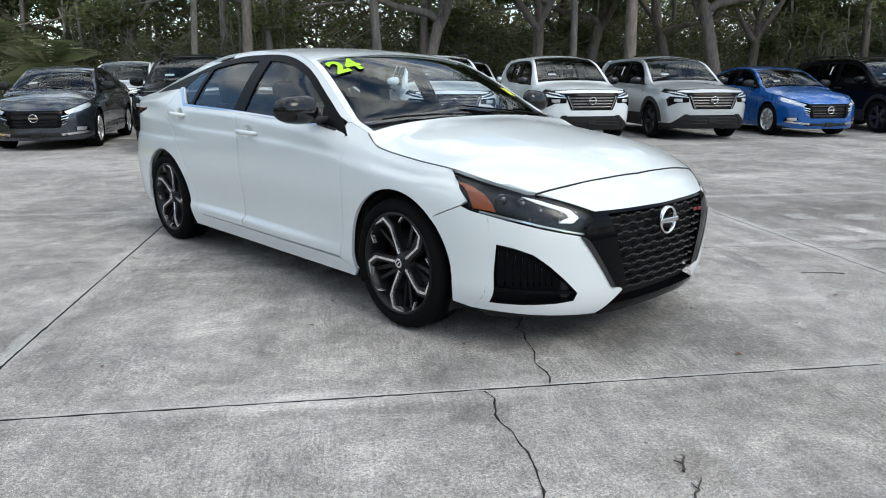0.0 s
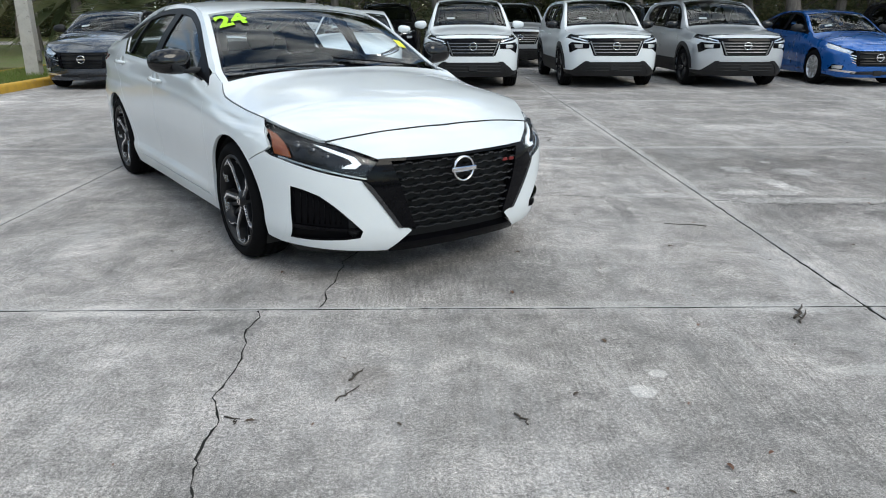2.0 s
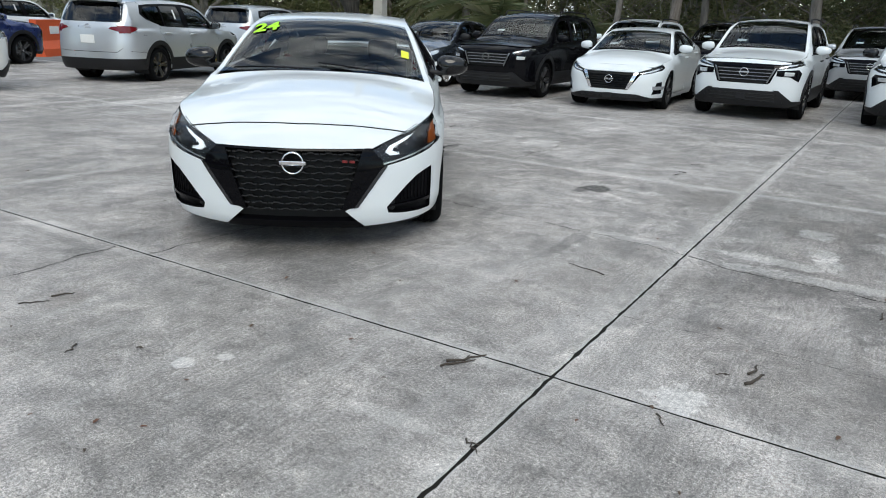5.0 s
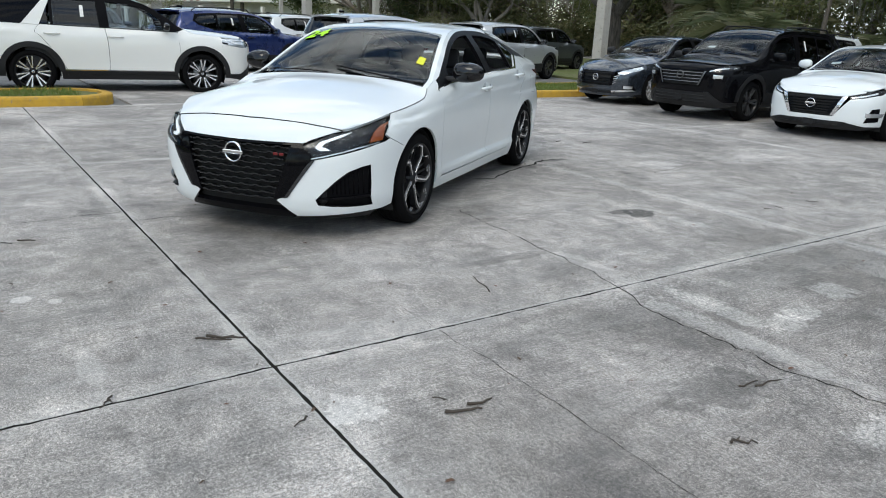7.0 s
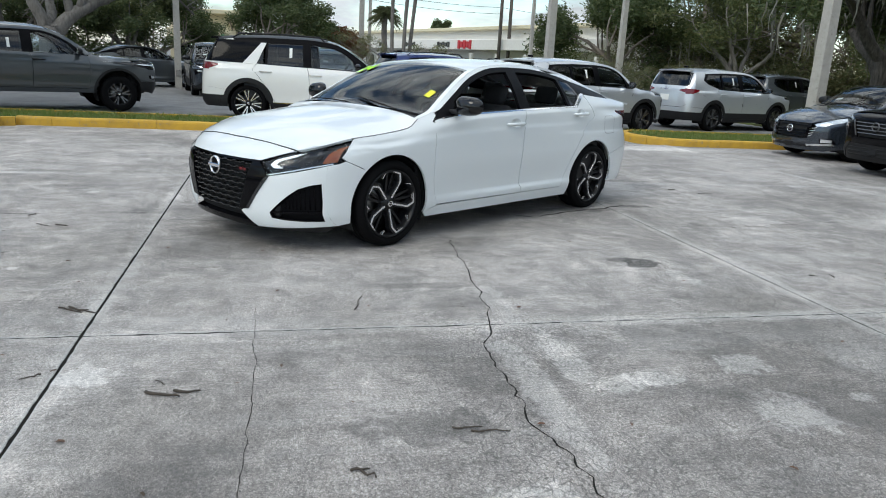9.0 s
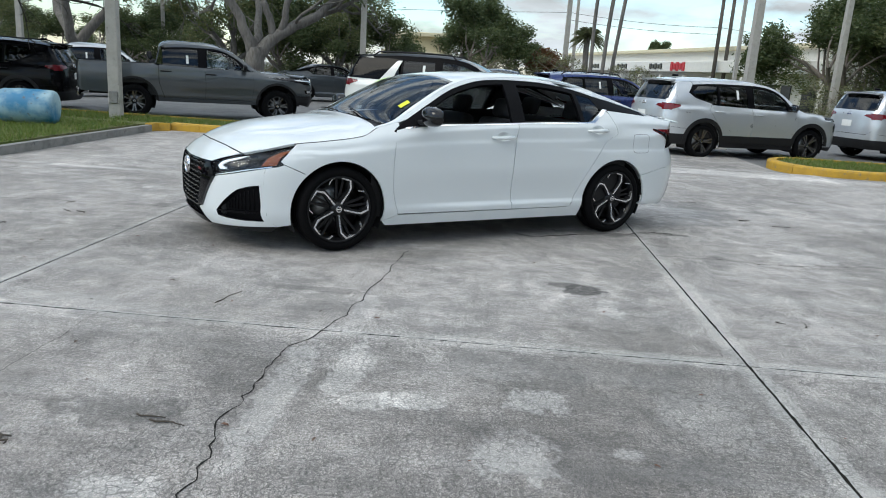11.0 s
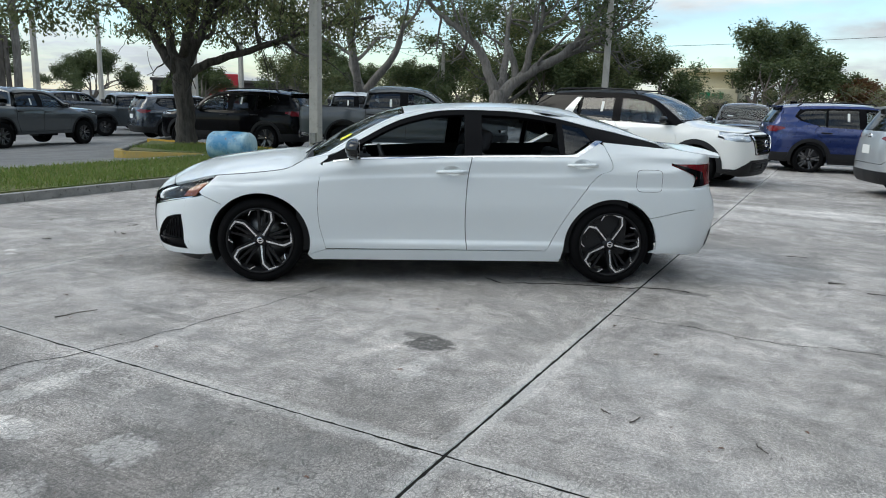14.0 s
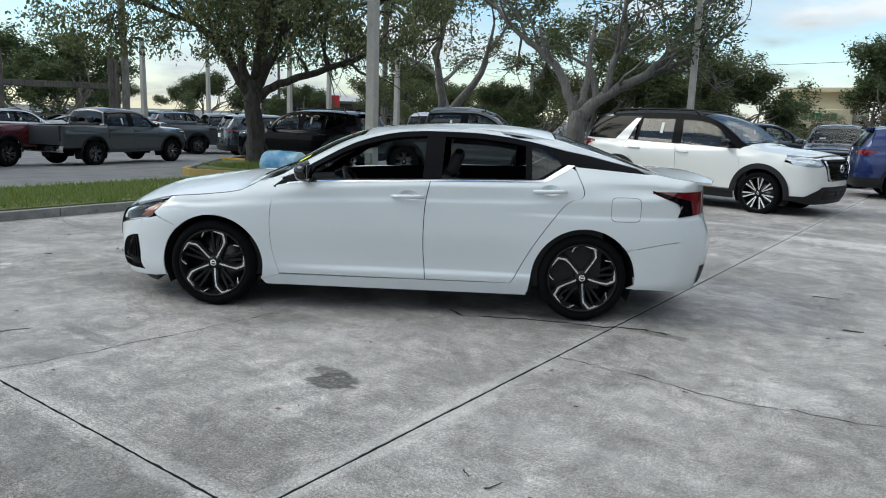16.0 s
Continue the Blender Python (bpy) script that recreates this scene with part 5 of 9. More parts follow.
def front_hero(car, B, P):
    F = B.front
    # nose strip between the hood's edge and the grille
    def nose_strip(u, v):
        w = np.abs(u)
        ya = u * 0.655
        xa = np.interp(w, [0, 0.37, 0.735, 1.0], [2.192, 2.179, 2.146, 2.104])
        top_ = np.stack([xa, ya, B.top_z(xa, ya) - 0.004], 1)
        yb = u * 0.455
        zb = 0.656 + 0.004 * w ** 2
        low_ = np.stack([B.front_x(yb, zb), yb, zb], 1)
        q = (1 - v)[:, None]
        bulge = 0.016 * np.sin(np.pi * np.clip(v, 0, 1)) * (1 - 0.6 * w ** 2)
        return top_ * q + low_ * (1 - q) + np.stack([bulge, 0 * u, bulge * 0.8], 1)
    panel("nose_panel", [(-1, 0), (1, 0), (1, 1), (-1, 1)], nose_strip, P, car, 0.08, 0.125, 0.0)
    g = Geo()                                               # a dark tube laid in for the shade of the gap under the hood's edge
    gl = [(u * 0.655, float(np.interp(abs(u), [0, 0.37, 0.735, 1.0], [2.189, 2.1765, 2.143, 2.102]))) for u in np.linspace(-1, 1, 25)]
    g.tube([Vector(B.top(arr([x]), arr([y]))[0]) + Vector((0, 0, -0.004)) for y, x in gl], 0.0045, 6)
    g.make("hood_gap", M["dark"], car)
    # grey tubes coloured as the shaded gap along both fenders
    for sg in (1, -1):
        g = Geo()
        g.tube([Vector(B.top(arr([x]), arr([sg * (float(B.y4(x)) - 0.002)]))[0]) + Vector((0, 0, -0.0015)) for x in np.linspace(1.085, 1.76, 16)], 0.0032, 6)
        g.make("hood_gap", M["gap_shade"], car)
    for sg in (1, -1):
        m = (lambda q: q) if sg > 0 else flip
        sy = lambda x, z: (float(B.side_y(arr([x]), arr([z]))[0]), z)
        edge_x = 0.836
        lower_edge = bend([(0.548, 0.562), (0.600, 0.574), (0.70, 0.600), (0.79, 0.631), (edge_x, 0.652)], 4)
        hole = [(0.822, 0.527), (0.783, 0.515), (0.727, 0.486), (0.671, 0.434), (0.60, 0.358), (0.552, 0.303), (0.562, 0.266), (0.635, 0.256), (0.75, 0.250), (0.818, 0.250), (0.822, 0.395)]
        bottom = bend([(edge_x, 0.210), (0.766, 0.205), (0.60, 0.192), (0.42, 0.181)], 4)
        panel("front_bumper", m(lower_edge + [(edge_x, 0.395), hole[10]] + hole[:6] + [(0.305, 0.287), (0.325, 0.300), (0.378, 0.310)]), F, P, car, 0.02, 0.03, 0.0)
        panel("bumper_lower", m([(0.305, 0.287)] + hole[5:] + [(edge_x, 0.395)] + bottom), F, P, car, 0.02, 0.03, 0.0)
        edge = [(float(B.front_x(arr([edge_x]), arr([z]))[0]), z) for z in np.linspace(0.652, 0.210, 12)]
        back_edge = [(1.4125 + math.sqrt(0.388 ** 2 - (z - 0.325) ** 2) + 0.003, z) for z in np.linspace(0.225, 0.608, 10)]
        panel("bumper_corner", edge + back_edge + [(1.70, 0.617), (1.849, 0.682), (1.897, 0.666)], B.side(sg), P, car, 0.03, 0.03, 0.012)
        n = len(hole)
        g = Geo()                                           # walls of the intake
        rim = [B.at("front", sg * y, z) for y, z in hole]
        g.add([p + Vector((d, 0, 0)) for p in rim for d in (0, -0.06)], [(2 * k, 2 * k + 1, 2 * ((k + 1) % n) + 1, 2 * ((k + 1) % n)) for k in range(n)], False)
        g.make("intake_rim", M["trim_black"], car)
        panel("intake", m([(y + 0.006 * (1 if y > 0.74 else -1), z) for y, z in hole]), lambda y, z: F(y, z) - arr([0.042, 0, 0]) * 1.0, M["trim_black"], car, 0.03, 0.03, 0.0)
        for k in range(9):                                  # fine upright ribs in the intake
            yy = 0.635 + 0.021 * k
            zt = min(0.50, float(np.interp(yy, [0.60, 0.671, 0.727, 0.783], [0.345, 0.42, 0.47, 0.50])))
            g = Geo()
            g.tube([B.at("front", sg * yy, z) + Vector((-0.036, 0, 0)) for z in np.linspace(0.335, zt, 4)], 0.004, 4)
            g.make("intake_rib", M["gloss_black"], car)
        panel("intake_blade", m([(0.815, 0.328), (0.56, 0.312), (0.56, 0.303), (0.815, 0.308)]), lambda y, z: F(y, z) - arr([0.006, 0, 0]), M["gloss_black"], car, 0.03, 0.03, 0.02)
        # dark pillar beside the grille, with its satin edge
        panel("grille_pillar", m([(0.455, 0.662), (0.52, 0.60), (0.532, 0.559), (0.510, 0.537), (0.357, 0.308), (0.285, 0.300), (0.345, 0.46), (0.405, 0.655)]), F, M["gloss_black"], car, 0.025, 0.03, 0.03, 0.004)
        panel("pillar_edge", m([(0.554, 0.563), (0.540, 0.541), (0.382, 0.311), (0.356, 0.306), (0.509, 0.535), (0.532, 0.557)]), F, M["satin_dark"], car, 0.02, 0.03, 0.012, 0.006)
        # headlamp: housing, lens strip, amber, cover
        lamp = [(0.458, 0.660), (0.515, 0.686), (0.648, 0.744), (0.72, 0.780)] + [sy(x, float(B.z4(x)) - 0.005) for x in (1.95, 1.88, 1.81, 1.748)] + [sy(1.81, 0.765), sy(1.868, 0.707), sy(1.846, 0.688), sy(1.897, 0.667), (0.80, 0.638), (0.70, 0.605), (0.60, 0.579), (0.55, 0.566), (0.495, 0.555), (0.438, 0.560), (0.430, 0.585)]
        inn = lambda y, z: F(y, z) - np.stack([0.045 * (1.2 - np.abs(y)), 0.030 * np.sign(y) * np.clip((np.abs(y) - 0.6) / 0.2, 0, 1), 0 * y], 1)
        hl = panel("headlamp", m(lamp), inn, M["lamp_inner"], car, 0.01, 0.025, 0.0)
        panel("lamp_cover", m(lamp), F, M["glass_lamp"], hl, 0.01, 0.025, 0.0, 0.0)
        mid = lambda y, z: F(y, z) - np.stack([0.016 + 0 * y, 0.010 * np.sign(y) * np.clip((np.abs(y) - 0.6) / 0.2, 0, 1), 0 * y], 1)
        panel("light_strip", m([(0.705, 0.730), (0.660, 0.716), (0.560, 0.674), (0.538, 0.640), (0.568, 0.619), (0.628, 0.623), (0.602, 0.638), (0.574, 0.645), (0.592, 0.668), (0.672, 0.706)]), mid, M["drl"], hl, 0.02, 0.02, 0.01)
        panel("turn_lens", m([(0.836, 0.784), (0.818, 0.766), (0.812, 0.730), (0.812, 0.664), (0.855, 0.676), (0.853, 0.707)]), mid, M["amber"], hl, 0.02, 0.02, 0.01)
        panel("lamp_sill", m([(0.845, 0.668), (0.80, 0.650), (0.70, 0.617), (0.60, 0.590), (0.50, 0.566), (0.50, 0.558), (0.60, 0.582), (0.70, 0.608), (0.80, 0.641), (0.848, 0.660)]), mid, M["lens_white"], hl, 0.02, 0.02, 0.006)
        for y, z, r_ in ((0.772, 0.712, 0.026), (0.722, 0.697, 0.024), (0.675, 0.668, 0.020)):
            g = Geo()
            p = B.at("front", sg * y, z)
            g.lathe([(0, 0.012), (r_ * 0.6, 0.009), (r_, 0), (r_ * 1.15, 0.004), (r_ * 1.2, -0.02)], 18, Matrix.Translation(p + Vector((-0.035, -0.012 * sg, 0))) @ Matrix.Rotation(sg * radians(20), 4, "Z") @ Matrix.Rotation(math.pi / 2, 4, "Y"))
            g.make("projector", M["satin_dark"], hl)
        g = Geo()
        ring = [B.at("front", sg * y, z) for y, z in lamp]
        back_ = [Vector(inn(arr([sg * y]), arr([z]))[0]) for y, z in lamp]
        n = len(lamp)
        g.add(ring + back_, [(k, (k + 1) % n, n + (k + 1) % n, n + k) for k in range(n)], False)
        g.make("lamp_wall", M["lamp_inner"], hl)
    # grille: dark back, staggered bars, lower lip
    back = [(-0.46, 0.662), (0.46, 0.662), (0.31, 0.30), (0.40, 0.19), (-0.40, 0.19), (-0.31, 0.30)]
    grille = panel("grille", back, lambda y, z: F(y, z) - arr([0.05, 0, 0]), M["dark"], car, 0.05, 0.05, 0.0)
    rows = 10
    for r in range(rows):
        z = 0.634 - r * 0.0375
        half = 0.432 - (0.655 - z) * 0.40
        pitch = 0.104
        n = 9 if r % 2 == 0 else 10
        for k in range(n):
            y0 = (k - (n - 1) / 2) * pitch
            pts = []
            for q in (-0.46, -0.22, -0.13, 0.13, 0.22, 0.46):
                yy = y0 + q * pitch
                if abs(yy) < half:
                    zz = z + (0.004 if abs(q) < 0.2 else -0.003)
                    pts.append(B.at("front", yy, zz))
            if len(pts) > 2:
                g = Geo()
                v, f = [], []
                for p in pts:
                    v += [p + Vector((0.000, 0, 0.0035)), p + Vector((-0.002, 0, -0.0045)), p + Vector((-0.04, 0, -0.008)), p + Vector((-0.04, 0, 0.002))]
                for i in range(len(pts) - 1):
                    for c in range(4):
                        f.append((4 * i + c, 4 * i + (c + 1) % 4, 4 * i + 4 + (c + 1) % 4, 4 * i + 4 + c))
                g.add(v, f + [(0, 1, 2, 3), (len(v) - 1, len(v) - 2, len(v) - 3, len(v) - 4)], False)
                g.make("grille_bar", M["grille_grey"], grille)
    panel("grille_rim", [(-0.46, 0.664), (0, 0.658), (0.46, 0.664), (0.44, 0.650), (0, 0.645), (-0.44, 0.650)], F, M["gloss_black"], car, 0.04, 0.02, 0.03, 0.004)
    panel("front_lip", [(-0.40, 0.200), (-0.36, 0.225), (0.36, 0.225), (0.40, 0.200), (0.41, 0.178), (-0.41, 0.178)], F, M["gloss_black"], car, 0.04, 0.02, 0.05, 0.006)
    panel("under_tray", [(-0.80, 0.20), (0.80, 0.20), (0.75, 0.15), (-0.75, 0.15)], lambda y, z: F(y, z) - arr([0.10, 0, 0]), M["plastic"], car, 0.05, 0.03, 0.1)
    emblem(car, B, 0, 0.578, 0.068, "front", 0.004)
    p = B.at("front", 0.325, 0.590)
    for k in (-1, 1):                                       # two plain red bars
        g = Geo()
        g.box(p + Vector((0.002, 0.022 * k, 0)), (0.008, 0.032, 0.016), 0.002)
        g.make("badge", M["red_badge"], car)
    # cavity behind the openings
    g = Geo()
    g.box((1.98, 0, 0.42), (0.30, 1.24, 0.42), 0.03)
    g.make("radiator_core", M["dark"], car)


def front_common(car, B, P, lamp, grille, bars, zbar, lower, drl, nose_top, chrome="chrome", intake=None, clad=True, corner=0.42, housing="lamp_inner"):
    """Front ends of the parked cars: bumper, grille with bars, lamps, lower opening."""
    F, s = B.front, B.s
    c = 1.78 / 2.36 * s["xf"]
    edge_x = lambda z: max(c, s["axle"] + math.sqrt(max(0.0, s["arch"][0] ** 2 - (z - s["arch"][1]) ** 2)) + 0.003)
    ey = lambda z: (float(B.side_y(arr([edge_x(z)]), arr([z]))[0]), z)
    ye = ey(lower[0][1])[0]
    hw = grille[0][0]
    zt, zb = grille[0][1], grille[1][1]
    up = [(y, nose_top - 0.035 * (abs(y) / 0.7) ** 2.2) for y in np.linspace(0.68, -0.68, 13)]
    panel("nose_panel", [(-0.68, nose_top - 0.05), (-hw, zt), (hw, zt), (0.68, nose_top - 0.05)] + up, F, P, car, 0.07, 0.03, 0.02)
    for sg in (1, -1):
        m = (lambda q: q) if sg > 0 else flip
        inner = [(lamp[-1][0], lamp[-1][1]), (grille[1][0] + 0.03, zb - 0.01)]
        out = lamp[len(lamp) // 2:][::-1]
        body = [ey(z) for z in np.linspace(out[0][1] + 0.04, lower[0][1], 9)] + [(lower[0][0], lower[0][1]), (lower[1][0], lower[1][1])] + [(0, lower[1][1])] + [(0, zb - 0.012), (grille[1][0] + 0.01, zb - 0.012), (lamp[-1][0], lamp[-1][1] - 0.004)] + [(a, b - 0.004) for a, b in lamp[len(lamp) // 2:][::-1]]
        panel("front_bumper", m(body), F, P, car, 0.05, 0.05, 0.02)
        hl = panel("headlamp", m(lamp), lambda y, z: F(y, z) - arr([0.02, 0, 0]), M[housing], car, 0.04, 0.04, 0.0)
        panel("lamp_cover", m(lamp), F, M["glass_lamp"], hl, 0.05, 0.05, 0.012)
        for d in drl:
            panel("light_strip", m(d), lambda y, z: F(y, z) - arr([0.008, 0, 0]), M["lens_white"], hl, 0.05, 0.05, 0.01)
        if intake:
            hl2 = panel("lower_lamp", m(intake), F, M["gloss_black"], car, 0.05, 0.05, 0.01, 0.004)
            cy, cz = sum(p[0] for p in intake) / len(intake), sum(p[1] for p in intake) / len(intake)
            panel("projector", m([(cy - 0.07, cz - 0.03), (cy + 0.06, cz - 0.025), (cy + 0.07, cz + 0.03), (cy - 0.07, cz + 0.035)]), F, M["lens_white"], hl2, 0.05, 0.05, 0.005, 0.008)
    full = grille + flip(grille)[::-1]
    grl = panel("grille", full, lambda y, z: F(y, z) - arr([0.03, 0, 0]), M["dark"], car, 0.08, 0.06, 0.0)
    for z in zbar:
        gb = Geo()
        t = (zt - z) / (zt - zb)
        half = (hw + (grille[1][0] - hw) * t) * 0.97
        for k, (h, dx) in enumerate(bars):
            ys = np.linspace(-half, half, 9)
            v, f = [], []
            for y in ys:
                p = B.at("front", y, z)
                v += [p + Vector((-0.003, 0, h / 2)), p + Vector((0.004, 0, -h / 2)), p + Vector((-0.03, 0, -h / 2)), p + Vector((-0.03, 0, h / 2))]
            for i in range(8):
                for q in range(4):
                    f.append((4 * i + q, 4 * i + (q + 1) % 4, 4 * i + 4 + (q + 1) % 4, 4 * i + 4 + q))
            gb.add(v, f + [(0, 1, 2, 3), (35, 34, 33, 32)], False)
        gb.make("grille_bar", M[chrome], grl)
    for sg in (1, -1):
        panel("grille_edge", (lambda q: q if sg > 0 else flip(q))([(hw + 0.035, zt), (hw - 0.03, zt), (grille[1][0] - 0.03, zb), (grille[1][0] + 0.03, zb)]), F, M["gloss_black"] if chrome != "gloss_black" or housing == "lens_white" else M["chrome"], car, 0.05, 0.05, 0.02, 0.006)
    lo = [(lower[0][0], lower[0][1] - 0.004), (lower[1][0], lower[1][1] - 0.004)]
    side_e = [ey(z) for z in np.linspace(s["z0"] + 0.05, lower[0][1] - 0.004, 6)]
    lower_poly = side_e + lo + [(-a, b) for a, b in lo[::-1]] + [(-a, b) for a, b in side_e[::-1]] + [(-0.7, s["z0"] - 0.005), (0.7, s["z0"] - 0.005)]
    panel("lower_bumper", lower_poly, F, M["plastic"] if clad else P, car, 0.05, 0.05, 0.03, 0.004)
    zc0, zc1 = lower[1][1] - 0.035, s["z0"] + 0.075
    panel("lower_opening", [(-0.56, zc0), (0.56, zc0), (0.50, zc1), (-0.50, zc1)], F, M["dark"], car, 0.08, 0.06, 0.0, 0.010)
    for z in np.linspace(zc0 - 0.02, zc1 + 0.02, 3):
        g = Geo()
        g.tube([B.at("front", y, z) + Vector((0.008, 0, 0)) for y in np.linspace(-0.52, 0.52, 7)], 0.009, 5)
        g.make("lower_bar", M["plastic"], car)
    g = Geo()
    g.box(B.at("front", 0, (zc0 + zc1) / 2) + Vector((0.012, 0, 0)), (0.02, 0.16, 0.09), 0.005)
    g.make("sensor_cover", M["plastic"], car)
    emblem(car, B, 0, (zt * 0.55 + zb * 0.45), 0.072, "front", 0.012)


def front_rogue(car, B, P):
    front_common(car, B, P,
                 lamp=[(0.50, 0.905), (0.66, 0.955), (0.80, 0.985), (0.868, 0.975), (0.865, 0.935), (0.75, 0.890), (0.60, 0.862), (0.50, 0.852)],
                 grille=[(0.50, 0.925), (0.385, 0.62)], bars=[(0.011, 0)], zbar=[0.675, 0.73, 0.785, 0.84], lower=[(0.70, 0.34), (0.50, 0.50)],
                 drl=[[(0.53, 0.88), (0.66, 0.925), (0.82, 0.955), (0.82, 0.935), (0.66, 0.90), (0.53, 0.862)]], nose_top=0.995, chrome="wheel_grey",
                 intake=[(0.50, 0.835), (0.62, 0.84), (0.80, 0.855), (0.845, 0.80), (0.82, 0.66), (0.70, 0.735), (0.50, 0.745)])
    panel("grille_brow", [(-0.49, 0.925), (0, 0.93), (0.49, 0.925), (0.475, 0.875), (0, 0.868), (-0.475, 0.875)], B.front, M["gloss_black"], car, 0.06, 0.03, 0.02, 0.006)
    for sg in (1, -1):                                      # bright runs down both sides of the grille, dark flares below
        q = [(0.46, 0.868), (0.485, 0.868), (0.385, 0.625), (0.36, 0.625)]
        panel("grille_run", q if sg > 0 else flip(q), B.front, M["wheel_grey"], car, 0.03, 0.05, 0.012, 0.014)
        q = [(0.84, 0.27), (0.70, 0.40), (0.56, 0.515), (0.48, 0.515), (0.60, 0.40), (0.66, 0.26)]
        panel("bumper_flare", q if sg > 0 else flip(q), B.front, M["plastic"], car, 0.05, 0.05, 0.02, 0.014)


def front_path(car, B, P):
    front_common(car, B, P,
                 lamp=[(0.56, 0.945), (0.66, 0.975), (0.80, 0.985), (0.870, 0.978), (0.872, 0.865), (0.80, 0.835), (0.64, 0.835), (0.555, 0.86)],
                 grille=[(0.53, 0.955), (0.42, 0.62)], bars=[(0.03, 0)], zbar=[0.67, 0.73, 0.79, 0.85, 0.91], lower=[(0.78, 0.36), (0.56, 0.52)],
                 drl=[[(0.575, 0.94), (0.70, 0.968), (0.85, 0.972), (0.85, 0.952), (0.70, 0.948), (0.60, 0.925)], [(0.60, 0.90), (0.84, 0.92), (0.84, 0.88), (0.62, 0.865)]], nose_top=0.995, chrome="gloss_black", housing="lens_white")
    for sg in (1, -1):                                      # bright V round the grille, grey flare below
        q = [(0.515, 0.93), (0.555, 0.93), (0.445, 0.63), (0.30, 0.60), (0.30, 0.625), (0.40, 0.645)]
        panel("grille_run", q if sg > 0 else flip(q), B.front, M["chrome"], car, 0.03, 0.05, 0.012, 0.014)
        q = [(0.84, 0.30), (0.72, 0.42), (0.58, 0.50), (0.50, 0.47), (0.62, 0.38), (0.70, 0.29)]
        panel("bumper_flare", q if sg > 0 else flip(q), B.front, M["plastic"], car, 0.05, 0.05, 0.02, 0.014)
    for sg in (1, -1):                                      # the body-coloured slash behind the rear door
        panel("rear_glass_wrap", [(-1.20, 1.12), (-2.19, 1.145), (-2.08, 1.42), (-1.98, 1.56), (-1.0, 1.56)], B.side(sg), M["gloss_black"], car, 0.06, 0.06, 0.006, 0.004)
        panel("pillar_slash", [(-1.20, 1.115), (-1.46, 1.125), (-1.12, 1.525), (-1.02, 1.525)], B.side(sg), P, car, 0.05, 0.05, 0.01, 0.009)
        panel("side_strip", [(0.86, 0.405), (-0.86, 0.405), (-0.86, 0.39), (0.86, 0.39)], B.side(sg), M["chrome"], car, 0.1, 0.02, 0.008, 0.012)


def front_versa(car, B, P):
    front_common(car, B, P,
                 lamp=[(0.50, 0.66), (0.62, 0.71), (0.76, 0.775), (0.85, 0.815), (0.872, 0.80), (0.85, 0.72), (0.70, 0.65), (0.56, 0.615)],
                 grille=[(0.44, 0.675), (0.40, 0.40)], bars=[(0.016, 0)], zbar=[0.44, 0.49, 0.54, 0.63], lower=[(0.80, 0.27), (0.46, 0.30)],
                 drl=[[(0.56, 0.655), (0.70, 0.70), (0.82, 0.77), (0.82, 0.73), (0.70, 0.67), (0.58, 0.635)]], nose_top=0.79, chrome="gloss_black", housing="lens_white",
                 intake=[(0.64, 0.40), (0.80, 0.42), (0.84, 0.33), (0.66, 0.32)], clad=False)
    for sg in (1, -1):                                      # bright stripes beside the grille
        lp = [(0.42, 0.292), (0.80, 0.330), (0.83, 0.30), (0.44, 0.258)]
        panel("lip", lp if sg > 0 else flip(lp), B.front, M["alloy"], car, 0.05, 0.05, 0.01, 0.012)
        for k in range(4):
            z = 0.58 - 0.045 * k
            q = [(0.45, z), (0.58 - 0.02 * k, z + 0.03), (0.58 - 0.02 * k, z + 0.018), (0.45, z - 0.014)]
            panel("stripe", q if sg > 0 else flip(q), B.front, M["chrome"], car, 0.05, 0.05, 0.01, 0.010)


def front_sentra(car, B, P):
    front_common(car, B, P,
                 lamp=[(0.50, 0.68), (0.62, 0.71), (0.76, 0.765), (0.85, 0.80), (0.872, 0.79), (0.85, 0.72), (0.70, 0.665), (0.54, 0.635)],
                 grille=[(0.47, 0.675), (0.34, 0.38)], bars=[(0.012, 0)], zbar=[0.42, 0.46, 0.50, 0.54, 0.58, 0.62], lower=[(0.74, 0.24), (0.50, 0.30)],
                 drl=[[(0.54, 0.665), (0.70, 0.705), (0.80, 0.75), (0.80, 0.72), (0.70, 0.68), (0.56, 0.65)]], nose_top=0.79, chrome="gloss_black",
                 intake=[(0.80, 0.50), (0.86, 0.52), (0.86, 0.32), (0.74, 0.30)], clad=True)


def front_pickup(car, B, P):
    front_common(car, B, P,
                 lamp=[(0.58, 1.04), (0.70, 1.07), (0.82, 1.075), (0.90, 1.07), (0.90, 1.0), (0.84, 0.93), (0.66, 0.92), (0.60, 0.94)],
                 grille=[(0.56, 1.05), (0.52, 0.72)], bars=[(0.03, 0)], zbar=[0.78, 0.86, 0.95, 1.02], lower=[(0.84, 0.66), (0.50, 0.68)],
                 drl=[[(0.62, 1.02), (0.86, 1.04), (0.86, 1.01), (0.62, 0.99)]], nose_top=1.125, chrome="gloss_black",
                 intake=[(0.64, 0.80), (0.84, 0.80), (0.82, 0.72), (0.66, 0.72)])


FRONTS = {"hero": front_hero, "rogue": front_rogue, "rogue_rails": front_rogue, "path": front_path, "versa": front_versa, "sentra": front_sentra, "pickup": front_pickup}


# ---- the ground ----
def ground_z(x, y):
    """The lot falls away gently to the south."""
    return -0.03 - 0.035 * min(max(0.0, -y - 5.0), 12.0)


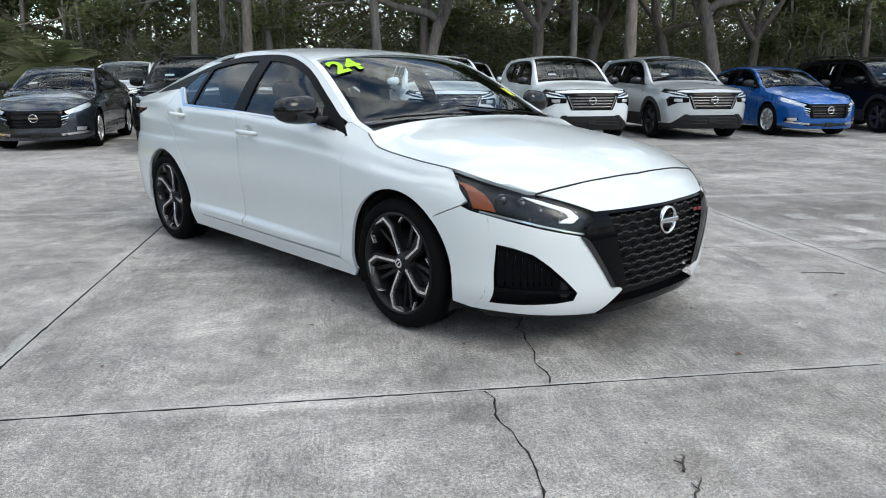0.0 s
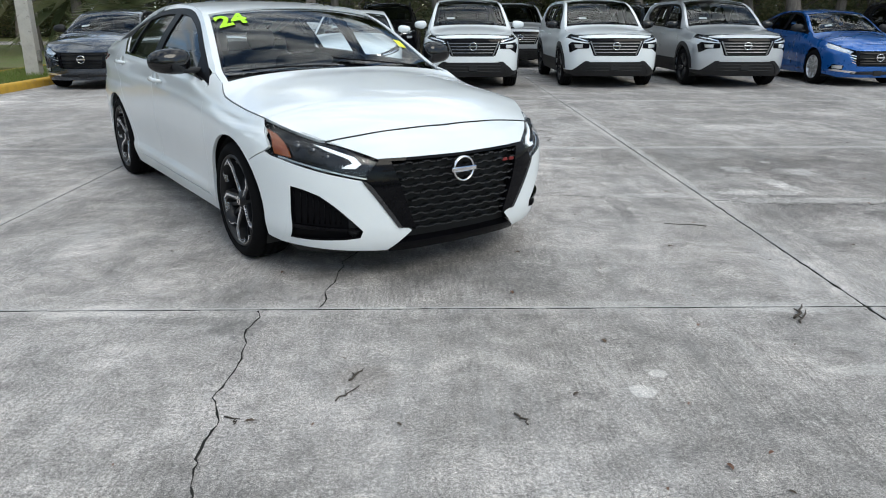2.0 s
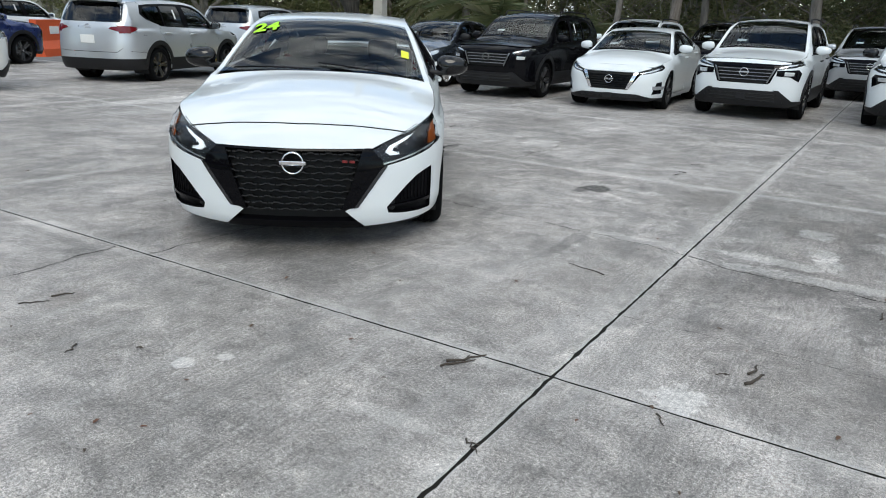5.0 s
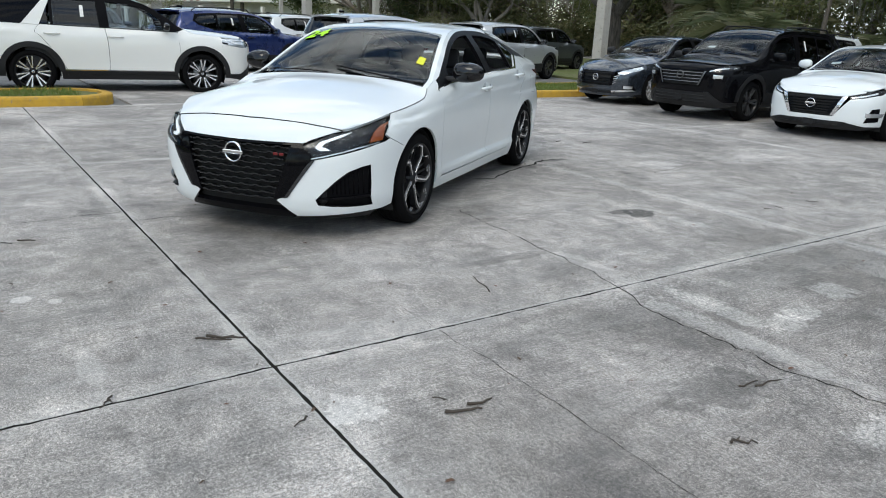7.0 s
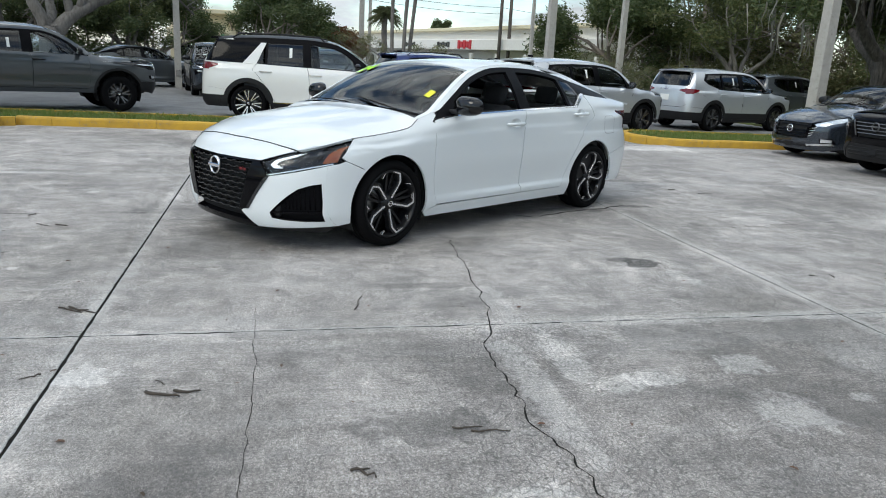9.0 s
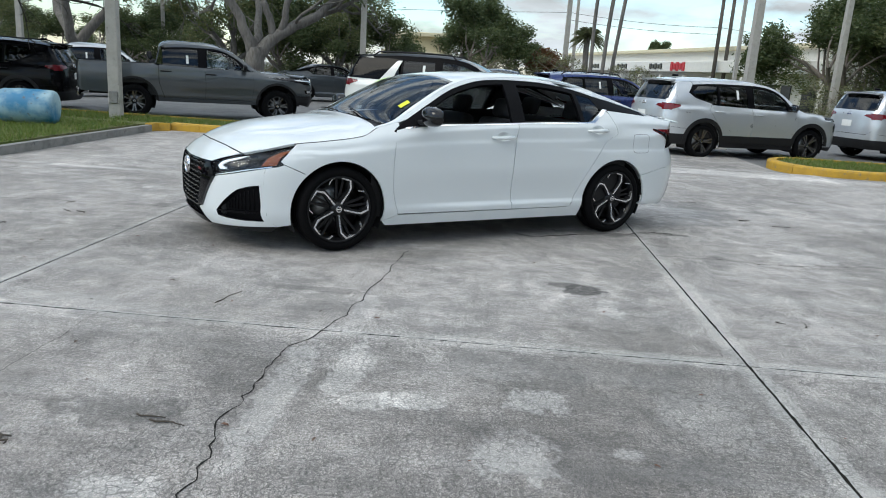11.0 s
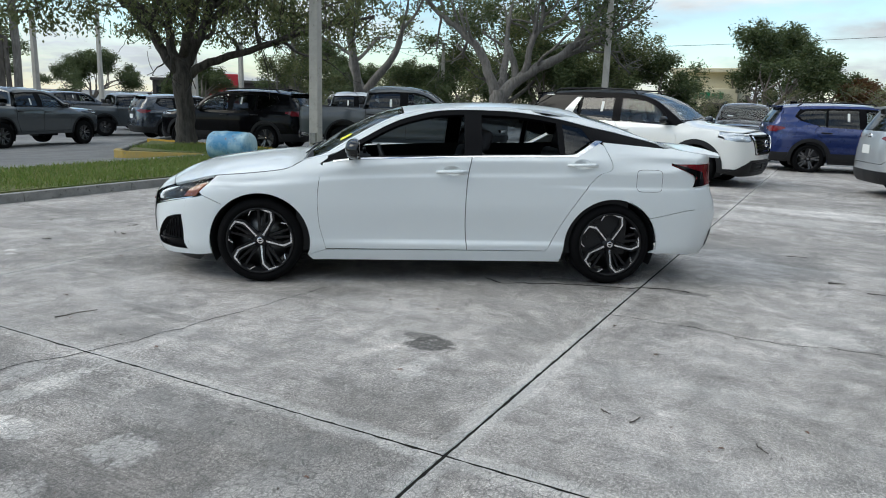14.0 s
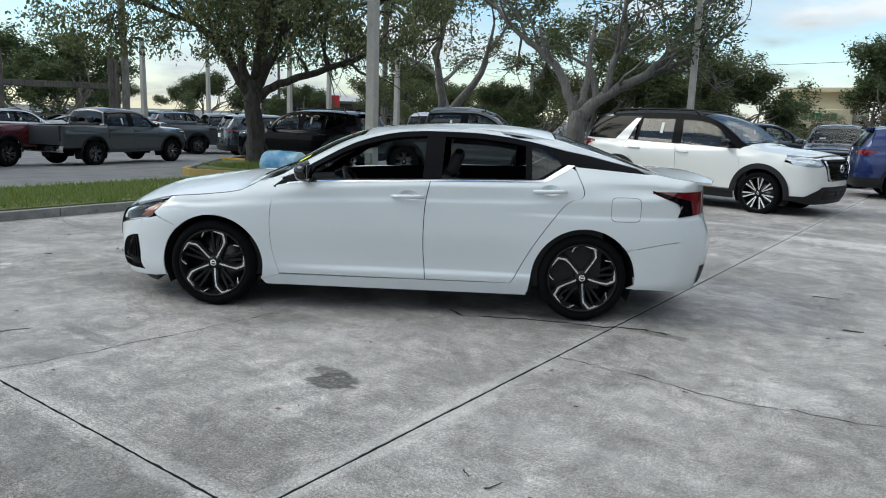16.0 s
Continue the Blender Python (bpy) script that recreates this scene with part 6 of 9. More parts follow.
def concrete_mat():
    m = Nodes("concrete")
    geo = m.n.new("ShaderNodeNewGeometry")
    pos = geo.outputs["Position"]
    sep = m.n.new("ShaderNodeSeparateXYZ")
    m.l.new(pos, sep.inputs[0])
    X, Y = sep.outputs[0], sep.outputs[1]

    def ramp01(v, lo, hi):
        return m.ramp(v, (lo, 0.0), (hi, 1.0))

    def vec(op, a, b):
        q = m.n.new("ShaderNodeVectorMath")
        q.operation = op
        for sock, w in zip(q.inputs, (a, b)):
            if hasattr(w, "is_output"):
                m.l.new(w, sock)
            else:
                sock.default_value = w
        return q.outputs["Value" if op == "LENGTH" else 0]

    big = m.noise(0.55, 6, 0.6, pos, distort=0.6)
    mid = m.noise(2.6, 7, 0.65, pos, distort=0.8)
    blot = m.noise(9.0, 7, 0.72, pos, distort=0.5)
    fine = m.noise(74, 8, 0.82, pos)
    grit = m.noise(240, 4, 0.8, pos)
    broom = m.noise(1.0, 4, 0.6, pos, (78.0, 5.0, 1.0))
    col = m.ramp(big, (0.34, (0.242, 0.224, 0.207)), (0.50, (0.339, 0.315, 0.295)), (0.66, (0.435, 0.406, 0.382)))
    col = m.mix(0.65, col, m.ramp(mid, (0.30, 0.24), (0.5, 0.5), (0.70, 0.74)), "OVERLAY")
    col = m.mix(0.6, col, m.ramp(blot, (0.32, 0.28), (0.5, 0.5), (0.68, 0.70)), "OVERLAY")
    col = m.mix(0.9, col, m.ramp(fine, (0.36, 0.12), (0.5, 0.5), (0.64, 0.88)), "OVERLAY")
    col = m.mix(1.0, col, m.ramp(grit, (0.38, 0.06), (0.5, 0.5), (0.62, 0.92)), "OVERLAY")
    # broom marks across the southern slabs
    comb = m.math("MULTIPLY", ramp01(m.noise(0.8, 4, 0.6, pos), 0.36, 0.58), m.ramp(Y, (0.0, 1.0), (1.0, 0.45)))
    col = m.mix(m.math("MULTIPLY", comb, 0.75), col, m.ramp(broom, (0.36, 0.16), (0.5, 0.52), (0.66, 0.80)), "OVERLAY")
    pebble = m.noise(95, 2, 0.5, pos)
    col = m.mix(m.ramp(m.noise(1.1, 5, 0.6, pos), (0.35, 0.08), (0.6, 0.3)), col, m.ramp(pebble, (0.36, 0.16), (0.48, 0.5), (0.66, 0.78)), "OVERLAY")
    drift = ramp01(m.noise(0.75, 6, 0.66, pos, (1.0, 1.9, 1.0), distort=0.9), 0.50, 0.62)
    col = m.mix(m.math("MULTIPLY", drift, 0.3), col, m.mix(1.0, col, (1.42, 1.42, 1.40), "MULTIPLY"))
    pit = m.ramp(m.noise(80, 5, 0.72, pos), (0.33, 1.0), (0.41, 0.0))
    col = m.mix(m.math("MULTIPLY", pit, 0.8), col, (0.085, 0.082, 0.075))
    fleck = ramp01(m.noise(150, 4, 0.7, pos, (1.0, 1.0, 1.3)), 0.60, 0.70)
    col = m.mix(m.math("MULTIPLY", fleck, 0.45), col, (0.58, 0.57, 0.55))
    # per-slab tone
    info = m.n.new("ShaderNodeObjectInfo")
    col = m.mix(0.35, col, m.ramp(info.outputs["Random"], (0, 0.42), (1, 0.56)), "OVERLAY")
    # black algae where the surface is worn, in drifts
    algae = m.math("MULTIPLY", ramp01(m.noise(0.9, 5, 0.6, pos, distort=1.2), 0.48, 0.62), ramp01(m.noise(46, 8, 0.85, pos), 0.44, 0.58))
    col = m.mix(m.math("MULTIPLY", algae, 0.6), col, (0.088, 0.086, 0.082))
    # streaks along the drive
    streak = ramp01(m.noise(1.2, 6, 0.68, pos, (3.0, 0.35, 1.0)), 0.52, 0.66)
    col = m.mix(m.math("MULTIPLY", streak, 0.2), col, (0.47, 0.46, 0.445))
    soot = ramp01(m.noise(1.0, 6, 0.7, pos, (2.2, 0.5, 1.0), distort=0.8), 0.55, 0.68)
    col = m.mix(m.math("MULTIPLY", soot, 0.45), col, (0.17, 0.165, 0.157))
    # small pale scabs
    scab = ramp01(m.noise(6.5, 5, 0.6, pos, (1.0, 1.6, 1.0), distort=0.6), 0.655, 0.69)
    col = m.mix(m.math("MULTIPLY", scab, 0.55), col, m.mix(1.0, col, (1.55, 1.55, 1.54), "MULTIPLY"))
    # pale lime bloom along the joints

    def near_joint(axis, start, pitch):
        t = m.math("MODULO", m.math("ADD", m.math("DIVIDE", m.math("SUBTRACT", sep.outputs[axis], start), pitch), 20.5), 1.0)
        return m.math("MULTIPLY", m.math("ABSOLUTE", m.math("SUBTRACT", t, 0.5)), pitch)
    jd = m.math("MINIMUM", near_joint(0, 3.68, 5.0), near_joint(1, 2.735, 4.405))
    edge = m.math("ADD", jd, m.math("MULTIPLY", m.noise(4.5, 6, 0.65, pos), 0.20))
    corner = vec("LENGTH", vec("SUBTRACT", pos, (3.9, 7.5, 0)), (0, 0, 0))
    where = m.math("MAXIMUM", ramp01(m.noise(0.7, 5, 0.62, pos), 0.50, 0.58), m.ramp(m.math("DIVIDE", corner, 6.0), (0.15, 0.85), (0.6, 0.30)))
    band = m.math("MULTIPLY", m.ramp(edge, (0.160, 1.0), (0.190, 0.0)), where)
    col = m.mix(m.math("MULTIPLY", band, 0.82), col, m.mix(0.35, m.mix(1.0, col, (1.5, 1.49, 1.47), "MULTIPLY"), (0.52, 0.515, 0.50)))
    lip = m.math("MULTIPLY", m.ramp(jd, (0.012, 1.0), (0.022, 0.0)), 0.4)
    col = m.mix(lip, col, (0.55, 0.545, 0.53))
    # uneven darker tone over the slab past x 3.7, fading at its edges
    darkening = m.math("MULTIPLY", m.math("MULTIPLY", m.ramp(m.math("DIVIDE", X, 8.0), (0.463, 0.0), (0.60, 1.0)), m.ramp(m.math("DIVIDE", Y, 8.0), (0.342, 0.0), (0.40, 1.0), (0.80, 1.0), (0.895, 0.0))), m.ramp(m.noise(0.9, 6, 0.65, pos), (0.30, 0.35), (0.62, 1.0)))
    col = m.mix(m.math("MULTIPLY", darkening, 0.75), col, m.mix(1.0, col, (0.70, 0.685, 0.68), "MULTIPLY"))
    # stains and pale patches with a place of their own: x, y, radius x, radius y, colour, weight
    ragn = m.math("SUBTRACT", m.noise(7.5, 10, 0.70, pos, distort=0.7), 0.5)
    wear = m.math("ADD", 0.6, m.math("MULTIPLY", ramp01(m.noise(34, 7, 0.8, pos), 0.38, 0.56), 0.4))
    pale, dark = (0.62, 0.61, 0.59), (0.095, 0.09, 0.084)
    for x, y, rx, ry, c, w in (
            (4.35, 5.97, 0.15, 0.17, pale, 0.75), (4.46, 5.42, 0.10, 0.16, pale, 0.75), (4.86, 5.88, 0.20, 0.19, pale, 0.65), (4.76, 6.32, 0.06, 0.07, pale, 0.6), (5.34, 4.52, 0.13, 0.20, pale, 0.75),
            (4.18, 5.08, 0.40, 0.10, pale, 0.65), (4.50, 5.22, 0.10, 0.20, pale, 0.6), (4.45, 4.82, 0.85, 0.10, pale, 0.55), (3.30, 4.98, 0.45, 0.10, pale, 0.35), (4.35, 6.75, 0.30, 0.25, (0.44, 0.435, 0.425), 0.5),
            (4.16, 2.86, 0.13, 0.12, (0.60, 0.60, 0.585), 0.9), (2.37, 1.92, 0.055, 0.05, (0.62, 0.62, 0.605), 0.9), (2.46, 2.06, 0.035, 0.03, pale, 0.8), (-0.20, 1.96, 0.06, 0.06, pale, 0.7), (3.34, 2.08, 0.30, 0.05, pale, 0.4),
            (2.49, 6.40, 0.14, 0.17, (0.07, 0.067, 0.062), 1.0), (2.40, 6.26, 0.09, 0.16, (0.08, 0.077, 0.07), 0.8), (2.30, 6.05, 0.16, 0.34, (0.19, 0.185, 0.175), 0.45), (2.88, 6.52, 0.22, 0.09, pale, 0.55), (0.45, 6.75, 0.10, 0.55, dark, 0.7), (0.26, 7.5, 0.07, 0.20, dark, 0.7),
            (4.77, 4.22, 0.16, 0.30, (0.13, 0.127, 0.12), 0.7), (6.1, 5.1, 0.5, 0.35, (0.14, 0.137, 0.13), 0.5), (1.32, 2.04, 0.13, 0.14, (0.24, 0.20, 0.165), 0.5), (0.72, 2.50, 0.13, 0.10, (0.13, 0.128, 0.12), 0.6), (2.95, 4.65, 0.07, 0.45, (0.16, 0.157, 0.15), 0.6),
            (0.95, 8.45, 0.25, 0.35, pale, 0.6), (5.2, 8.6, 0.4, 0.3, pale, 0.4), (3.4, 9.2, 0.18, 0.4, (0.20, 0.20, 0.19), 0.5), (-5.6, 9.6, 0.45, 3.6, pale, 0.75), (-4.6, 7.6, 0.5, 1.6, pale, 0.4), (0.55, 2.60, 0.5, 0.05, (0.19, 0.19, 0.18), 0.5)):
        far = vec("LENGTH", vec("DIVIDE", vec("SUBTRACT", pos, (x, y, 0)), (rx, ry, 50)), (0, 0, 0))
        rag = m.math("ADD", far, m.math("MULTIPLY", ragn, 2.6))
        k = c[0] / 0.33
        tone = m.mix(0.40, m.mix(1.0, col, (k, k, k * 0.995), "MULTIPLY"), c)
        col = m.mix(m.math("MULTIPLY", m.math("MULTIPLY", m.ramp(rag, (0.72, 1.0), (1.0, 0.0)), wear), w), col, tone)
    # fine map cracking in the slab that the walk circles
    wob = m.n.new("ShaderNodeTexNoise")
    wob.inputs["Scale"].default_value, wob.inputs["Detail"].default_value = 30.0, 3.0
    m.l.new(pos, wob.inputs["Vector"])
    bent = vec("ADD", pos, vec("MULTIPLY", wob.outputs["Color"], (0.035, 0.035, 0.0)))
    net = m.ramp(m.voronoi(27, "DISTANCE_TO_EDGE", bent), (0.02, 1.0), (0.06, 0.0))
    plot = m.math("MULTIPLY", m.math("MULTIPLY", m.ramp(m.math("DIVIDE", X, 8.0), (0.41, 0.25), (0.47, 1.0)), m.ramp(m.math("DIVIDE", Y, 8.0), (0.42, 0.0), (0.56, 1.0))), ramp01(m.noise(1.4, 5, 0.65, pos), 0.36, 0.52))
    net = m.math("MULTIPLY", net, plot)
    col = m.mix(m.math("MULTIPLY", net, 0.62), col, (0.09, 0.087, 0.08))
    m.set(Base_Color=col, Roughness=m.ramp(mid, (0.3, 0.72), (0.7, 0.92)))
    h = m.mix(0.5, fine, grit)
    h = m.mix(m.math("MULTIPLY", comb, 0.5), h, broom)
    h = m.mix(net, h, (0.0, 0.0, 0.0))
    m.bump(h, 0.6, 0.006)
    return m.mat


def asphalt_mat():
    m = Nodes("asphalt")
    geo = m.n.new("ShaderNodeNewGeometry")
    pos = geo.outputs["Position"]
    big, mid, fine = m.noise(0.12, 5, 0.6, pos), m.noise(1.5, 6, 0.65, pos), m.noise(90, 4, 0.7, pos)
    col = m.ramp(big, (0.3, (0.13, 0.13, 0.132)), (0.7, (0.20, 0.198, 0.192)))
    col = m.mix(0.6, col, m.ramp(mid, (0.3, 0.3), (0.7, 0.7)), "OVERLAY")
    col = m.mix(0.5, col, m.ramp(fine, (0.3, 0.2), (0.7, 0.8)), "OVERLAY")
    m.set(Base_Color=col, Roughness=0.9)
    m.bump(fine, 0.5, 0.008)
    return m.mat


def grass_ground_mat(name, a, b):
    m = Nodes(name)
    geo = m.n.new("ShaderNodeNewGeometry")
    pos = geo.outputs["Position"]
    f, g2 = m.noise(1.1, 6, 0.65, pos), m.noise(30, 5, 0.7, pos)
    col = m.mix(m.ramp(f, (0.35, 0.0), (0.65, 1.0)), a, b)
    col = m.mix(0.7, col, m.ramp(g2, (0.3, 0.2), (0.7, 0.8)), "OVERLAY")
    m.set(Base_Color=col, Roughness=0.95)
    m.bump(g2, 0.8, 0.02)
    return m.mat


M["concrete"], M["asphalt"] = concrete_mat(), asphalt_mat()
M["soil"] = grass_ground_mat("grass_soil", (0.10, 0.145, 0.030), (0.15, 0.135, 0.065))
M["litter"] = grass_ground_mat("leaf_litter", (0.10, 0.075, 0.045), (0.05, 0.05, 0.025))
M["joint"] = simple("joint_dirt", (0.018, 0.017, 0.015), 0.95, spec=0.1)
M["crack"] = simple("crack_dirt", (0.025, 0.024, 0.022), 0.95, spec=0.1)


def kerb_mat(name, a, b, chip):
    m = Nodes(name)
    geo = m.n.new("ShaderNodeNewGeometry")
    pos = geo.outputs["Position"]
    col = m.mix(m.ramp(m.noise(5, 6, 0.7, pos), (0.4, 0.0), (0.7, 1.0)), a, b)
    col = m.mix(m.ramp(m.noise(14, 6, 0.75, pos), (0.58, 0.0), (0.66, 1.0)), col, chip)
    m.set(Base_Color=col, Roughness=0.8)
    m.bump(m.noise(60, 4, 0.6, pos), 0.4, 0.006)
    return m.mat


M["kerb_yellow"] = kerb_mat("yellow_kerb_paint", (0.55, 0.33, 0.035), (0.40, 0.24, 0.04), (0.22, 0.19, 0.14))
M["kerb_faded"] = kerb_mat("faded_kerb_paint", (0.43, 0.30, 0.075), (0.35, 0.27, 0.11), (0.24, 0.21, 0.15))
M["kerb_grey"] = kerb_mat("kerb_concrete", (0.25, 0.245, 0.23), (0.15, 0.148, 0.14), (0.09, 0.09, 0.082))

# asphalt to the horizon, one sheet
g = Geo()
gx = [-900, -300, -120, -80, -60, -45, -30, -20, -10, 0, 10, 20, 40, 80, 300, 900]
gy = [-900, -300, -120, -60, -30, -20, -17, -14, -11, -8, -5, 0, 10, 20, 40, 80, 300, 900]
g.add([(x, y, ground_z(x, y)) for x in gx for y in gy], [(i * len(gy) + j, (i + 1) * len(gy) + j, (i + 1) * len(gy) + j + 1, i * len(gy) + j + 1) for i in range(len(gx) - 1) for j in range(len(gy) - 1)])
tagged(g.make("ground", M["asphalt"]), "worn grey asphalt of the car lot", "ground", kind="structure")


def sheet(name, poly, z, mat, label, category):
    g = Geo()
    n = len(poly)
    g.add([(x, y, z) for x, y in poly] + [(x, y, z - 0.25) for x, y in poly], [tuple(range(n))] + [(i, n + i, n + (i + 1) % n, (i + 1) % n) for i in range(n)], False)
    return tagged(g.make(name, mat), label, category, kind="structure")


sheet("lawn_north", [(-70, 19.0), (-8.4, 19.0), (-8.4, 60), (-70, 60)], 0.04, M["soil"], "mown green lawn beside the lot", "lawn")
sheet("wood_floor", [(-8.3, 24.95), (60, 24.95), (60, 75), (-8.3, 75)], 0.05, M["litter"], "brown leaf litter under the trees", "ground")
sheet("road_strip", [(-70, 34), (-9.5, 34), (-9.5, 38), (-70, 38)], 0.06, M["concrete"], "pale concrete drive across the lawn", "road")

# ---- kerbs and islands ----
def kerb(path, mat, label, closed=False, h=0.15, w=0.16):
    """A kerb along a line: its face on the left of the line, with a rounded edge; in lengths of about 1.5 m."""
    pts = [Vector((x, y, 0)) for x, y in path]
    root = tagged(new("kerb"), label, "kerb", "kerbs round the islands", kind="structure")
    run, total = [], 0.0
    n = len(pts)

    def profile(i):
        a, b = pts[max(i - 1, 0)], pts[min(i + 1, n - 1)]
        d = (b - a).normalized()
        o = Vector((-d.y, d.x, 0))
        p = pts[i]
        return [p + o * 0.0 + Vector((0, 0, -0.06)), p + Vector((0, 0, h - 0.04)), p - o * 0.012 + Vector((0, 0, h - 0.012)), p - o * 0.045 + Vector((0, 0, h)), p - o * w + Vector((0, 0, h)), p - o * w + Vector((0, 0, -0.06))]
    start = 0
    while start < n - 1:
        end, ln = start, 0.0
        while end < n - 1 and ln < 1.5:
            ln += (pts[end + 1] - pts[end]).length
            end += 1
        g = Geo()
        v, f = [], []
        for i in range(start, end + 1):
            q = profile(i)
            jog = Vector((random.uniform(-1, 1) * 0.003, random.uniform(-1, 1) * 0.003, random.uniform(-1, 0) * 0.006))
            d = (pts[min(i + 1, n - 1)] - pts[max(i - 1, 0)]).normalized() * (0.004 if i == start else -0.004 if i == end else 0)
            v += [p + jog + d for p in q]
        for i in range(end - start):
            for k in range(6):
                f.append((6 * i + k, 6 * i + (k + 1) % 6, 6 * i + 6 + (k + 1) % 6, 6 * i + 6 + k))
        f += [tuple(range(6)), tuple(range(len(v) - 6, len(v)))[::-1]]
        g.add(v, f, False)
        g.make("kerb_stone", mat, root)
        start = end
    return root


def dense(pts, step=0.5):
    out = []
    for a, b in zip(pts[:-1], pts[1:]):
        n = max(1, int(math.dist(a, b) / step))
        out += [(a[0] + (b[0] - a[0]) * k / n, a[1] + (b[1] - a[1]) * k / n) for k in range(n)]
    return out + [pts[-1]]


round_a = [(-7.1 + 0.8 * math.cos(a), 3.35 + 0.8 * math.sin(a)) for a in np.linspace(0, math.pi, 12)]
edge_a = dense([(-6.3, -0.55), (-6.3, 3.35)]) + round_a[1:] + dense([(-7.9, 3.35), (-7.9, -8.5)])[1:]
kerb(edge_a[::-1], M["kerb_yellow"], "yellow-painted concrete kerb with worn patches")
edge_s = dense([(12.0, -0.9), (-5.95, -0.9)], 1.5)
kerb(edge_s, M["kerb_grey"], "low grey weathered concrete kerb", h=0.12)
kerb(bend([(-5.95, -0.9), (-6.2, -0.8), (-6.3, -0.55)], 3), M["kerb_yellow"], "yellow-painted concrete kerb at the corner")
kerb(dense([(-5.55, -3.75), (12.0, -3.75)], 1.5), M["kerb_grey"], "low grey weathered concrete kerb", h=0.12)
kerb(bend([(-5.3, -6.35), (-4.98, -6.0), (-5.02, -5.55), (-5.65, -4.2), (-5.55, -3.75)], 3), M["kerb_faded"], "faded yellow-painted concrete kerb", h=0.11)
kerb(dense([(-9.6, -9.6), (-7.6, -8.4), (-5.32, -6.37)], 0.8), M["kerb_grey"], "low grey weathered concrete kerb behind the tree", h=0.11)
sheet("grass_bed_south", [(12, -1.05), (12, -3.6), (-5.6, -3.6), (-5.8, -4.2), (-5.17, -5.6), (-5.13, -5.95), (-5.45, -6.3), (-7.7, -8.25), (-7.75, 3.35)] + [(-7.1 + 0.65 * math.cos(a), 3.35 + 0.65 * math.sin(a)) for a in np.linspace(math.pi, 0, 9)][1:] + [(-6.45, -0.55), (-6.0, -1.05)], 0.11, M["soil"], "grass strip of the kerbed island", "grass bed")
round_b = [(-7.2 + 1.1 * math.cos(a), 12.2 + 1.1 * math.sin(a)) for a in np.linspace(math.pi, 2 * math.pi, 14)]
kerb((dense([(-8.3, 19.0), (-8.3, 12.2)]) + round_b[1:] + dense([(-6.1, 12.2), (-6.1, 19.0)])[1:])[::-1], M["kerb_yellow"], "yellow-painted concrete kerb round the grass island")
sheet("grass_bed_north", [(-6.25, 19.0), (-8.15, 19.0), (-8.15, 12.2)] + [(-7.2 + 0.95 * math.cos(a), 12.2 + 0.95 * math.sin(a)) for a in np.linspace(math.pi, 2 * math.pi, 10)][1:], 0.11, M["soil"], "grass bed of the kerbed island", "grass bed")


def grass(name, spots, n, h, label, seed):
    """Blades of grass inside boxes (x0, y0, x1, y1)."""
    rng = np.random.default_rng(seed)
    area = arr([(c - a) * (d - b) for a, b, c, d, z in spots])
    pick = rng.choice(len(spots), n, p=area / area.sum())
    sp = arr(spots)[pick]
    x, y, z = sp[:, 0] + rng.random(n) * (sp[:, 2] - sp[:, 0]), sp[:, 1] + rng.random(n) * (sp[:, 3] - sp[:, 1]), sp[:, 4]
    a, hh, ww = rng.random(n) * 6.283, h * (0.4 + rng.random(n) * 0.9), 0.006 + 0.006 * rng.random(n)
    lean = rng.normal(0, 0.5, (n, 2)) * hh[:, None]
    dx, dy = np.cos(a) * ww, np.sin(a) * ww
    v = np.stack([np.stack([x - dx, y - dy, z], 1), np.stack([x + dx, y + dy, z], 1), np.stack([x + lean[:, 0], y + lean[:, 1], z + hh], 1)], 1).reshape(-1, 3)
    me = bpy.data.meshes.new(name)
    me.from_pydata(v.tolist(), [], np.arange(3 * n).reshape(-1, 3).tolist())
    me.materials.append(M["blade"])
    return tagged(new(name, me), label, "grass", kind="stuff")


def leaf_mat(name, a, b, c, trans=0.3):
    m = Nodes(name)
    geo = m.n.new("ShaderNodeNewGeometry")
    col = m.ramp(geo.outputs["Random Per Island"], (0.0, a), (0.55, b), (1.0, c))
    m.set(Base_Color=col, Roughness=0.55)
    tl = m.n.new("ShaderNodeBsdfTranslucent")
    m.l.new(col, tl.inputs["Color"])
    mx = m.n.new("ShaderNodeMixShader")
    mx.inputs[0].default_value = trans
    m.l.new(m.bsdf.outputs[0], mx.inputs[1])
    m.l.new(tl.outputs[0], mx.inputs[2])
    m.l.new(mx.outputs[0], m.out.inputs["Surface"])
    return m.mat


def bark_mat(name, a, b):
    m = Nodes(name)
    f = m.noise(3.0, 6, 0.7, None, (4.0, 4.0, 0.8))
    f2 = m.noise(1.2, 4)
    col = m.mix(m.ramp(f, (0.35, 0.0), (0.65, 1.0)), a, b)
    col = m.mix(0.5, col, m.ramp(f2, (0.3, 0.3), (0.7, 0.7)), "OVERLAY")
    m.set(Base_Color=col, Roughness=0.9)
    m.bump(f, 0.9, 0.03)
    return m.mat


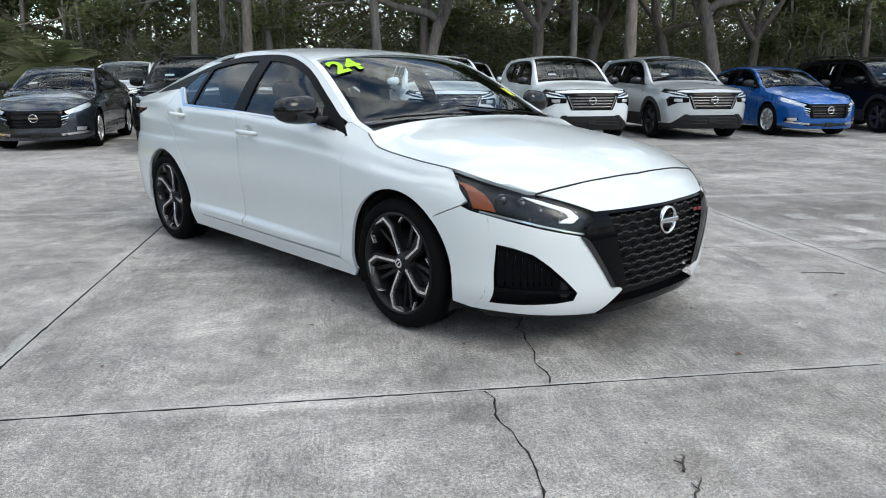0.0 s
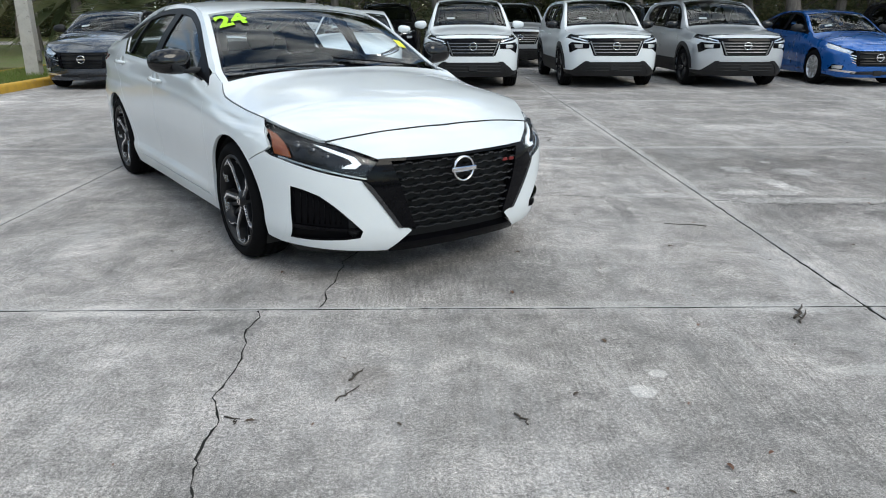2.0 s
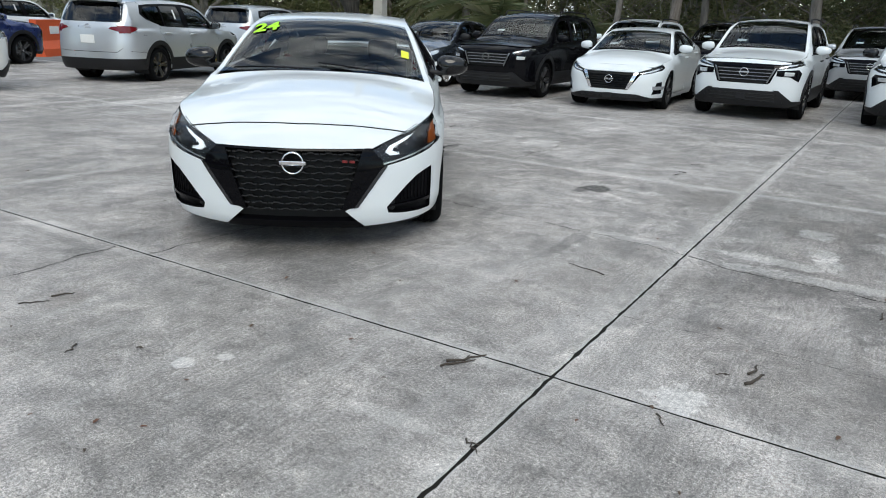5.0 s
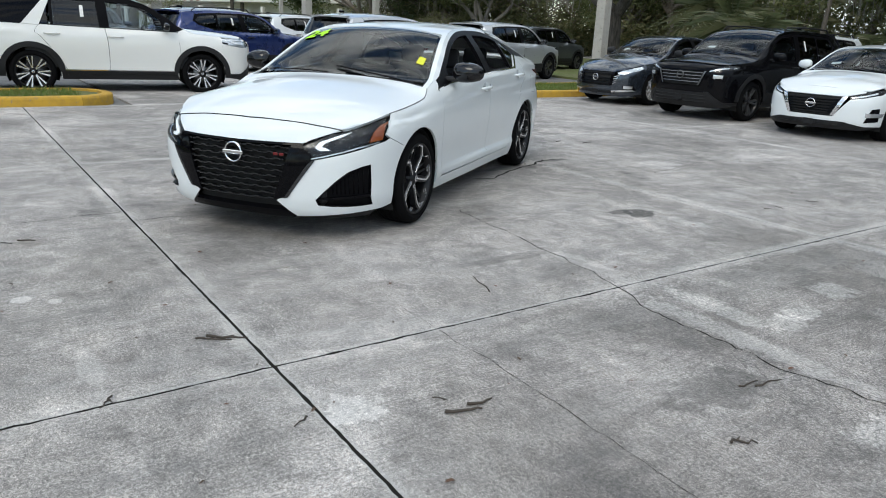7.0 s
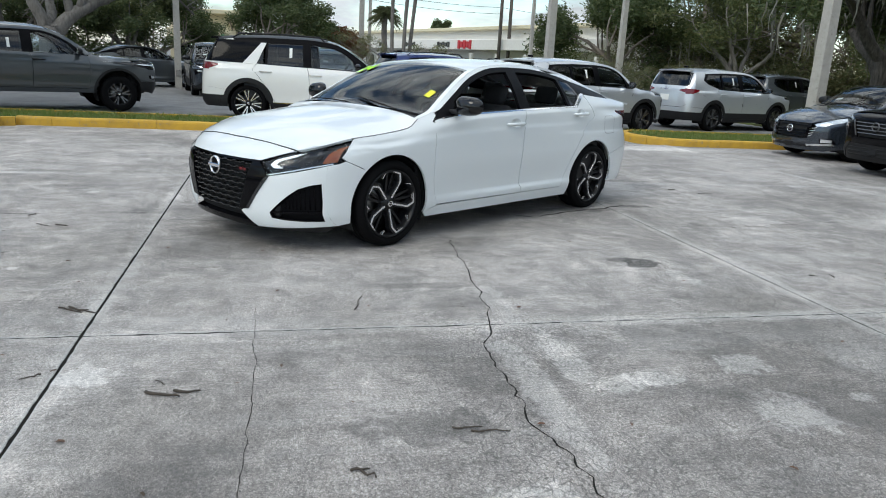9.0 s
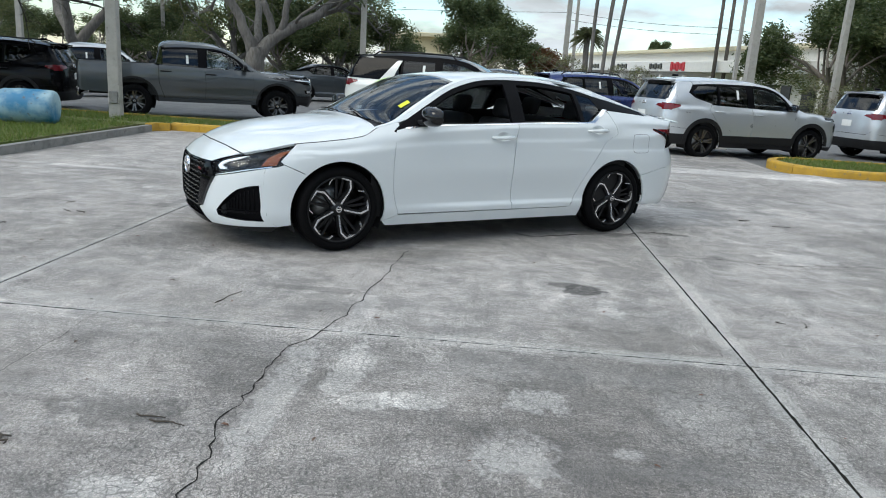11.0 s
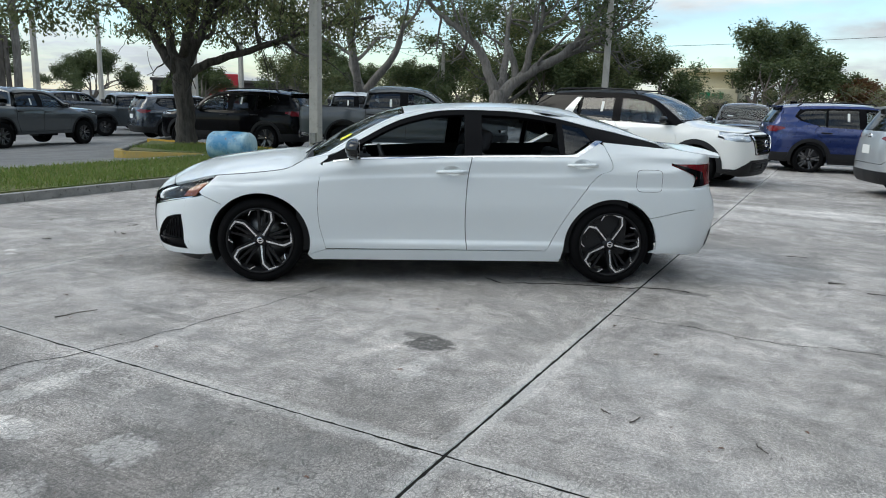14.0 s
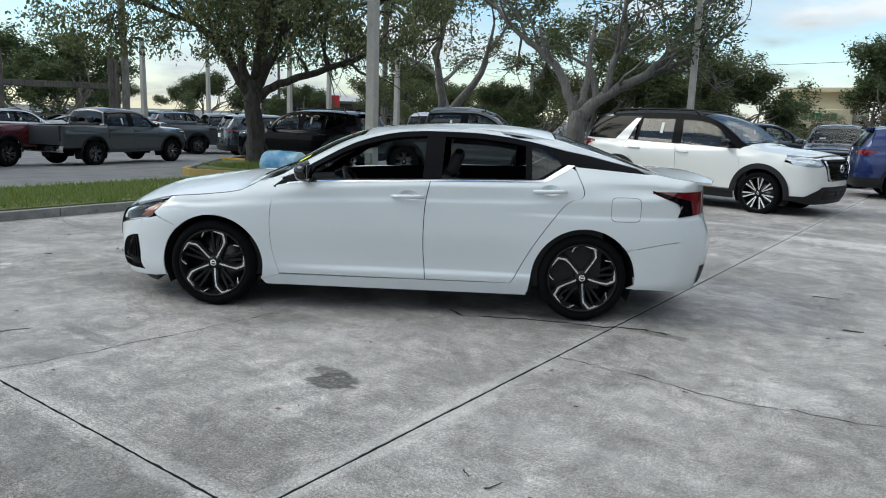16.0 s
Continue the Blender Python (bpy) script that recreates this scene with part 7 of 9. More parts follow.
M["blade"] = leaf_mat("grass_blade", (0.10, 0.165, 0.025), (0.155, 0.22, 0.045), (0.23, 0.23, 0.08), 0.4)
M["leaf"] = leaf_mat("leaf_dark", (0.045, 0.070, 0.024), (0.08, 0.11, 0.04), (0.15, 0.17, 0.07), 0.4)
M["leaf_olive"] = leaf_mat("leaf_olive", (0.075, 0.10, 0.038), (0.13, 0.155, 0.060), (0.22, 0.22, 0.095), 0.4)
M["leaf_bright"] = leaf_mat("leaf_bright", (0.10, 0.125, 0.055), (0.17, 0.18, 0.085), (0.28, 0.26, 0.14), 0.4)
M["moss"] = leaf_mat("hanging_moss", (0.15, 0.15, 0.12), (0.21, 0.20, 0.165), (0.28, 0.265, 0.22), 0.2)
M["palm"] = leaf_mat("palm_leaf", (0.08, 0.105, 0.045), (0.13, 0.15, 0.07), (0.20, 0.19, 0.11))
M["rust_leaf"] = leaf_mat("rust_leaf", (0.12, 0.05, 0.02), (0.16, 0.075, 0.03), (0.10, 0.09, 0.03))
M["bark"] = bark_mat("bark_brown", (0.13, 0.108, 0.09), (0.27, 0.235, 0.205))
M["bark_dark"] = bark_mat("bark_dark", (0.026, 0.023, 0.020), (0.095, 0.084, 0.073))
M["bark_grey"] = bark_mat("bark_grey", (0.11, 0.10, 0.09), (0.21, 0.195, 0.175))

grass("grass", [(-6.0, -3.6, 12, -1.05, 0.10), (-7.7, -6.6, -5.7, -3.6, 0.10), (-7.75, -3.6, -6.45, 3.6, 0.10), (-8.1, 11.5, -6.3, 19, 0.10)], 60000, 0.09, "short green grass on the kerbed islands", 3)


# ---- trees ----
def leaf_cloud(centres, radii, per, size, rng, flat=0.7, droop=0.0, near=False):
    """Small leaf quads strewn round clump centres; verts and faces as arrays."""
    n = len(centres) * per
    c = np.repeat(arr(centres), per, 0)
    r = np.repeat(arr(radii), per)[:, None]
    d = rng.normal(0, 1, (n, 3))
    d /= np.linalg.norm(d, axis=1, keepdims=True)
    p = c + d * r * (rng.random((n, 1)) ** 0.45) * arr([1, 1, flat])
    u = rng.normal(0, 1, (n, 3))
    u[:, 2] = u[:, 2] * 0.5 - droop
    u /= np.linalg.norm(u, axis=1, keepdims=True)
    w = np.cross(u, rng.normal(0, 1, (n, 3)))
    w /= np.maximum(np.linalg.norm(w, axis=1, keepdims=True), 1e-6)
    s = size * (0.6 + 0.8 * rng.random((n, 1)))
    if not near:
        v = np.stack([p - u * s * 0.9 - w * s * 0.42, p - u * s * 0.9 + w * s * 0.42, p + u * s * 1.1], 1).reshape(-1, 3)
        return v, np.arange(3 * n).reshape(-1, 3)
    v = np.stack([p - u * s, p + w * s * 0.42, p + u * s, p - w * s * 0.42], 1).reshape(-1, 3)
    return v, np.arange(4 * n).reshape(-1, 4)


def raw_mesh(name, v, f, mat):
    me = bpy.data.meshes.new(name)
    me.from_pydata(v.tolist() if hasattr(v, "tolist") else v, [], f.tolist() if hasattr(f, "tolist") else f)
    me.materials.append(mat)
    me.update()
    return me


def grow(rng, base, d, length, r, depth, out, tips, spread=0.6, bendy=0.25, up=0.15, kids=(2, 3), shrink=0.72):
    """Limbs from one base, down to the twigs."""
    pts, rad = [Vector(base)], [r]
    d = Vector(d).normalized()
    steps = 5
    for k in range(steps):
        d = (d + Vector(rng.normal(0, bendy, 3)) * 0.5 + Vector((0, 0, up * 0.3))).normalized()
        pts.append(pts[-1] + d * length / steps)
        rad.append(r * (1 - 0.42 * (k + 1) / steps))
    out.append((pts, rad))
    if depth <= 0:
        tips += [pts[-1], pts[-2], pts[-4]]
        return
    if depth <= 1:
        tips += [pts[-1], pts[3]]
    for _ in range(int(rng.integers(kids[0], kids[1] + 1))):
        q = int(rng.integers(3, steps + 1))
        axis = Vector(rng.normal(0, 1, 3)).normalized()
        nd = (d + axis * spread).normalized()
        nd = (nd + Vector((0, 0, up))).normalized()
        grow(rng, pts[q], nd, length * shrink * float(rng.uniform(0.85, 1.15)), rad[q] * 0.68, depth - 1, out, tips, spread, bendy, up, kids, shrink)


def make_tree(name, label, m, seed, trunk=(2.5, 0.28), forks=3, limb=3.2, depth=3, per=70, size=0.10, clump=0.75, leaf="leaf", bark="bark", lean=(0.05, 0.0), spread=0.75, up=0.18, moss=0, droop=0.0, group="trees", sides=9, flat=0.7, min_z=0.0, sprays=0):
    rng = np.random.default_rng(seed)
    tree = thing(name, m, label, "tree", group)
    limbs, tips = [], []
    h, r = trunk
    pts, rad = [], []
    for k in range(7):
        t = k / 6
        pts.append(Vector((lean[0] * h * t + 0.05 * math.sin(4 * t + seed), lean[1] * h * t + 0.05 * math.cos(3 * t + seed), -0.15 + (h + 0.15) * t)))
        rad.append(r * (1.45 - 0.45 * min(1, t * 3.5)) * (1 - 0.22 * t))
    limbs.append((pts, rad))
    a0 = rng.random() * 6.28
    for k in range(forks):
        a = a0 + 6.283 * k / forks + rng.normal(0, 0.25)
        d = Vector((math.cos(a) * spread, math.sin(a) * spread, 0.75 + 0.3 * rng.random()))
        grow(rng, pts[-1] - Vector((0, 0, 0.15 * k)), d, limb * float(rng.uniform(0.85, 1.2)), r * 0.62, depth, limbs, tips, spread, 0.3, up)
    tips = [p for p in tips if p.z > min_z]
    for _ in range(sprays):                                 # thin twigs that hang from the limbs
        q = limbs[1 + int(rng.integers(0, len(limbs) - 1))][0]
        a = q[int(rng.integers(2, len(q)))]
        ln = float(rng.uniform(0.5, 2.4))
        if a.z - ln < min_z:
            ln = a.z - min_z
        if ln < 0.25:
            continue
        sx, sy_ = rng.normal(0, 0.35, 2)
        tw = [a + Vector((sx * t, sy_ * t, -ln * t * t)) for t in (0, 0.35, 0.7, 1.0)]
        limbs.append((tw, [0.016, 0.013, 0.010, 0.006]))
        tips += tw[1:]
    g = Geo()
    for p, q in limbs:
        g.tube(p, [max(x, 0.012) for x in q], sides if q[0] > 0.08 else 5, False)
    g.make("trunk", M[bark], tree, fix=False)
    v, f = leaf_cloud([tuple(p) for p in tips], rng.uniform(0.6, 1.2, len(tips)) * clump, per, size, rng, flat, droop, sprays > 0)
    o = new("crown", raw_mesh("crown", v, f, M[leaf]))
    o.parent = tree
    if moss:
        idx = rng.choice(len(tips), min(moss, len(tips)), replace=False)
        vs, fs = [], []
        for i in idx:
            for _ in range(7):
                p = arr(tips[i]) + rng.normal(0, 0.45, 3)
                ln, w, a = rng.uniform(0.5, 1.5), rng.uniform(0.02, 0.06), rng.random() * 6.28
                o2 = len(vs)
                for k in range(4):
                    ww = w * (1 - 0.28 * k)
                    s = rng.normal(0, 0.05, 2)
                    vs += [(p[0] - math.cos(a) * ww + s[0], p[1] - math.sin(a) * ww + s[1], p[2] - ln * k / 3), (p[0] + math.cos(a) * ww + s[0], p[1] + math.sin(a) * ww + s[1], p[2] - ln * k / 3)]
                fs += [(o2 + 2 * k, o2 + 2 * k + 1, o2 + 2 * k + 3, o2 + 2 * k + 2) for k in range(3)]
        o = new("hanging_moss", raw_mesh("hanging_moss", vs, fs, M["moss"]))
        o.parent = tree
        o["kind"] = "stuff"
    return tree


def make_palm(label, m, seed, h=7.0, r=0.16, fronds=26, ln=2.0, lean=0.04):
    rng = np.random.default_rng(seed)
    palm = thing("palm", m, label, "palm", "palms")
    g = Geo()
    pts = [Vector((lean * h * (k / 10) ** 1.5, 0.03 * math.sin(k), h * k / 10 - 0.1)) for k in range(11)]
    g.tube(pts, [r * (1.25 - 0.3 * min(1, k / 3)) * (1 + 0.06 * (k % 2)) for k in range(11)], 10)
    g.make("trunk", M["bark_grey"], palm)
    vs, fs = [], []
    top = pts[-1]
    for k in range(fronds):
        a, el = k * 2.399, rng.uniform(-0.5, 1.2)
        d = Vector((math.cos(a) * math.cos(el), math.sin(a) * math.cos(el), math.sin(el)))
        side = d.cross(Vector((0, 0, 1))).normalized()
        for s in range(12):
            t = (s + 1) / 12
            p = top + d * ln * t + Vector((0, 0, -0.55 * ln * t * t))
            for q in (-1, 1):
                tip = p + side * q * ln * 0.34 * (1 - 0.55 * t) + d * 0.28 + Vector((0, 0, -0.16))
                o = len(vs)
                vs += [p, p + d * 0.07, tip]
                fs.append((o, o + 1, o + 2))
        o = len(vs)
        b = top + d * ln + Vector((0, 0, -0.55 * ln))
        vs += [top + side * 0.02, top - side * 0.02, top + d * ln * 0.5 + Vector((0, 0, -0.137 * ln)), b]
        fs += [(o, o + 1, o + 2), (o + 1, o + 2, o + 3)]
    o = new("crown", raw_mesh("crown", [tuple(v) for v in vs], fs, M["palm"]))
    o.parent = palm
    return palm


def at(x, y, deg=0.0, k=1.0):
    return Matrix.Translation((x, y, ground_z(x, y))) @ Matrix.Rotation(radians(deg), 4, "Z") @ Matrix.Scale(k, 4)


def plant(ob, x, y, deg, k):
    c = copy_thing(ob, Matrix())
    c.matrix_basis = at(x, y, deg, k)
    return c


def shaped_tree(label, m, deg, seed, stems, depth=2, limb=1.5, per=34, size=0.05, clump=0.5, leaf="leaf", bark="bark", up=0.1, min_z=0.0, sprays=0, droop=0.0, kids=(2, 3), spread=0.85):
    """A tree with given main limbs, (u, w, z) along, across and up, each with its radii and the twigs that it bears."""
    rng = np.random.default_rng(seed)
    tree = thing("tree", m @ Matrix.Rotation(radians(deg), 4, "Z"), label, "tree", "trees")
    limbs, tips = [], []
    for pts, r0, r1, twigs in stems:
        line = [Vector(p) for p in bend(pts, 4)]
        n = len(line)
        wob = [Vector(rng.normal(0, 0.02, 3)) for _ in line]
        wob[0] = wob[-1] = Vector((0, 0, 0))
        line = [p + q for p, q in zip(line, wob)]
        rad = [r0 + (r1 - r0) * k / (n - 1) for k in range(n)]
        if pts[0][2] < 0.1:                                 # flare at the root
            rad = [r * (1 + 0.45 * math.exp(-max(p.z, 0) * 3.5)) for r, p in zip(rad, line)]
        limbs.append((line, rad))
        for k in range(twigs):
            i = min(n - 1, int(n * (0.35 + 0.65 * (k + rng.random()) / twigs)))
            d = (line[i] - line[max(i - 2, 0)]).normalized() + Vector(rng.normal(0, 0.8, 3)) + Vector((0, 0, up * 2))
            grow(rng, line[i], d, limb * float(rng.uniform(0.7, 1.25)), min(rad[i] * 0.6, 0.07), depth, limbs, tips, spread, 0.35, up, kids)
    tips = [p for p in tips if p.z > min_z]
    for _ in range(sprays):                                 # thin twigs that hang from the limbs
        q = limbs[int(rng.integers(len(stems), len(limbs)))][0]
        a = q[int(rng.integers(2, len(q)))]
        ln = min(float(rng.uniform(0.4, 1.5)), a.z - min_z)
        if ln < 0.25:
            continue
        sx, sy_ = rng.normal(0, 0.3, 2)
        tw = [a + Vector((sx * t, sy_ * t, -ln * t * t)) for t in (0, 0.35, 0.7, 1.0)]
        limbs.append((tw, [0.012, 0.010, 0.008, 0.005]))
        tips += tw[1:]
    g = Geo()
    for p, q in limbs:
        g.tube(p, [max(x, 0.008) for x in q], 12 if q[0] > 0.1 else 7 if q[0] > 0.04 else 4, True)
    g.make("trunk", M[bark], tree, fix=False)
    v, f = leaf_cloud([tuple(p) for p in tips], rng.uniform(0.5, 1.2, len(tips)) * clump, per, size, rng, 0.8, droop, True)
    new("crown", raw_mesh("crown", v, f, M[leaf])).parent = tree
    return tree


# the broad tree on the island, and the forked one with sawn limbs
shaped_tree("broad dark-barked tree with drooping leaves on the island", at(-7.5, -6.7), 141.2, 11, [
    ([(0, 0, -0.15), (0.02, 0, 0.9), (-0.02, 0, 1.7), (-0.05, 0, 2.4)], 0.25, 0.21, 0),
    ([(-0.12, 0, 2.0), (-0.55, 0.1, 2.65), (-0.88, 0.2, 3.36), (-1.34, 0.4, 4.1), (-2.3, 0.7, 4.9)], 0.15, 0.05, 9),
    ([(-0.88, 0.2, 3.36), (-1.7, -0.3, 3.8), (-2.9, -0.9, 4.1)], 0.08, 0.03, 7),
    ([(-0.1, 0, 2.2), (-0.3, -0.2, 2.9), (-0.4, -0.4, 3.8), (-0.9, -0.8, 5.0)], 0.13, 0.05, 7),
    ([(0.02, 0, 2.1), (0.25, 0, 2.6), (0.62, 0.1, 3.3), (0.85, 0.2, 4.2), (1.3, 0.3, 5.8)], 0.19, 0.06, 10),
    ([(0.12, 0, 1.95), (0.45, -0.1, 2.22), (1.35, -0.3, 2.56), (2.4, -0.5, 2.93), (3.3, -0.6, 3.28), (4.9, -0.8, 3.7)], 0.13, 0.04, 11),
    ([(0.0, 0, 2.3), (0.3, 1.0, 3.3), (0.7, 2.3, 4.3), (1.2, 3.6, 4.9)], 0.13, 0.04, 8),
    ([(0.0, 0, 2.4), (0.2, -1.0, 3.5), (0.5, -2.1, 4.4), (0.7, -3.3, 4.9)], 0.12, 0.04, 8),
    ([(0.62, 0.1, 3.3), (1.6, 0.4, 4.0), (2.9, 0.6, 4.6), (4.3, 0.7, 4.9)], 0.10, 0.04, 8)],
    limb=1.35, per=21, size=0.055, clump=0.42, leaf="leaf_olive", bark="bark_dark", up=0.06, min_z=2.9, sprays=300, droop=1.0)
shaped_tree("pale-barked forked tree with sawn-off limbs", at(-20.3, -3.6), 116.5, 23, [
    ([(0, 0, -0.15), (0, 0, 0.8), (0.05, 0, 1.5), (0.1, 0, 2.0)], 0.40, 0.32, 0),
    ([(-0.08, 0, 1.7), (-0.3, 0, 2.4), (-0.78, 0.1, 3.42), (-1.57, 0.2, 4.2), (-2.4, 0.3, 4.8), (-3.4, 0.5, 5.9)], 0.22, 0.07, 9),
    ([(0.70, 0, 2.2), (0.62, 0.05, 2.9), (0.31, 0.1, 3.63)], 0.15, 0.12, 0),
    ([(0.12, 0, 1.6), (0.5, 0, 2.1), (1.3, 0, 2.7), (2.33, 0.1, 3.24), (3.1, 0.2, 3.96), (3.8, 0.3, 5.0), (4.8, 0.4, 6.6)], 0.27, 0.07, 14),
    ([(1.0, 0, 2.55), (1.15, -0.1, 3.1), (1.23, -0.15, 3.7), (1.6, -0.2, 4.7), (1.55, -0.2, 5.8), (1.9, -0.3, 7.2)], 0.15, 0.05, 10),
    ([(2.33, 0.1, 3.24), (3.5, 0.6, 3.7), (4.7, 0.9, 4.4), (6.0, 1.2, 5.4)], 0.12, 0.04, 9),
    ([(0.1, 0.1, 1.8), (0.3, 1.0, 3.0), (0.4, 2.0, 4.4), (0.6, 2.8, 5.9)], 0.18, 0.05, 7)],
    limb=1.7, per=10, size=0.085, clump=0.6, leaf="leaf", bark="bark_grey", up=0.12, min_z=3.9)
make_tree("tree", "pale-barked forked tree behind the parked cars", at(-26.0, -14.0, 80), 29, (2.0, 0.40), 3, 3.6, 3, 50, 0.11, 0.8, "leaf_olive", "bark_grey", (0.05, 0.0), 0.8, 0.15)
rt = make_tree("tree", "round dense green tree beyond the lot", at(-52.7, 3.5, 0), 31, (1.3, 0.3), 6, 2.8, 3, 110, 0.12, 1.0, "leaf", "bark", (0.0, 0.0), 0.95, 0.10, group="trees beyond the lot")
for x, y, a, k in ((-37, 25.5, 200, 0.95), (-49, -13, 250, 0.85), (-46, -19, 40, 0.75), (-44, -27, 100, 0.6), (-55, -40, 40, 1.0), (-40.7, -56, 110, 0.75), (-46, -47, 300, 0.62), (-20, -60, 300, 1.0), (-15.0, -33.4, 10, 0.8), (-8, -62, 60, 1.0), (-33, -62, 30, 0.7), (-66, 6, 20, 0.8), (-35.0, -6.5, 200, 0.68), (-37.5, -2.6, 90, 0.62), (-31.0, -13.5, 15, 0.5)):
    plant(rt, x, y, a, k)
ot = make_tree("tree", "olive-green tree with open crown beyond the lot", at(-34.0, -9.5, 0), 37, (1.6, 0.25), 5, 2.4, 3, 60, 0.10, 0.85, "leaf_olive", "bark_grey", (0.05, 0.03), 0.85, 0.15, group="trees beyond the lot")
for x, y, a, k in ((-36, -4.0, 60, 0.8), (-32, -15.5, 130, 0.55), (-28, -20, 200, 0.6), (-50, 32, 20, 1.1), (-29.0, 28.5, 280, 0.95)):
    plant(ot, x, y, a, k)
make_tree("tree", "flat-topped tree standing beyond the shops", at(-104, 28.6), 39, (5.4, 0.22), 5, 1.2, 2, 90, 0.13, 0.7, "leaf", "bark", (0.0, 0.0), 0.95, 0.05, group="trees beyond the lot")
make_tree("tree", "broad fig tree with a thick rooted trunk on the lawn", at(-16.7, 26.3, 40), 43, (2.4, 0.40), 5, 2.6, 3, 90, 0.11, 0.95, "leaf", "bark_dark", (0.0, 0.0), 0.85, 0.15, moss=90, droop=0.5)
red = make_tree("tree", "small tree with rust-red leaves", at(-54.5, 9.2, 0), 41, (1.4, 0.12), 4, 1.3, 2, 80, 0.12, 0.6, "rust_leaf", "bark", (0.0, 0.0), 0.8, 0.2)

# the wood behind the row of cars
w1 = make_tree("tree", "tall thin woodland tree with moss", at(-3.0, 27.5, 0), 51, (5.5, 0.20), 3, 3.0, 3, 62, 0.13, 1.0, "leaf", "bark", (0.06, 0.02), 0.7, 0.12, moss=26, group="woodland trees")
w2 = make_tree("tree", "leaning woodland oak with hanging moss", at(3.5, 28.5, 0), 53, (3.6, 0.26), 4, 3.2, 3, 62, 0.13, 1.0, "leaf_olive", "bark", (0.22, 0.05), 0.9, 0.05, moss=40, group="woodland trees")
w3 = make_tree("tree", "slim grey-trunked woodland tree", at(9.0, 27.0, 0), 57, (6.5, 0.15), 3, 2.2, 3, 60, 0.13, 0.95, "leaf_olive", "bark_grey", (0.03, 0.08), 0.7, 0.2, moss=12, group="woodland trees")
sh = thing("shrub", at(0, 30), "tangled olive woodland undergrowth", "shrub", "woodland shrubs")
rng = np.random.default_rng(61)
cs = np.stack([rng.uniform(-2.4, 2.4, 60), rng.uniform(-1.2, 1.2, 60), rng.uniform(0.2, 3.4, 60)], 1)
v, f = leaf_cloud(cs, rng.uniform(0.5, 0.9, 60), 75, 0.082, rng)
new("foliage", raw_mesh("foliage", v, f, M["leaf_bright"])).parent = sh
g = Geo()
for k in range(9):
    g.tube([(rng.uniform(-2, 2), rng.uniform(-1, 1), -0.1), (rng.uniform(-2, 2), rng.uniform(-1, 1), 1.8), (rng.uniform(-2.4, 2.4), rng.uniform(-1, 1), 3.4)], [0.04, 0.03, 0.015], 5)
g.make("stem_tangle", M["bark"], sh, fix=False)["kind"] = "stuff"
rng = np.random.default_rng(71)
for i in range(48):                                         # trunks, thickest near the edge
    row = i % 4
    x = -36 + (i // 4) * 6.6 + rng.uniform(-1.8, 1.8)
    y = 26.8 + row * 3.2 + rng.uniform(-1.2, 1.2)
    if x < -9:
        y += 14 + (-9 - x) * 0.15
    plant((w1, w2, w3)[int(rng.integers(0, 3))], x, y, rng.uniform(0, 360), rng.uniform(0.8, 1.25))
for i in range(44):
    x = -40 + (i % 22) * 4.2 + rng.uniform(-1, 1)
    y = 33.0 + (i // 22) * 7.0 + rng.uniform(-1.2, 1.2)
    if x < -9:
        y += 12 + (-9 - x) * 0.15
        if i < 22 and x > -32:
            continue
    plant(sh, x, y, rng.uniform(-20, 20), rng.uniform(0.7, 1.1) * (1.0 if i < 22 else 1.7))
for i in range(18):                                         # the deep wood closes the view
    plant(sh, -12 + i * 4.4 + rng.uniform(-1, 1), 46 + rng.uniform(-2, 2), rng.uniform(-20, 20), rng.uniform(2.4, 3.2))
for i in range(14):                                         # the wood bends round to the west
    t = i / 13
    plant((w1, w2, ot, w2)[i % 4], -35 + 13 * t + rng.uniform(-2, 2) - (i % 3) * 4, 29 + 18 * t + (i % 3) * 2 + rng.uniform(-1.5, 1.5), rng.uniform(0, 360), rng.uniform(0.8, 1.1))
for i in range(18):
    t = i / 17
    plant(sh, -37 + 14 * t + rng.uniform(-1, 1), 27 + 20 * t, 60 + rng.uniform(-20, 20), rng.uniform(1.0, 1.7))
for i in range(12):                                         # west hedge line
    plant(sh, -30 - rng.uniform(0, 6), 22 + i * 2.1, 90 + rng.uniform(-20, 20), rng.uniform(0.5, 0.8))
for i in range(10):
    plant(sh, -46 + rng.uniform(-3, 3), -30 + i * 5.0, 90, rng.uniform(0.6, 0.9))
for k, (x, y, h, le, r, ln) in enumerate(((-46.5, 12.1, 11.0, 0.04, 0.13, 1.9), (-46.4, 12.9, 10.4, 0.06, 0.14, 1.9), (-52.3, 14.4, 11.5, 0.09, 0.15, 1.9), (-51.0, 12.2, 5.0, 0.01, 0.22, 1.2), (-30.0, -22.0, 9.0, 0.02, 0.17, 1.9), (-14.1, -24.5, 8.0, 0.03, 0.17, 1.9))):
    make_palm("tall grey-trunked palm with a ragged crown" if h > 6 else "full-crowned fan palm before the shops", at(x, y, 50 * k), 81 + k, h, r, 26 if h > 6 else 110, ln, le)
make_palm("low bushy fan palm at the wood's edge", at(-8.5, 24.5), 91, 1.6, 0.18, 34, 2.2, 0.02)
make_palm("low bushy fan palm at the wood's edge", at(-11.0, 26.5), 93, 2.2, 0.18, 30, 2.3, 0.05)
make_palm("low bushy fan palm at the wood's edge", at(-5.6, 26.4), 95, 1.2, 0.18, 34, 1.8, 0.03)
make_palm("low bushy fan palm at the wood's edge", at(-13.6, 28.6), 97, 2.8, 0.18, 34, 2.2, 0.03)


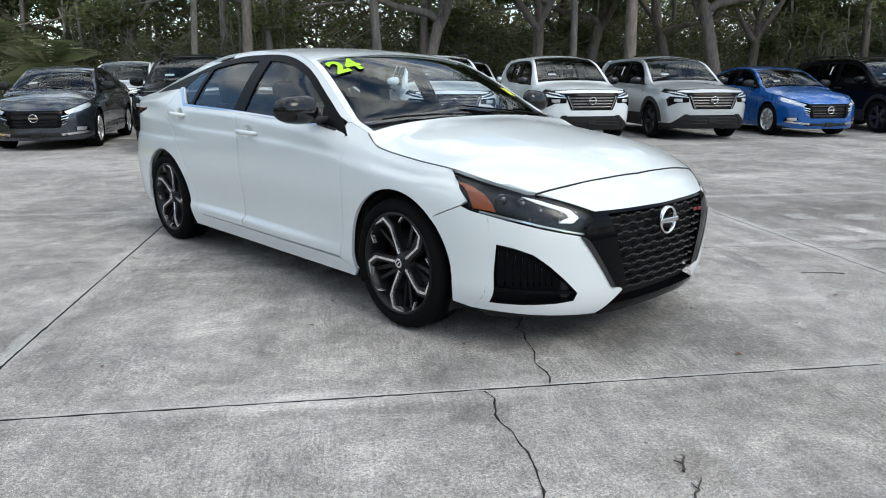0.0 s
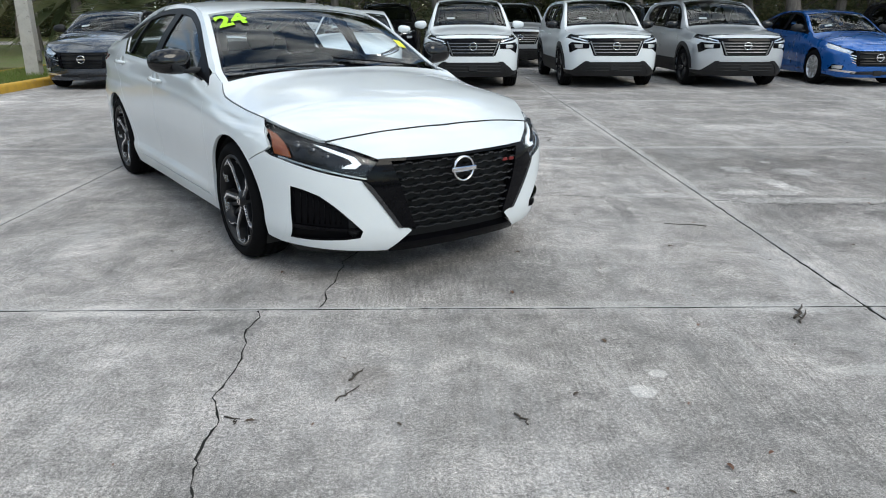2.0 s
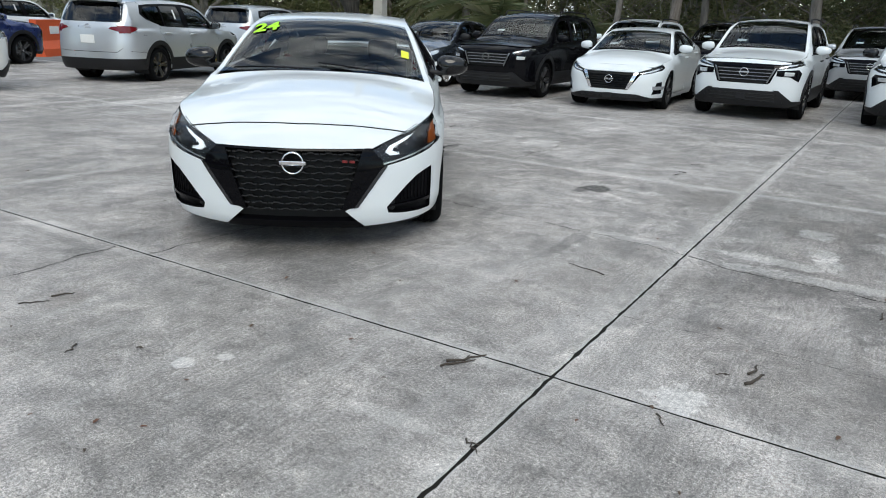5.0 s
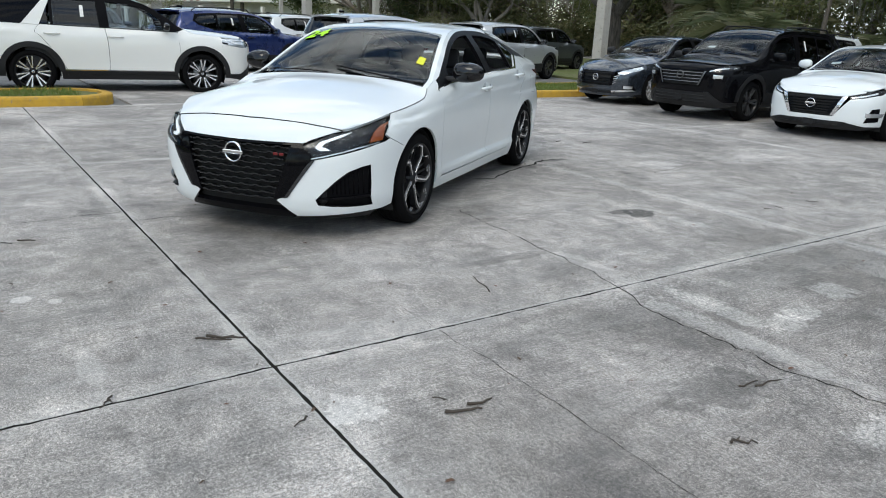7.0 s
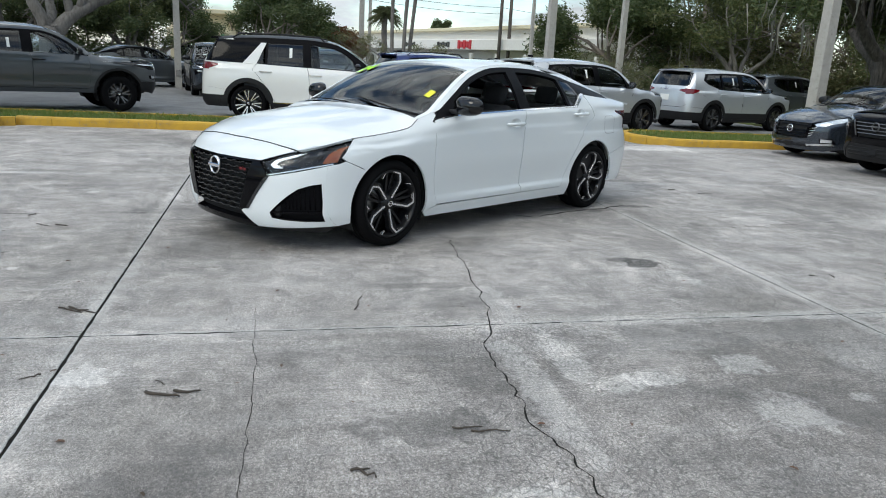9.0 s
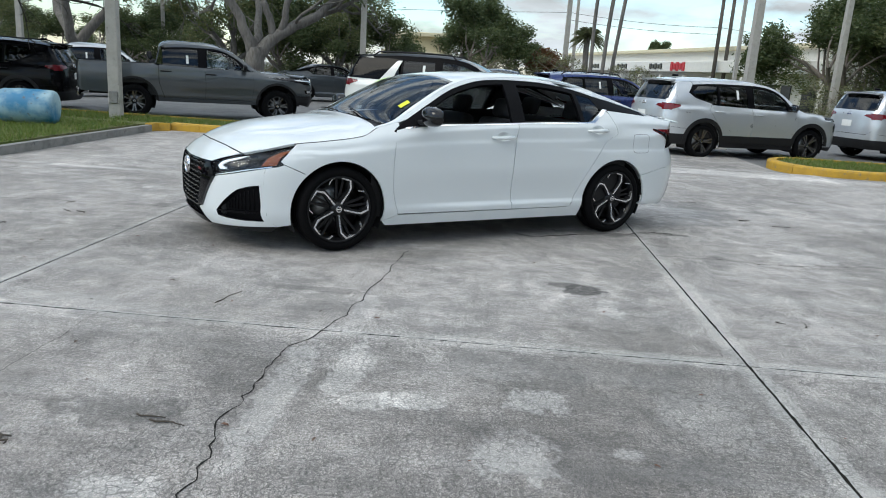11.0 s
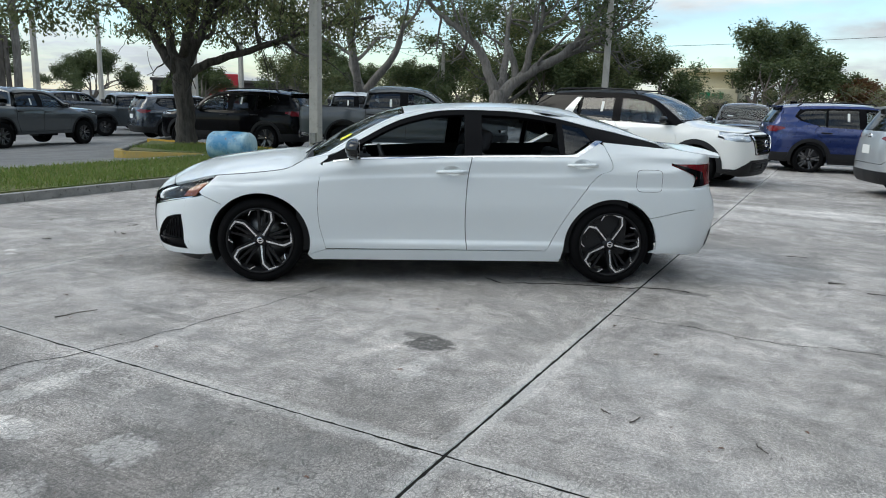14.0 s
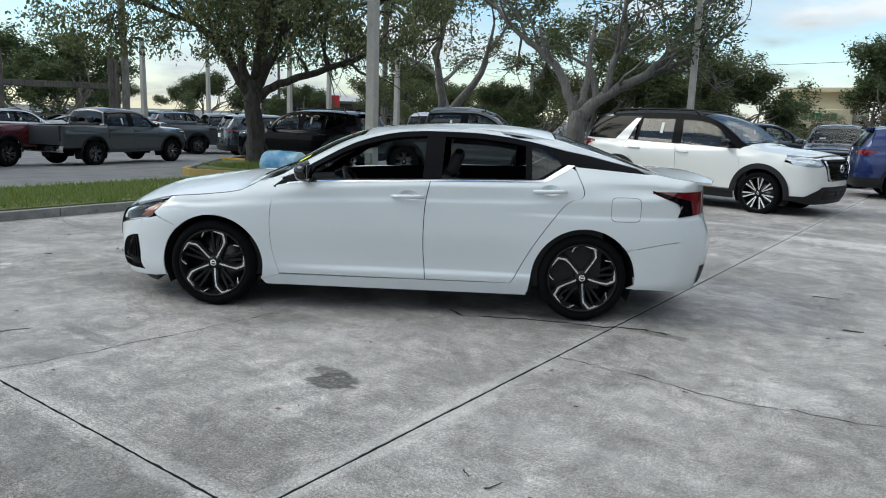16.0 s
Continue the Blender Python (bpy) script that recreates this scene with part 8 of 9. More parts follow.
# ---- light poles, wires ----
def pole(x, y, h, w, label, head=True):
    p = thing("light_pole", at(x, y, 8), label, "light pole", "light poles")
    g = Geo()
    g.add([(sx * ww, sy * ww, z) for z, ww in ((-0.2, w / 2), (h, w / 2 * 0.72)) for sx, sy in ((-1, -1), (1, -1), (1, 1), (-1, 1))], [(0, 1, 5, 4), (1, 2, 6, 5), (2, 3, 7, 6), (3, 0, 4, 7), (4, 5, 6, 7)], False)
    g.make("shaft", M["pole"], p)
    g = Geo()
    g.box((w * 0.55, 0, 0.55), (0.05, 0.16, 0.24), 0.01)
    g.make("junction_box", M["kerb_grey"], p)
    if head:
        g = Geo()
        g.box((0.25, 0, h + 0.02), (0.55, 0.34, 0.10), 0.03)
        g.box((0.0, 0, h - 0.05), (0.12, 0.12, 0.22), 0.01)
        g.make("lamp_head", M["plastic"], p)
    return p


M["pole"] = kerb_mat("pole_concrete", (0.42, 0.40, 0.36), (0.34, 0.325, 0.29), (0.26, 0.25, 0.23))
for x, y, h, w in ((-7.0, -2.0, 9.0, 0.22), (-6.9, 15.5, 9.0, 0.27), (-21.6, 0.3, 8.5, 0.24), (-21.2, -13.4, 4.6, 0.24), (-20.5, -17.2, 4.2, 0.22), (-24.4, -24.5, 6.5, 0.26), (-29.5, -39.6, 7.2, 0.28), (-16.4, -26.8, 5.4, 0.26), (-13.4, -32.8, 4.6, 0.22), (-19.5, -39.9, 5.2, 0.26),
                   (-57.7, 11.2, 12.0, 0.42), (-57.6, 11.9, 12.0, 0.26), (-29.2, 17.6, 10.5, 0.40), (-30.0, 22.0, 9.5, 0.3), (-36.0, 19.0, 9.0, 0.2), (-33.0, -13.0, 5.0, 0.22)):
    pole(x, y, h, w, "square weathered concrete light pole")
M["old_wood"] = bark_mat("weathered_wood", (0.05, 0.043, 0.036), (0.12, 0.105, 0.09))
for x, y, h, w in ((-64.3, 25.7, 11.5, 0.19), (-64.1, 26.6, 11.5, 0.19), (-78.0, 56.0, 8.0, 0.19), (-54.0, -60.0, 8.0, 0.19), (-13.8, -24.7, 4.1, 0.12)):
    p = thing("utility_pole", at(x, y), "dark weathered wooden utility pole", "utility pole", "utility poles")
    g = Geo()
    g.tube([(0, 0, -0.2), (0.02, 0, h * 0.5), (0.05, 0, h)], [w, w * 0.9, w * 0.75], 10)
    g.make("shaft", M["old_wood"], p)
    g = Geo()
    g.box((0.05, 0, h - 0.5), (0.12, 1.6 if h > 6 else 0.5, 0.10), 0.01)
    g.make("crossarm", M["old_wood"], p)
gy_ = thing("gantry", Matrix.Translation((-13.6, -24.9, ground_z(-13.6, -24.9))) @ Matrix.Rotation(radians(-27), 4, "Z"), "dark timber gantry over the far lot", "gantry")
for x in (0.0, 4.6):
    g = Geo()
    g.box((x, 0, 2.3), (0.26, 0.26, 4.8 if x == 0 else 4.2), 0.02)
    g.make("post", M["old_wood"], gy_)
g = Geo()
g.box((2.2, 0, 2.85), (4.8, 0.22, 0.28), 0.02)
g.make("beam", M["old_wood"], gy_)
p0, p1 = Vector((-57.7, 11.2, 7.0)), Vector((-64.3, 25.7, 7.0))
for k, (a, b) in enumerate(((p0, p1), (p0 - Vector((0, 0, 0.6)), p1 - Vector((0, 0, 0.6))), (p1, Vector((-78.0, 56.0, 7.4))), (Vector((-54.0, -60.0, 7.4)), p0))):
    g = Geo()
    g.tube([a.lerp(b, t) - Vector((0, 0, 0.9 * 4 * t * (1 - t) * (b - a).length / 60)) for t in np.linspace(0, 1, 17)], 0.018, 5)
    tagged(g.make("power_line", M["dark"]), "thin black overhead power line between poles", "power line", "power lines")

# ---- buildings ----
M["stucco"] = kerb_mat("white_stucco", (0.74, 0.72, 0.67), (0.66, 0.64, 0.59), (0.58, 0.56, 0.52))
M["cream"] = kerb_mat("cream_stucco", (0.66, 0.60, 0.42), (0.60, 0.54, 0.38), (0.5, 0.46, 0.34))
M["shop_dark"] = simple("shop_glass", (0.02, 0.022, 0.025), 0.15)
M["sign_red"] = simple("sign_red", (0.45, 0.02, 0.03), 0.5)
M["sign_green"] = simple("sign_green", (0.02, 0.22, 0.10), 0.5)
M["brick_dark"] = simple("dark_cladding", (0.07, 0.06, 0.055), 0.8)
M["orange"] = simple("orange_plastic", (0.62, 0.10, 0.03), 0.5)


def shop(name, m, length, depth, h, wall, label, bays, signs, band=None):
    """A low shop row: walls, parapet, canopy posts, dark openings, plain sign bars. The front faces +x."""
    b = thing(name, m, label, "building")
    g = Geo()
    g.box((-depth / 2, 0, h / 2), (depth, length, h), 0.03)
    g.make("wall", M[wall], b)
    g = Geo()
    g.box((-depth / 2 + 0.3, 0, h + 0.06), (depth + 0.9, length + 0.4, 0.35), 0.05)
    g.make("roof", M["cream" if wall == "stucco" else wall], b)
    if band:
        g = Geo()
        g.box((0.9, 0, band), (2.0, length, 1.1), 0.05)
        g.make("canopy", M[wall], b)
    for k in range(bays):
        y = -length / 2 + (k + 0.5) * length / bays
        g = Geo()
        g.box((0.03, y, 1.35), (0.10, length / bays * 0.72, 2.5), 0.02)
        w = g.make("window", M["shop_dark"], b)
        g = Geo()
        g.box((0.10, y, 1.35), (0.06, 0.07, 2.5), 0.01)
        g.make("frame", M["pole"], w)
        if band:
            g = Geo()
            g.box((1.75, y + length / bays / 2, 1.5), (0.35, 0.35, 3.2), 0.03)
            g.make("post", M[wall], b)
    for y, z, w, hh, c in signs:
        g = Geo()
        for q in range(5):
            g.box((1.96 if band else 0.1, y + (q - 2) * w / 5, z), (0.12, w / 5 * 0.72, hh * (0.7 if q % 2 else 1.0)), 0.02)
        g.make("sign", M[c], b)
    return b


shop("shop_row", Matrix.Translation((-81.5, 23.75, -0.5)) @ Matrix.Rotation(radians(-76), 4, "Z"), 64, 18, 5.7, "stucco", "long white low shop row with a covered walk", 12,
     [(-5, 4.0, 3.0, 0.55, "shop_dark"), (4.2, 4.0, 3.2, 0.6, "shop_dark"), (9.3, 4.0, 3.2, 0.9, "sign_red"), (-14, 4.0, 2.8, 0.55, "shop_dark")], 4.0)
shop("corner_shop", Matrix.Translation((-55.8, -1.6, -0.5)), 5.2, 8, 4.8, "cream", "cream corner shop with a green sign", 2, [(0.6, 2.9, 2.4, 0.5, "sign_green")], 2.9)
shop("diner", Matrix.Translation((-62, -59, -0.5)) @ Matrix.Rotation(radians(45), 4, "Z"), 18, 10, 3.3, "brick_dark", "low dark diner with a red sign tower", 6, [])
tw = thing("sign_tower", Matrix.Translation((-54.6, -52.6, -0.5)) @ Matrix.Rotation(radians(45), 4, "Z"), "red sign tower with a plain pale bar", "sign")
g = Geo()
g.box((0, 0, 1.9), (1.6, 3.1, 4.2), 0.05)
g.make("tower", M["sign_red"], tw)
for q in range(5):
    g = Geo()
    g.box((0.82, -0.85 + 0.36 * q, 3.1 + 0.03 * q), (0.06, 0.2, 0.42 if q else 0.62), 0.02)
    g.make("bar", M["paper"], tw)
shop("house", Matrix.Translation((12.0, 44.0, 0)) @ Matrix.Rotation(radians(-90), 4, "Z"), 9, 6, 3.6, "kerb_grey", "grey low house behind the trees", 3, [])

# ---- barrel and barrier ----
m = Nodes("barrel_plastic")
col = m.mix(m.ramp(m.noise(1.6, 5, 0.6), (0.42, 0.0), (0.62, 1.0)), (0.03, 0.19, 0.36), (0.38, 0.53, 0.58))
m.set(Base_Color=m.mix(m.ramp(m.noise(9, 5, 0.7), (0.6, 0.0), (0.68, 1.0)), col, (0.12, 0.10, 0.07)), Roughness=0.5)
M["barrel"] = m.mat
br = thing("barrel", Matrix.Translation((-4.75, -2.35, 0.41)) @ Matrix.Rotation(radians(12), 4, "Z") @ Matrix.Rotation(math.pi / 2, 4, "X"), "faded blue plastic barrel lying on the grass", "barrel")
g = Geo()
g.lathe([(0, -0.44), (0.20, -0.44), (0.265, -0.425), (0.285, -0.39), (0.292, -0.2), (0.298, -0.14), (0.292, -0.10), (0.296, 0.10), (0.300, 0.14), (0.292, 0.2), (0.285, 0.39), (0.270, 0.425), (0.22, 0.44), (0.21, 0.425), (0, 0.425)], 36)
g.make("drum", M["barrel"], br)
g = Geo()
g.lathe([(0, 0.432), (0.03, 0.432), (0.032, 0.446), (0, 0.448)], 12, Matrix.Translation((0.12, 0, 0)))
g.make("bung", M["plastic"], br)
ob = thing("barrier", Matrix.Translation((-17.7, 13.2, ground_z(-17.7, 13.2))) @ Matrix.Rotation(radians(30), 4, "Z"), "orange plastic road barrier", "barrier")
g = Geo()
g.add([(x, y, z) for y in (-0.9, 0.9) for x, z in ((-0.28, 0), (0.28, 0), (0.26, 0.22), (0.12, 0.45), (0.10, 1.05), (-0.10, 1.05), (-0.12, 0.45), (-0.26, 0.22))], [tuple(range(8)), tuple(range(8, 16))[::-1]] + [(i, (i + 1) % 8, 8 + (i + 1) % 8, 8 + i) for i in range(8)], False)
g.make("body", M["orange"], ob)
g = Geo()
g.box((0.115, 0.0, 0.75), (0.02, 0.5, 0.22), 0.005)
g.make("panel", M["paper"], ob)


# ---- cars ----
def spot(x, y, deg, far=False):
    return Matrix.Translation((x, y, ground_z(x, y) + 0.0 if far else 0.0)) @ Matrix.Rotation(radians(deg), 4, "Z")


def again(car, m, label, swap=()):
    """Another car of the same make, with other paint."""
    c = copy_thing(car, m)
    c["label"] = label
    table = {M[a].name: M[b] for a, b in swap}
    for o in c.children_recursive:
        if o.type == "MESH":
            for s in o.material_slots:
                if s.material and s.material.name in table:
                    q = table[s.material.name]
                    s.link = "OBJECT"
                    s.material = q
    return c


hero, HB = build_car("white four-door saloon with black grille and dark machined wheels", SEDAN, (1, 1, 1), "white", "hero", spot(0.4155, 5.208, -55.955), "petal", M["mirror_black"], True)
SU = (1, 1, 1)
KV, KS = (0.925, 0.94, 1.01), (0.95, 0.98, 1.0)
rogue, _ = build_car("white SUV with a chrome barred grille and white mirrors", SUV, SU, "white", "rogue_rails", spot(2.34, 15.62, -90), "dark", None, tag="SUV", group="row of parked cars")
again(rogue, spot(-2.48, 15.2, -87), "black SUV with a chrome barred grille", [("white", "black_paint"), ("chrome", "wheel_grey")])
rogue2, _ = build_car("white SUV with black mirrors and dark wheels", SUV, SU, "white", "rogue", spot(5.03, 15.77, -90), "dark", M["mirror_black"], tag="SUV", group="row of parked cars")
again(rogue2, spot(7.50, 15.78, -90), "silver SUV with a chrome barred grille", [("white", "silver")])
versa, _ = build_car("bright blue small saloon with silver wheel covers", SEDAN, KV, "blue", "versa", spot(10.2, 15.95, -90), "cover", M["plastic"], group="row of parked cars")
again(versa, spot(-5.05, 15.57, -86), "charcoal small saloon with bright grille stripes", [("blue", "charcoal")])
build_car("white saloon with a black grille and dark wheels", SEDAN, KS, "white", "sentra", spot(0.02, 15.12, -86), "dark", group="row of parked cars")
again(rogue, spot(13.0, 16.15, -90), "black SUV with dark wheels", [("white", "black_paint")])
# second row behind
for x, y, c, lb in ((-5.5, 22.0, None, "white SUV behind the first row"), (-2.2, 21.8, None, "white SUV behind the black one"), (0.3, 21.7, "black_paint", "black SUV behind the white saloon"), (3.9, 21.5, "silver", "silver SUV behind the white ones"), (8.3, 21.7, "charcoal", "charcoal SUV behind the silver one")):
    again(rogue, spot(x, y, -90), lb, [("white", c)] if c else [])
# west side
again(rogue2, spot(-9.78, 11.09, 109, True), "silver SUV parked askew with red tail lamps", [("white", "silver")])
again(rogue2, spot(-11.99, 16.53, 107, True), "silver SUV beside the grass island", [("white", "silver")])
again(rogue2, spot(-16.2, 21.9, 107, True), "grey SUV at the edge of the lawn", [("white", "gunmetal")])
again(rogue, spot(-14.7, 8.88, 105, True), "dark blue SUV with silver wheels", [("white", "navy")])
again(rogue, spot(-18.6, 5.7, 5, True), "black SUV facing the drive", [("white", "charcoal")])
path, _ = build_car("white large SUV with black roof and silver wheels", SUV, (1.075, 1.07, 1.07), "pearl", "path", spot(-9.44, 4.76, 80.5, True), "twin", M["mirror_black"], tag="SUV", roof="trim_black", group="cars in the west lot")
fr, _ = build_car("dark grey crew-cab pickup with black wheels", PICKUP, SU, "gunmetal", "pickup", spot(-10.24, -1.43, 115, True), "truck", M["plastic"], tag="pickup truck", group="cars in the west lot")
again(rogue, spot(-9.9, -7.1, -78, True), "black SUV behind the island tree", [("white", "black_paint")])
again(fr, spot(-7.5, -13.8, 194, True), "grey crew-cab pickup across the lot")
again(fr, spot(-2.2, -13.6, 20, True), "dark red pickup at the lot's edge", [("gunmetal", "red")])
again(fr, spot(-15.5, -18.5, 160, True), "dark grey pickup in the far row")
again(fr, spot(-17.5, -8.0, 115, True), "silver pickup behind the grey one", [("gunmetal", "silver")])
for x, y, a, src, sw, lb in ((-14.5, -14.0, 160, rogue2, "charcoal", "charcoal SUV in the far row"), (-19.5, -21.5, 160, rogue, "gunmetal", "grey SUV in the far row"), (-23.0, -24.0, 150, rogue2, None, "white SUV in the far row"),
                             (-21.0, -10.5, 110, versa, "silver", "silver saloon in the west lot"), (-22.5, -1.0, 115, versa, "gunmetal", "grey saloon in the west lot"), (-24.0, 2.5, 110, rogue2, "charcoal", "dark SUV in the west lot"), (-20.5, 13.5, 110, rogue, None, "white SUV beside the barrier"),
                             (-10.0, -27.0, 180, rogue, None, "white SUV in the distance"), (-14.0, -29.0, 180, versa, "silver", "silver saloon in the distance"), (-5.0, -26.0, 185, versa, None, "blue saloon in the distance"), (-19.0, -33.0, 170, rogue2, "silver", "silver SUV in the distance"),
                             (-25.0, -36.0, 165, rogue, "charcoal", "charcoal SUV in the distance"), (-19.0, 1.8, 10, rogue2, "charcoal", "charcoal SUV facing the island"),
                             (-8.0, -36.0, 60, rogue2, "silver", "silver SUV in the distant row"), (-11.0, -37.5, 60, versa, "gunmetal", "grey saloon in the distant row"), (-14.0, -39.0, 60, rogue2, None, "white SUV in the distant row"), (-17.0, -40.5, 60, versa, "silver", "silver saloon in the distant row"),
                             (-20.0, -42.0, 60, rogue2, None, "white SUV in the distant row"), (-23.0, -43.5, 60, rogue2, "charcoal", "charcoal SUV in the distant row"), (-26.0, -45.0, 60, versa, "silver", "silver saloon in the distant row"), (-29.0, -46.5, 60, rogue2, "silver", "silver SUV in the distant row")):
    again(src, spot(x, y, a, True), lb, [("white" if src is not versa else "blue", sw)] if sw else [])


# ---- concrete slabs, cracks, litter ----
SLABS = tagged(new("pavement"), "grey weathered concrete slabs with dark joints", "pavement", kind="structure")
XS, YS = [-6.32 + 5.0 * k for k in range(8)], [-0.9] + [2.735 + 4.405 * k for k in range(6)]
slab_cells = [(a, b, c, d) for a, c in zip(XS[:-1], XS[1:]) for b, d in zip(YS[:-1], YS[1:])]
slab_cells += [(-11.32, 4.3, -6.32, 7.14), (-11.32, 7.14, -6.32, 11.0), (-16.32, 4.3, -11.32, 7.14), (-16.32, 7.14, -11.32, 11.545)]
slab_rng = random.Random(7)
for a, b, c, d in slab_cells:
    j, jy, e, t = 0.0066, 0.0074, 0.004, 0.003
    g = Geo()
    corner = [(a + j, b + jy), (c - j, b + jy), (c - j, d - jy), (a + j, d - jy)]
    ring, top_ring = [], []
    for k in range(4):                                      # edges a little chipped
        (x0, y0), (x1, y1) = corner[k], corner[(k + 1) % 4]
        n = max(2, int(math.dist((x0, y0), (x1, y1)) / 0.045))
        nx, ny = (y0 - y1) / math.dist((x0, y0), (x1, y1)), (x1 - x0) / math.dist((x0, y0), (x1, y1))
        for q in range(n):
            w = slab_rng.uniform(-0.002, 0.002) + (slab_rng.uniform(0.002, 0.008) * (1.0 if k % 2 else 0.5) if slab_rng.random() < 0.16 else 0.0)
            x, y = x0 + (x1 - x0) * q / n, y0 + (y1 - y0) * q / n
            ring.append((x + nx * w, y + ny * w) if q else (x + nx * 0.004, y + ny * 0.004))
            u = w + e + slab_rng.uniform(-0.002, 0.003) if q else e
            top_ring.append((x + nx * u, y + ny * u) if q else ((a + c) / 2 + (x - (a + c) / 2) * (1 - 2.2 * e / (c - a)), (b + d) / 2 + (y - (b + d) / 2) * (1 - 2.2 * e / (d - b))))
    n = len(ring)
    g.add([(x, y, 0) for x, y in top_ring] + [(x, y, -t) for x, y in ring] + [(x, y, -0.12) for x, y in ring], [tuple(range(n))] + [(n + k, n + (k + 1) % n, (k + 1) % n, k) for k in range(n)] + [(2 * n + k, 2 * n + (k + 1) % n, n + (k + 1) % n, n + k) for k in range(n)], False)
    g.make("slab", M["concrete"], SLABS)
g = Geo()
for x in XS:
    g.box((x, 12.0, -0.0105), (0.05, 26.0, 0.012), 0)
for y in YS[1:]:
    g.box((11.0, y, -0.0106), (35.0, 0.05, 0.012), 0)
tagged(g.make("joint_fill", M["joint"]), "dark dirt in the joints", "joint", kind="structure")


def crack(pts, w, label, seed, jag=0.02):
    rng = np.random.default_rng(seed)
    line = []
    for (x0, y0), (x1, y1) in zip(pts[:-1], pts[1:]):
        n = max(2, int(math.dist((x0, y0), (x1, y1)) / 0.035))
        for k in range(n):
            line.append([x0 + (x1 - x0) * k / n, y0 + (y1 - y0) * k / n])
    line = arr(line + [pts[-1]])
    walk_ = np.cumsum(rng.normal(0, 1, line.shape), 0)
    walk_ -= np.linspace(0, 1, len(line))[:, None] * walk_[-1]
    kink = rng.normal(0, jag * 0.62, (len(line) // 2 + 2, 2))
    at_ = np.arange(len(line)) / 2
    zig = np.stack([np.interp(at_, np.arange(len(kink)), kink[:, k]) for k in (0, 1)], 1)
    zig[[0, -1]] = 0
    line = line + walk_ * 0.003 + zig + rng.normal(0, jag * 0.10, line.shape)
    d = np.gradient(line, axis=0)
    d /= np.maximum(np.linalg.norm(d, axis=1, keepdims=True), 1e-6)
    o = np.stack([-d[:, 1], d[:, 0]], 1) * (w * (0.25 + 0.9 * rng.random((len(line), 1))) / 2)
    n = len(line)
    v = [(*p, 0.0022) for p in line - o] + [(*p, 0.0022) for p in line + o]
    g = Geo()
    g.add(v, [(i, i + 1, n + i + 1, n + i) for i in range(n - 1)], False)
    return tagged(g.make("crack", M["crack"]), label, "crack", "cracks in the concrete", kind="structure")


crack([(1.75, 5.06), (1.97, 5.03), (2.73, 4.97), (3.45, 4.89), (3.68, 4.84), (4.03, 4.69), (4.59, 4.71), (4.75, 4.67), (5.10, 4.72), (5.47, 4.76), (6.6, 4.7)], 0.009, "jagged dark crack across the slabs", 1)
crack([(1.30, 4.3), (1.08, 3.48), (1.05, 3.05), (1.03, 2.74)], 0.009, "dark crack running under the white car", 2)
crack([(0.74, 2.72), (0.78, 2.42), (0.79, 2.17), (0.80, 1.93), (0.92, 1.0), (0.7, -0.8)], 0.010, "jagged dark crack in the near slab", 3)
crack([(0.76, 5.95), (0.85, 6.12), (0.46, 6.79), (0.39, 7.05), (0.23, 7.34), (0.24, 7.52)], 0.028, "dark wet crack beside the rear wheel", 4)
crack([(1.22, 7.15), (1.21, 7.43), (1.22, 7.8), (1.27, 7.99), (1.27, 8.19), (1.25, 8.35), (1.18, 8.45), (1.16, 8.64), (1.11, 8.85), (1.0, 9.6)], 0.010, "fine jagged crack in the slab", 5)
crack([(-1.49, 7.38), (-1.46, 7.91), (-1.47, 8.41), (-1.59, 8.96)], 0.005, "fine crack behind the white car", 13)
crack([(-1.3, 9.3), (0.8, 9.5), (3.7, 9.2)], 0.004, "fine crack in the far slab", 6)
crack([(3.7, 9.3), (6.0, 9.6), (8.7, 9.4)], 0.005, "fine crack in the far slab", 7)
crack([(-6.2, 9.0), (-3.5, 9.2), (-1.3, 9.0)], 0.006, "fine crack in the far slab", 8)
crack([(3.70, 3.56), (4.7, 3.57), (5.6, 3.55)], 0.004, "faint saw cut in the slab", 9, 0.004)
crack([(3.7, 3.56), (3.3, 3.56)], 0.003, "faint saw cut in the slab", 10, 0.004)
crack([(-1.3, 4.9), (-0.2, 4.9), (0.3, 4.7)], 0.004, "fine crack under the white car", 11)
crack([(-6.2, 5.2), (-4.0, 5.0), (-1.3, 5.2)], 0.006, "fine crack in the far slab", 12)

M["twig"] = simple("twig_bark", (0.06, 0.048, 0.038), 0.9)
M["dry_leaf"] = leaf_mat("dry_leaf", (0.05, 0.035, 0.022), (0.10, 0.06, 0.035), (0.16, 0.07, 0.04), 0.1)


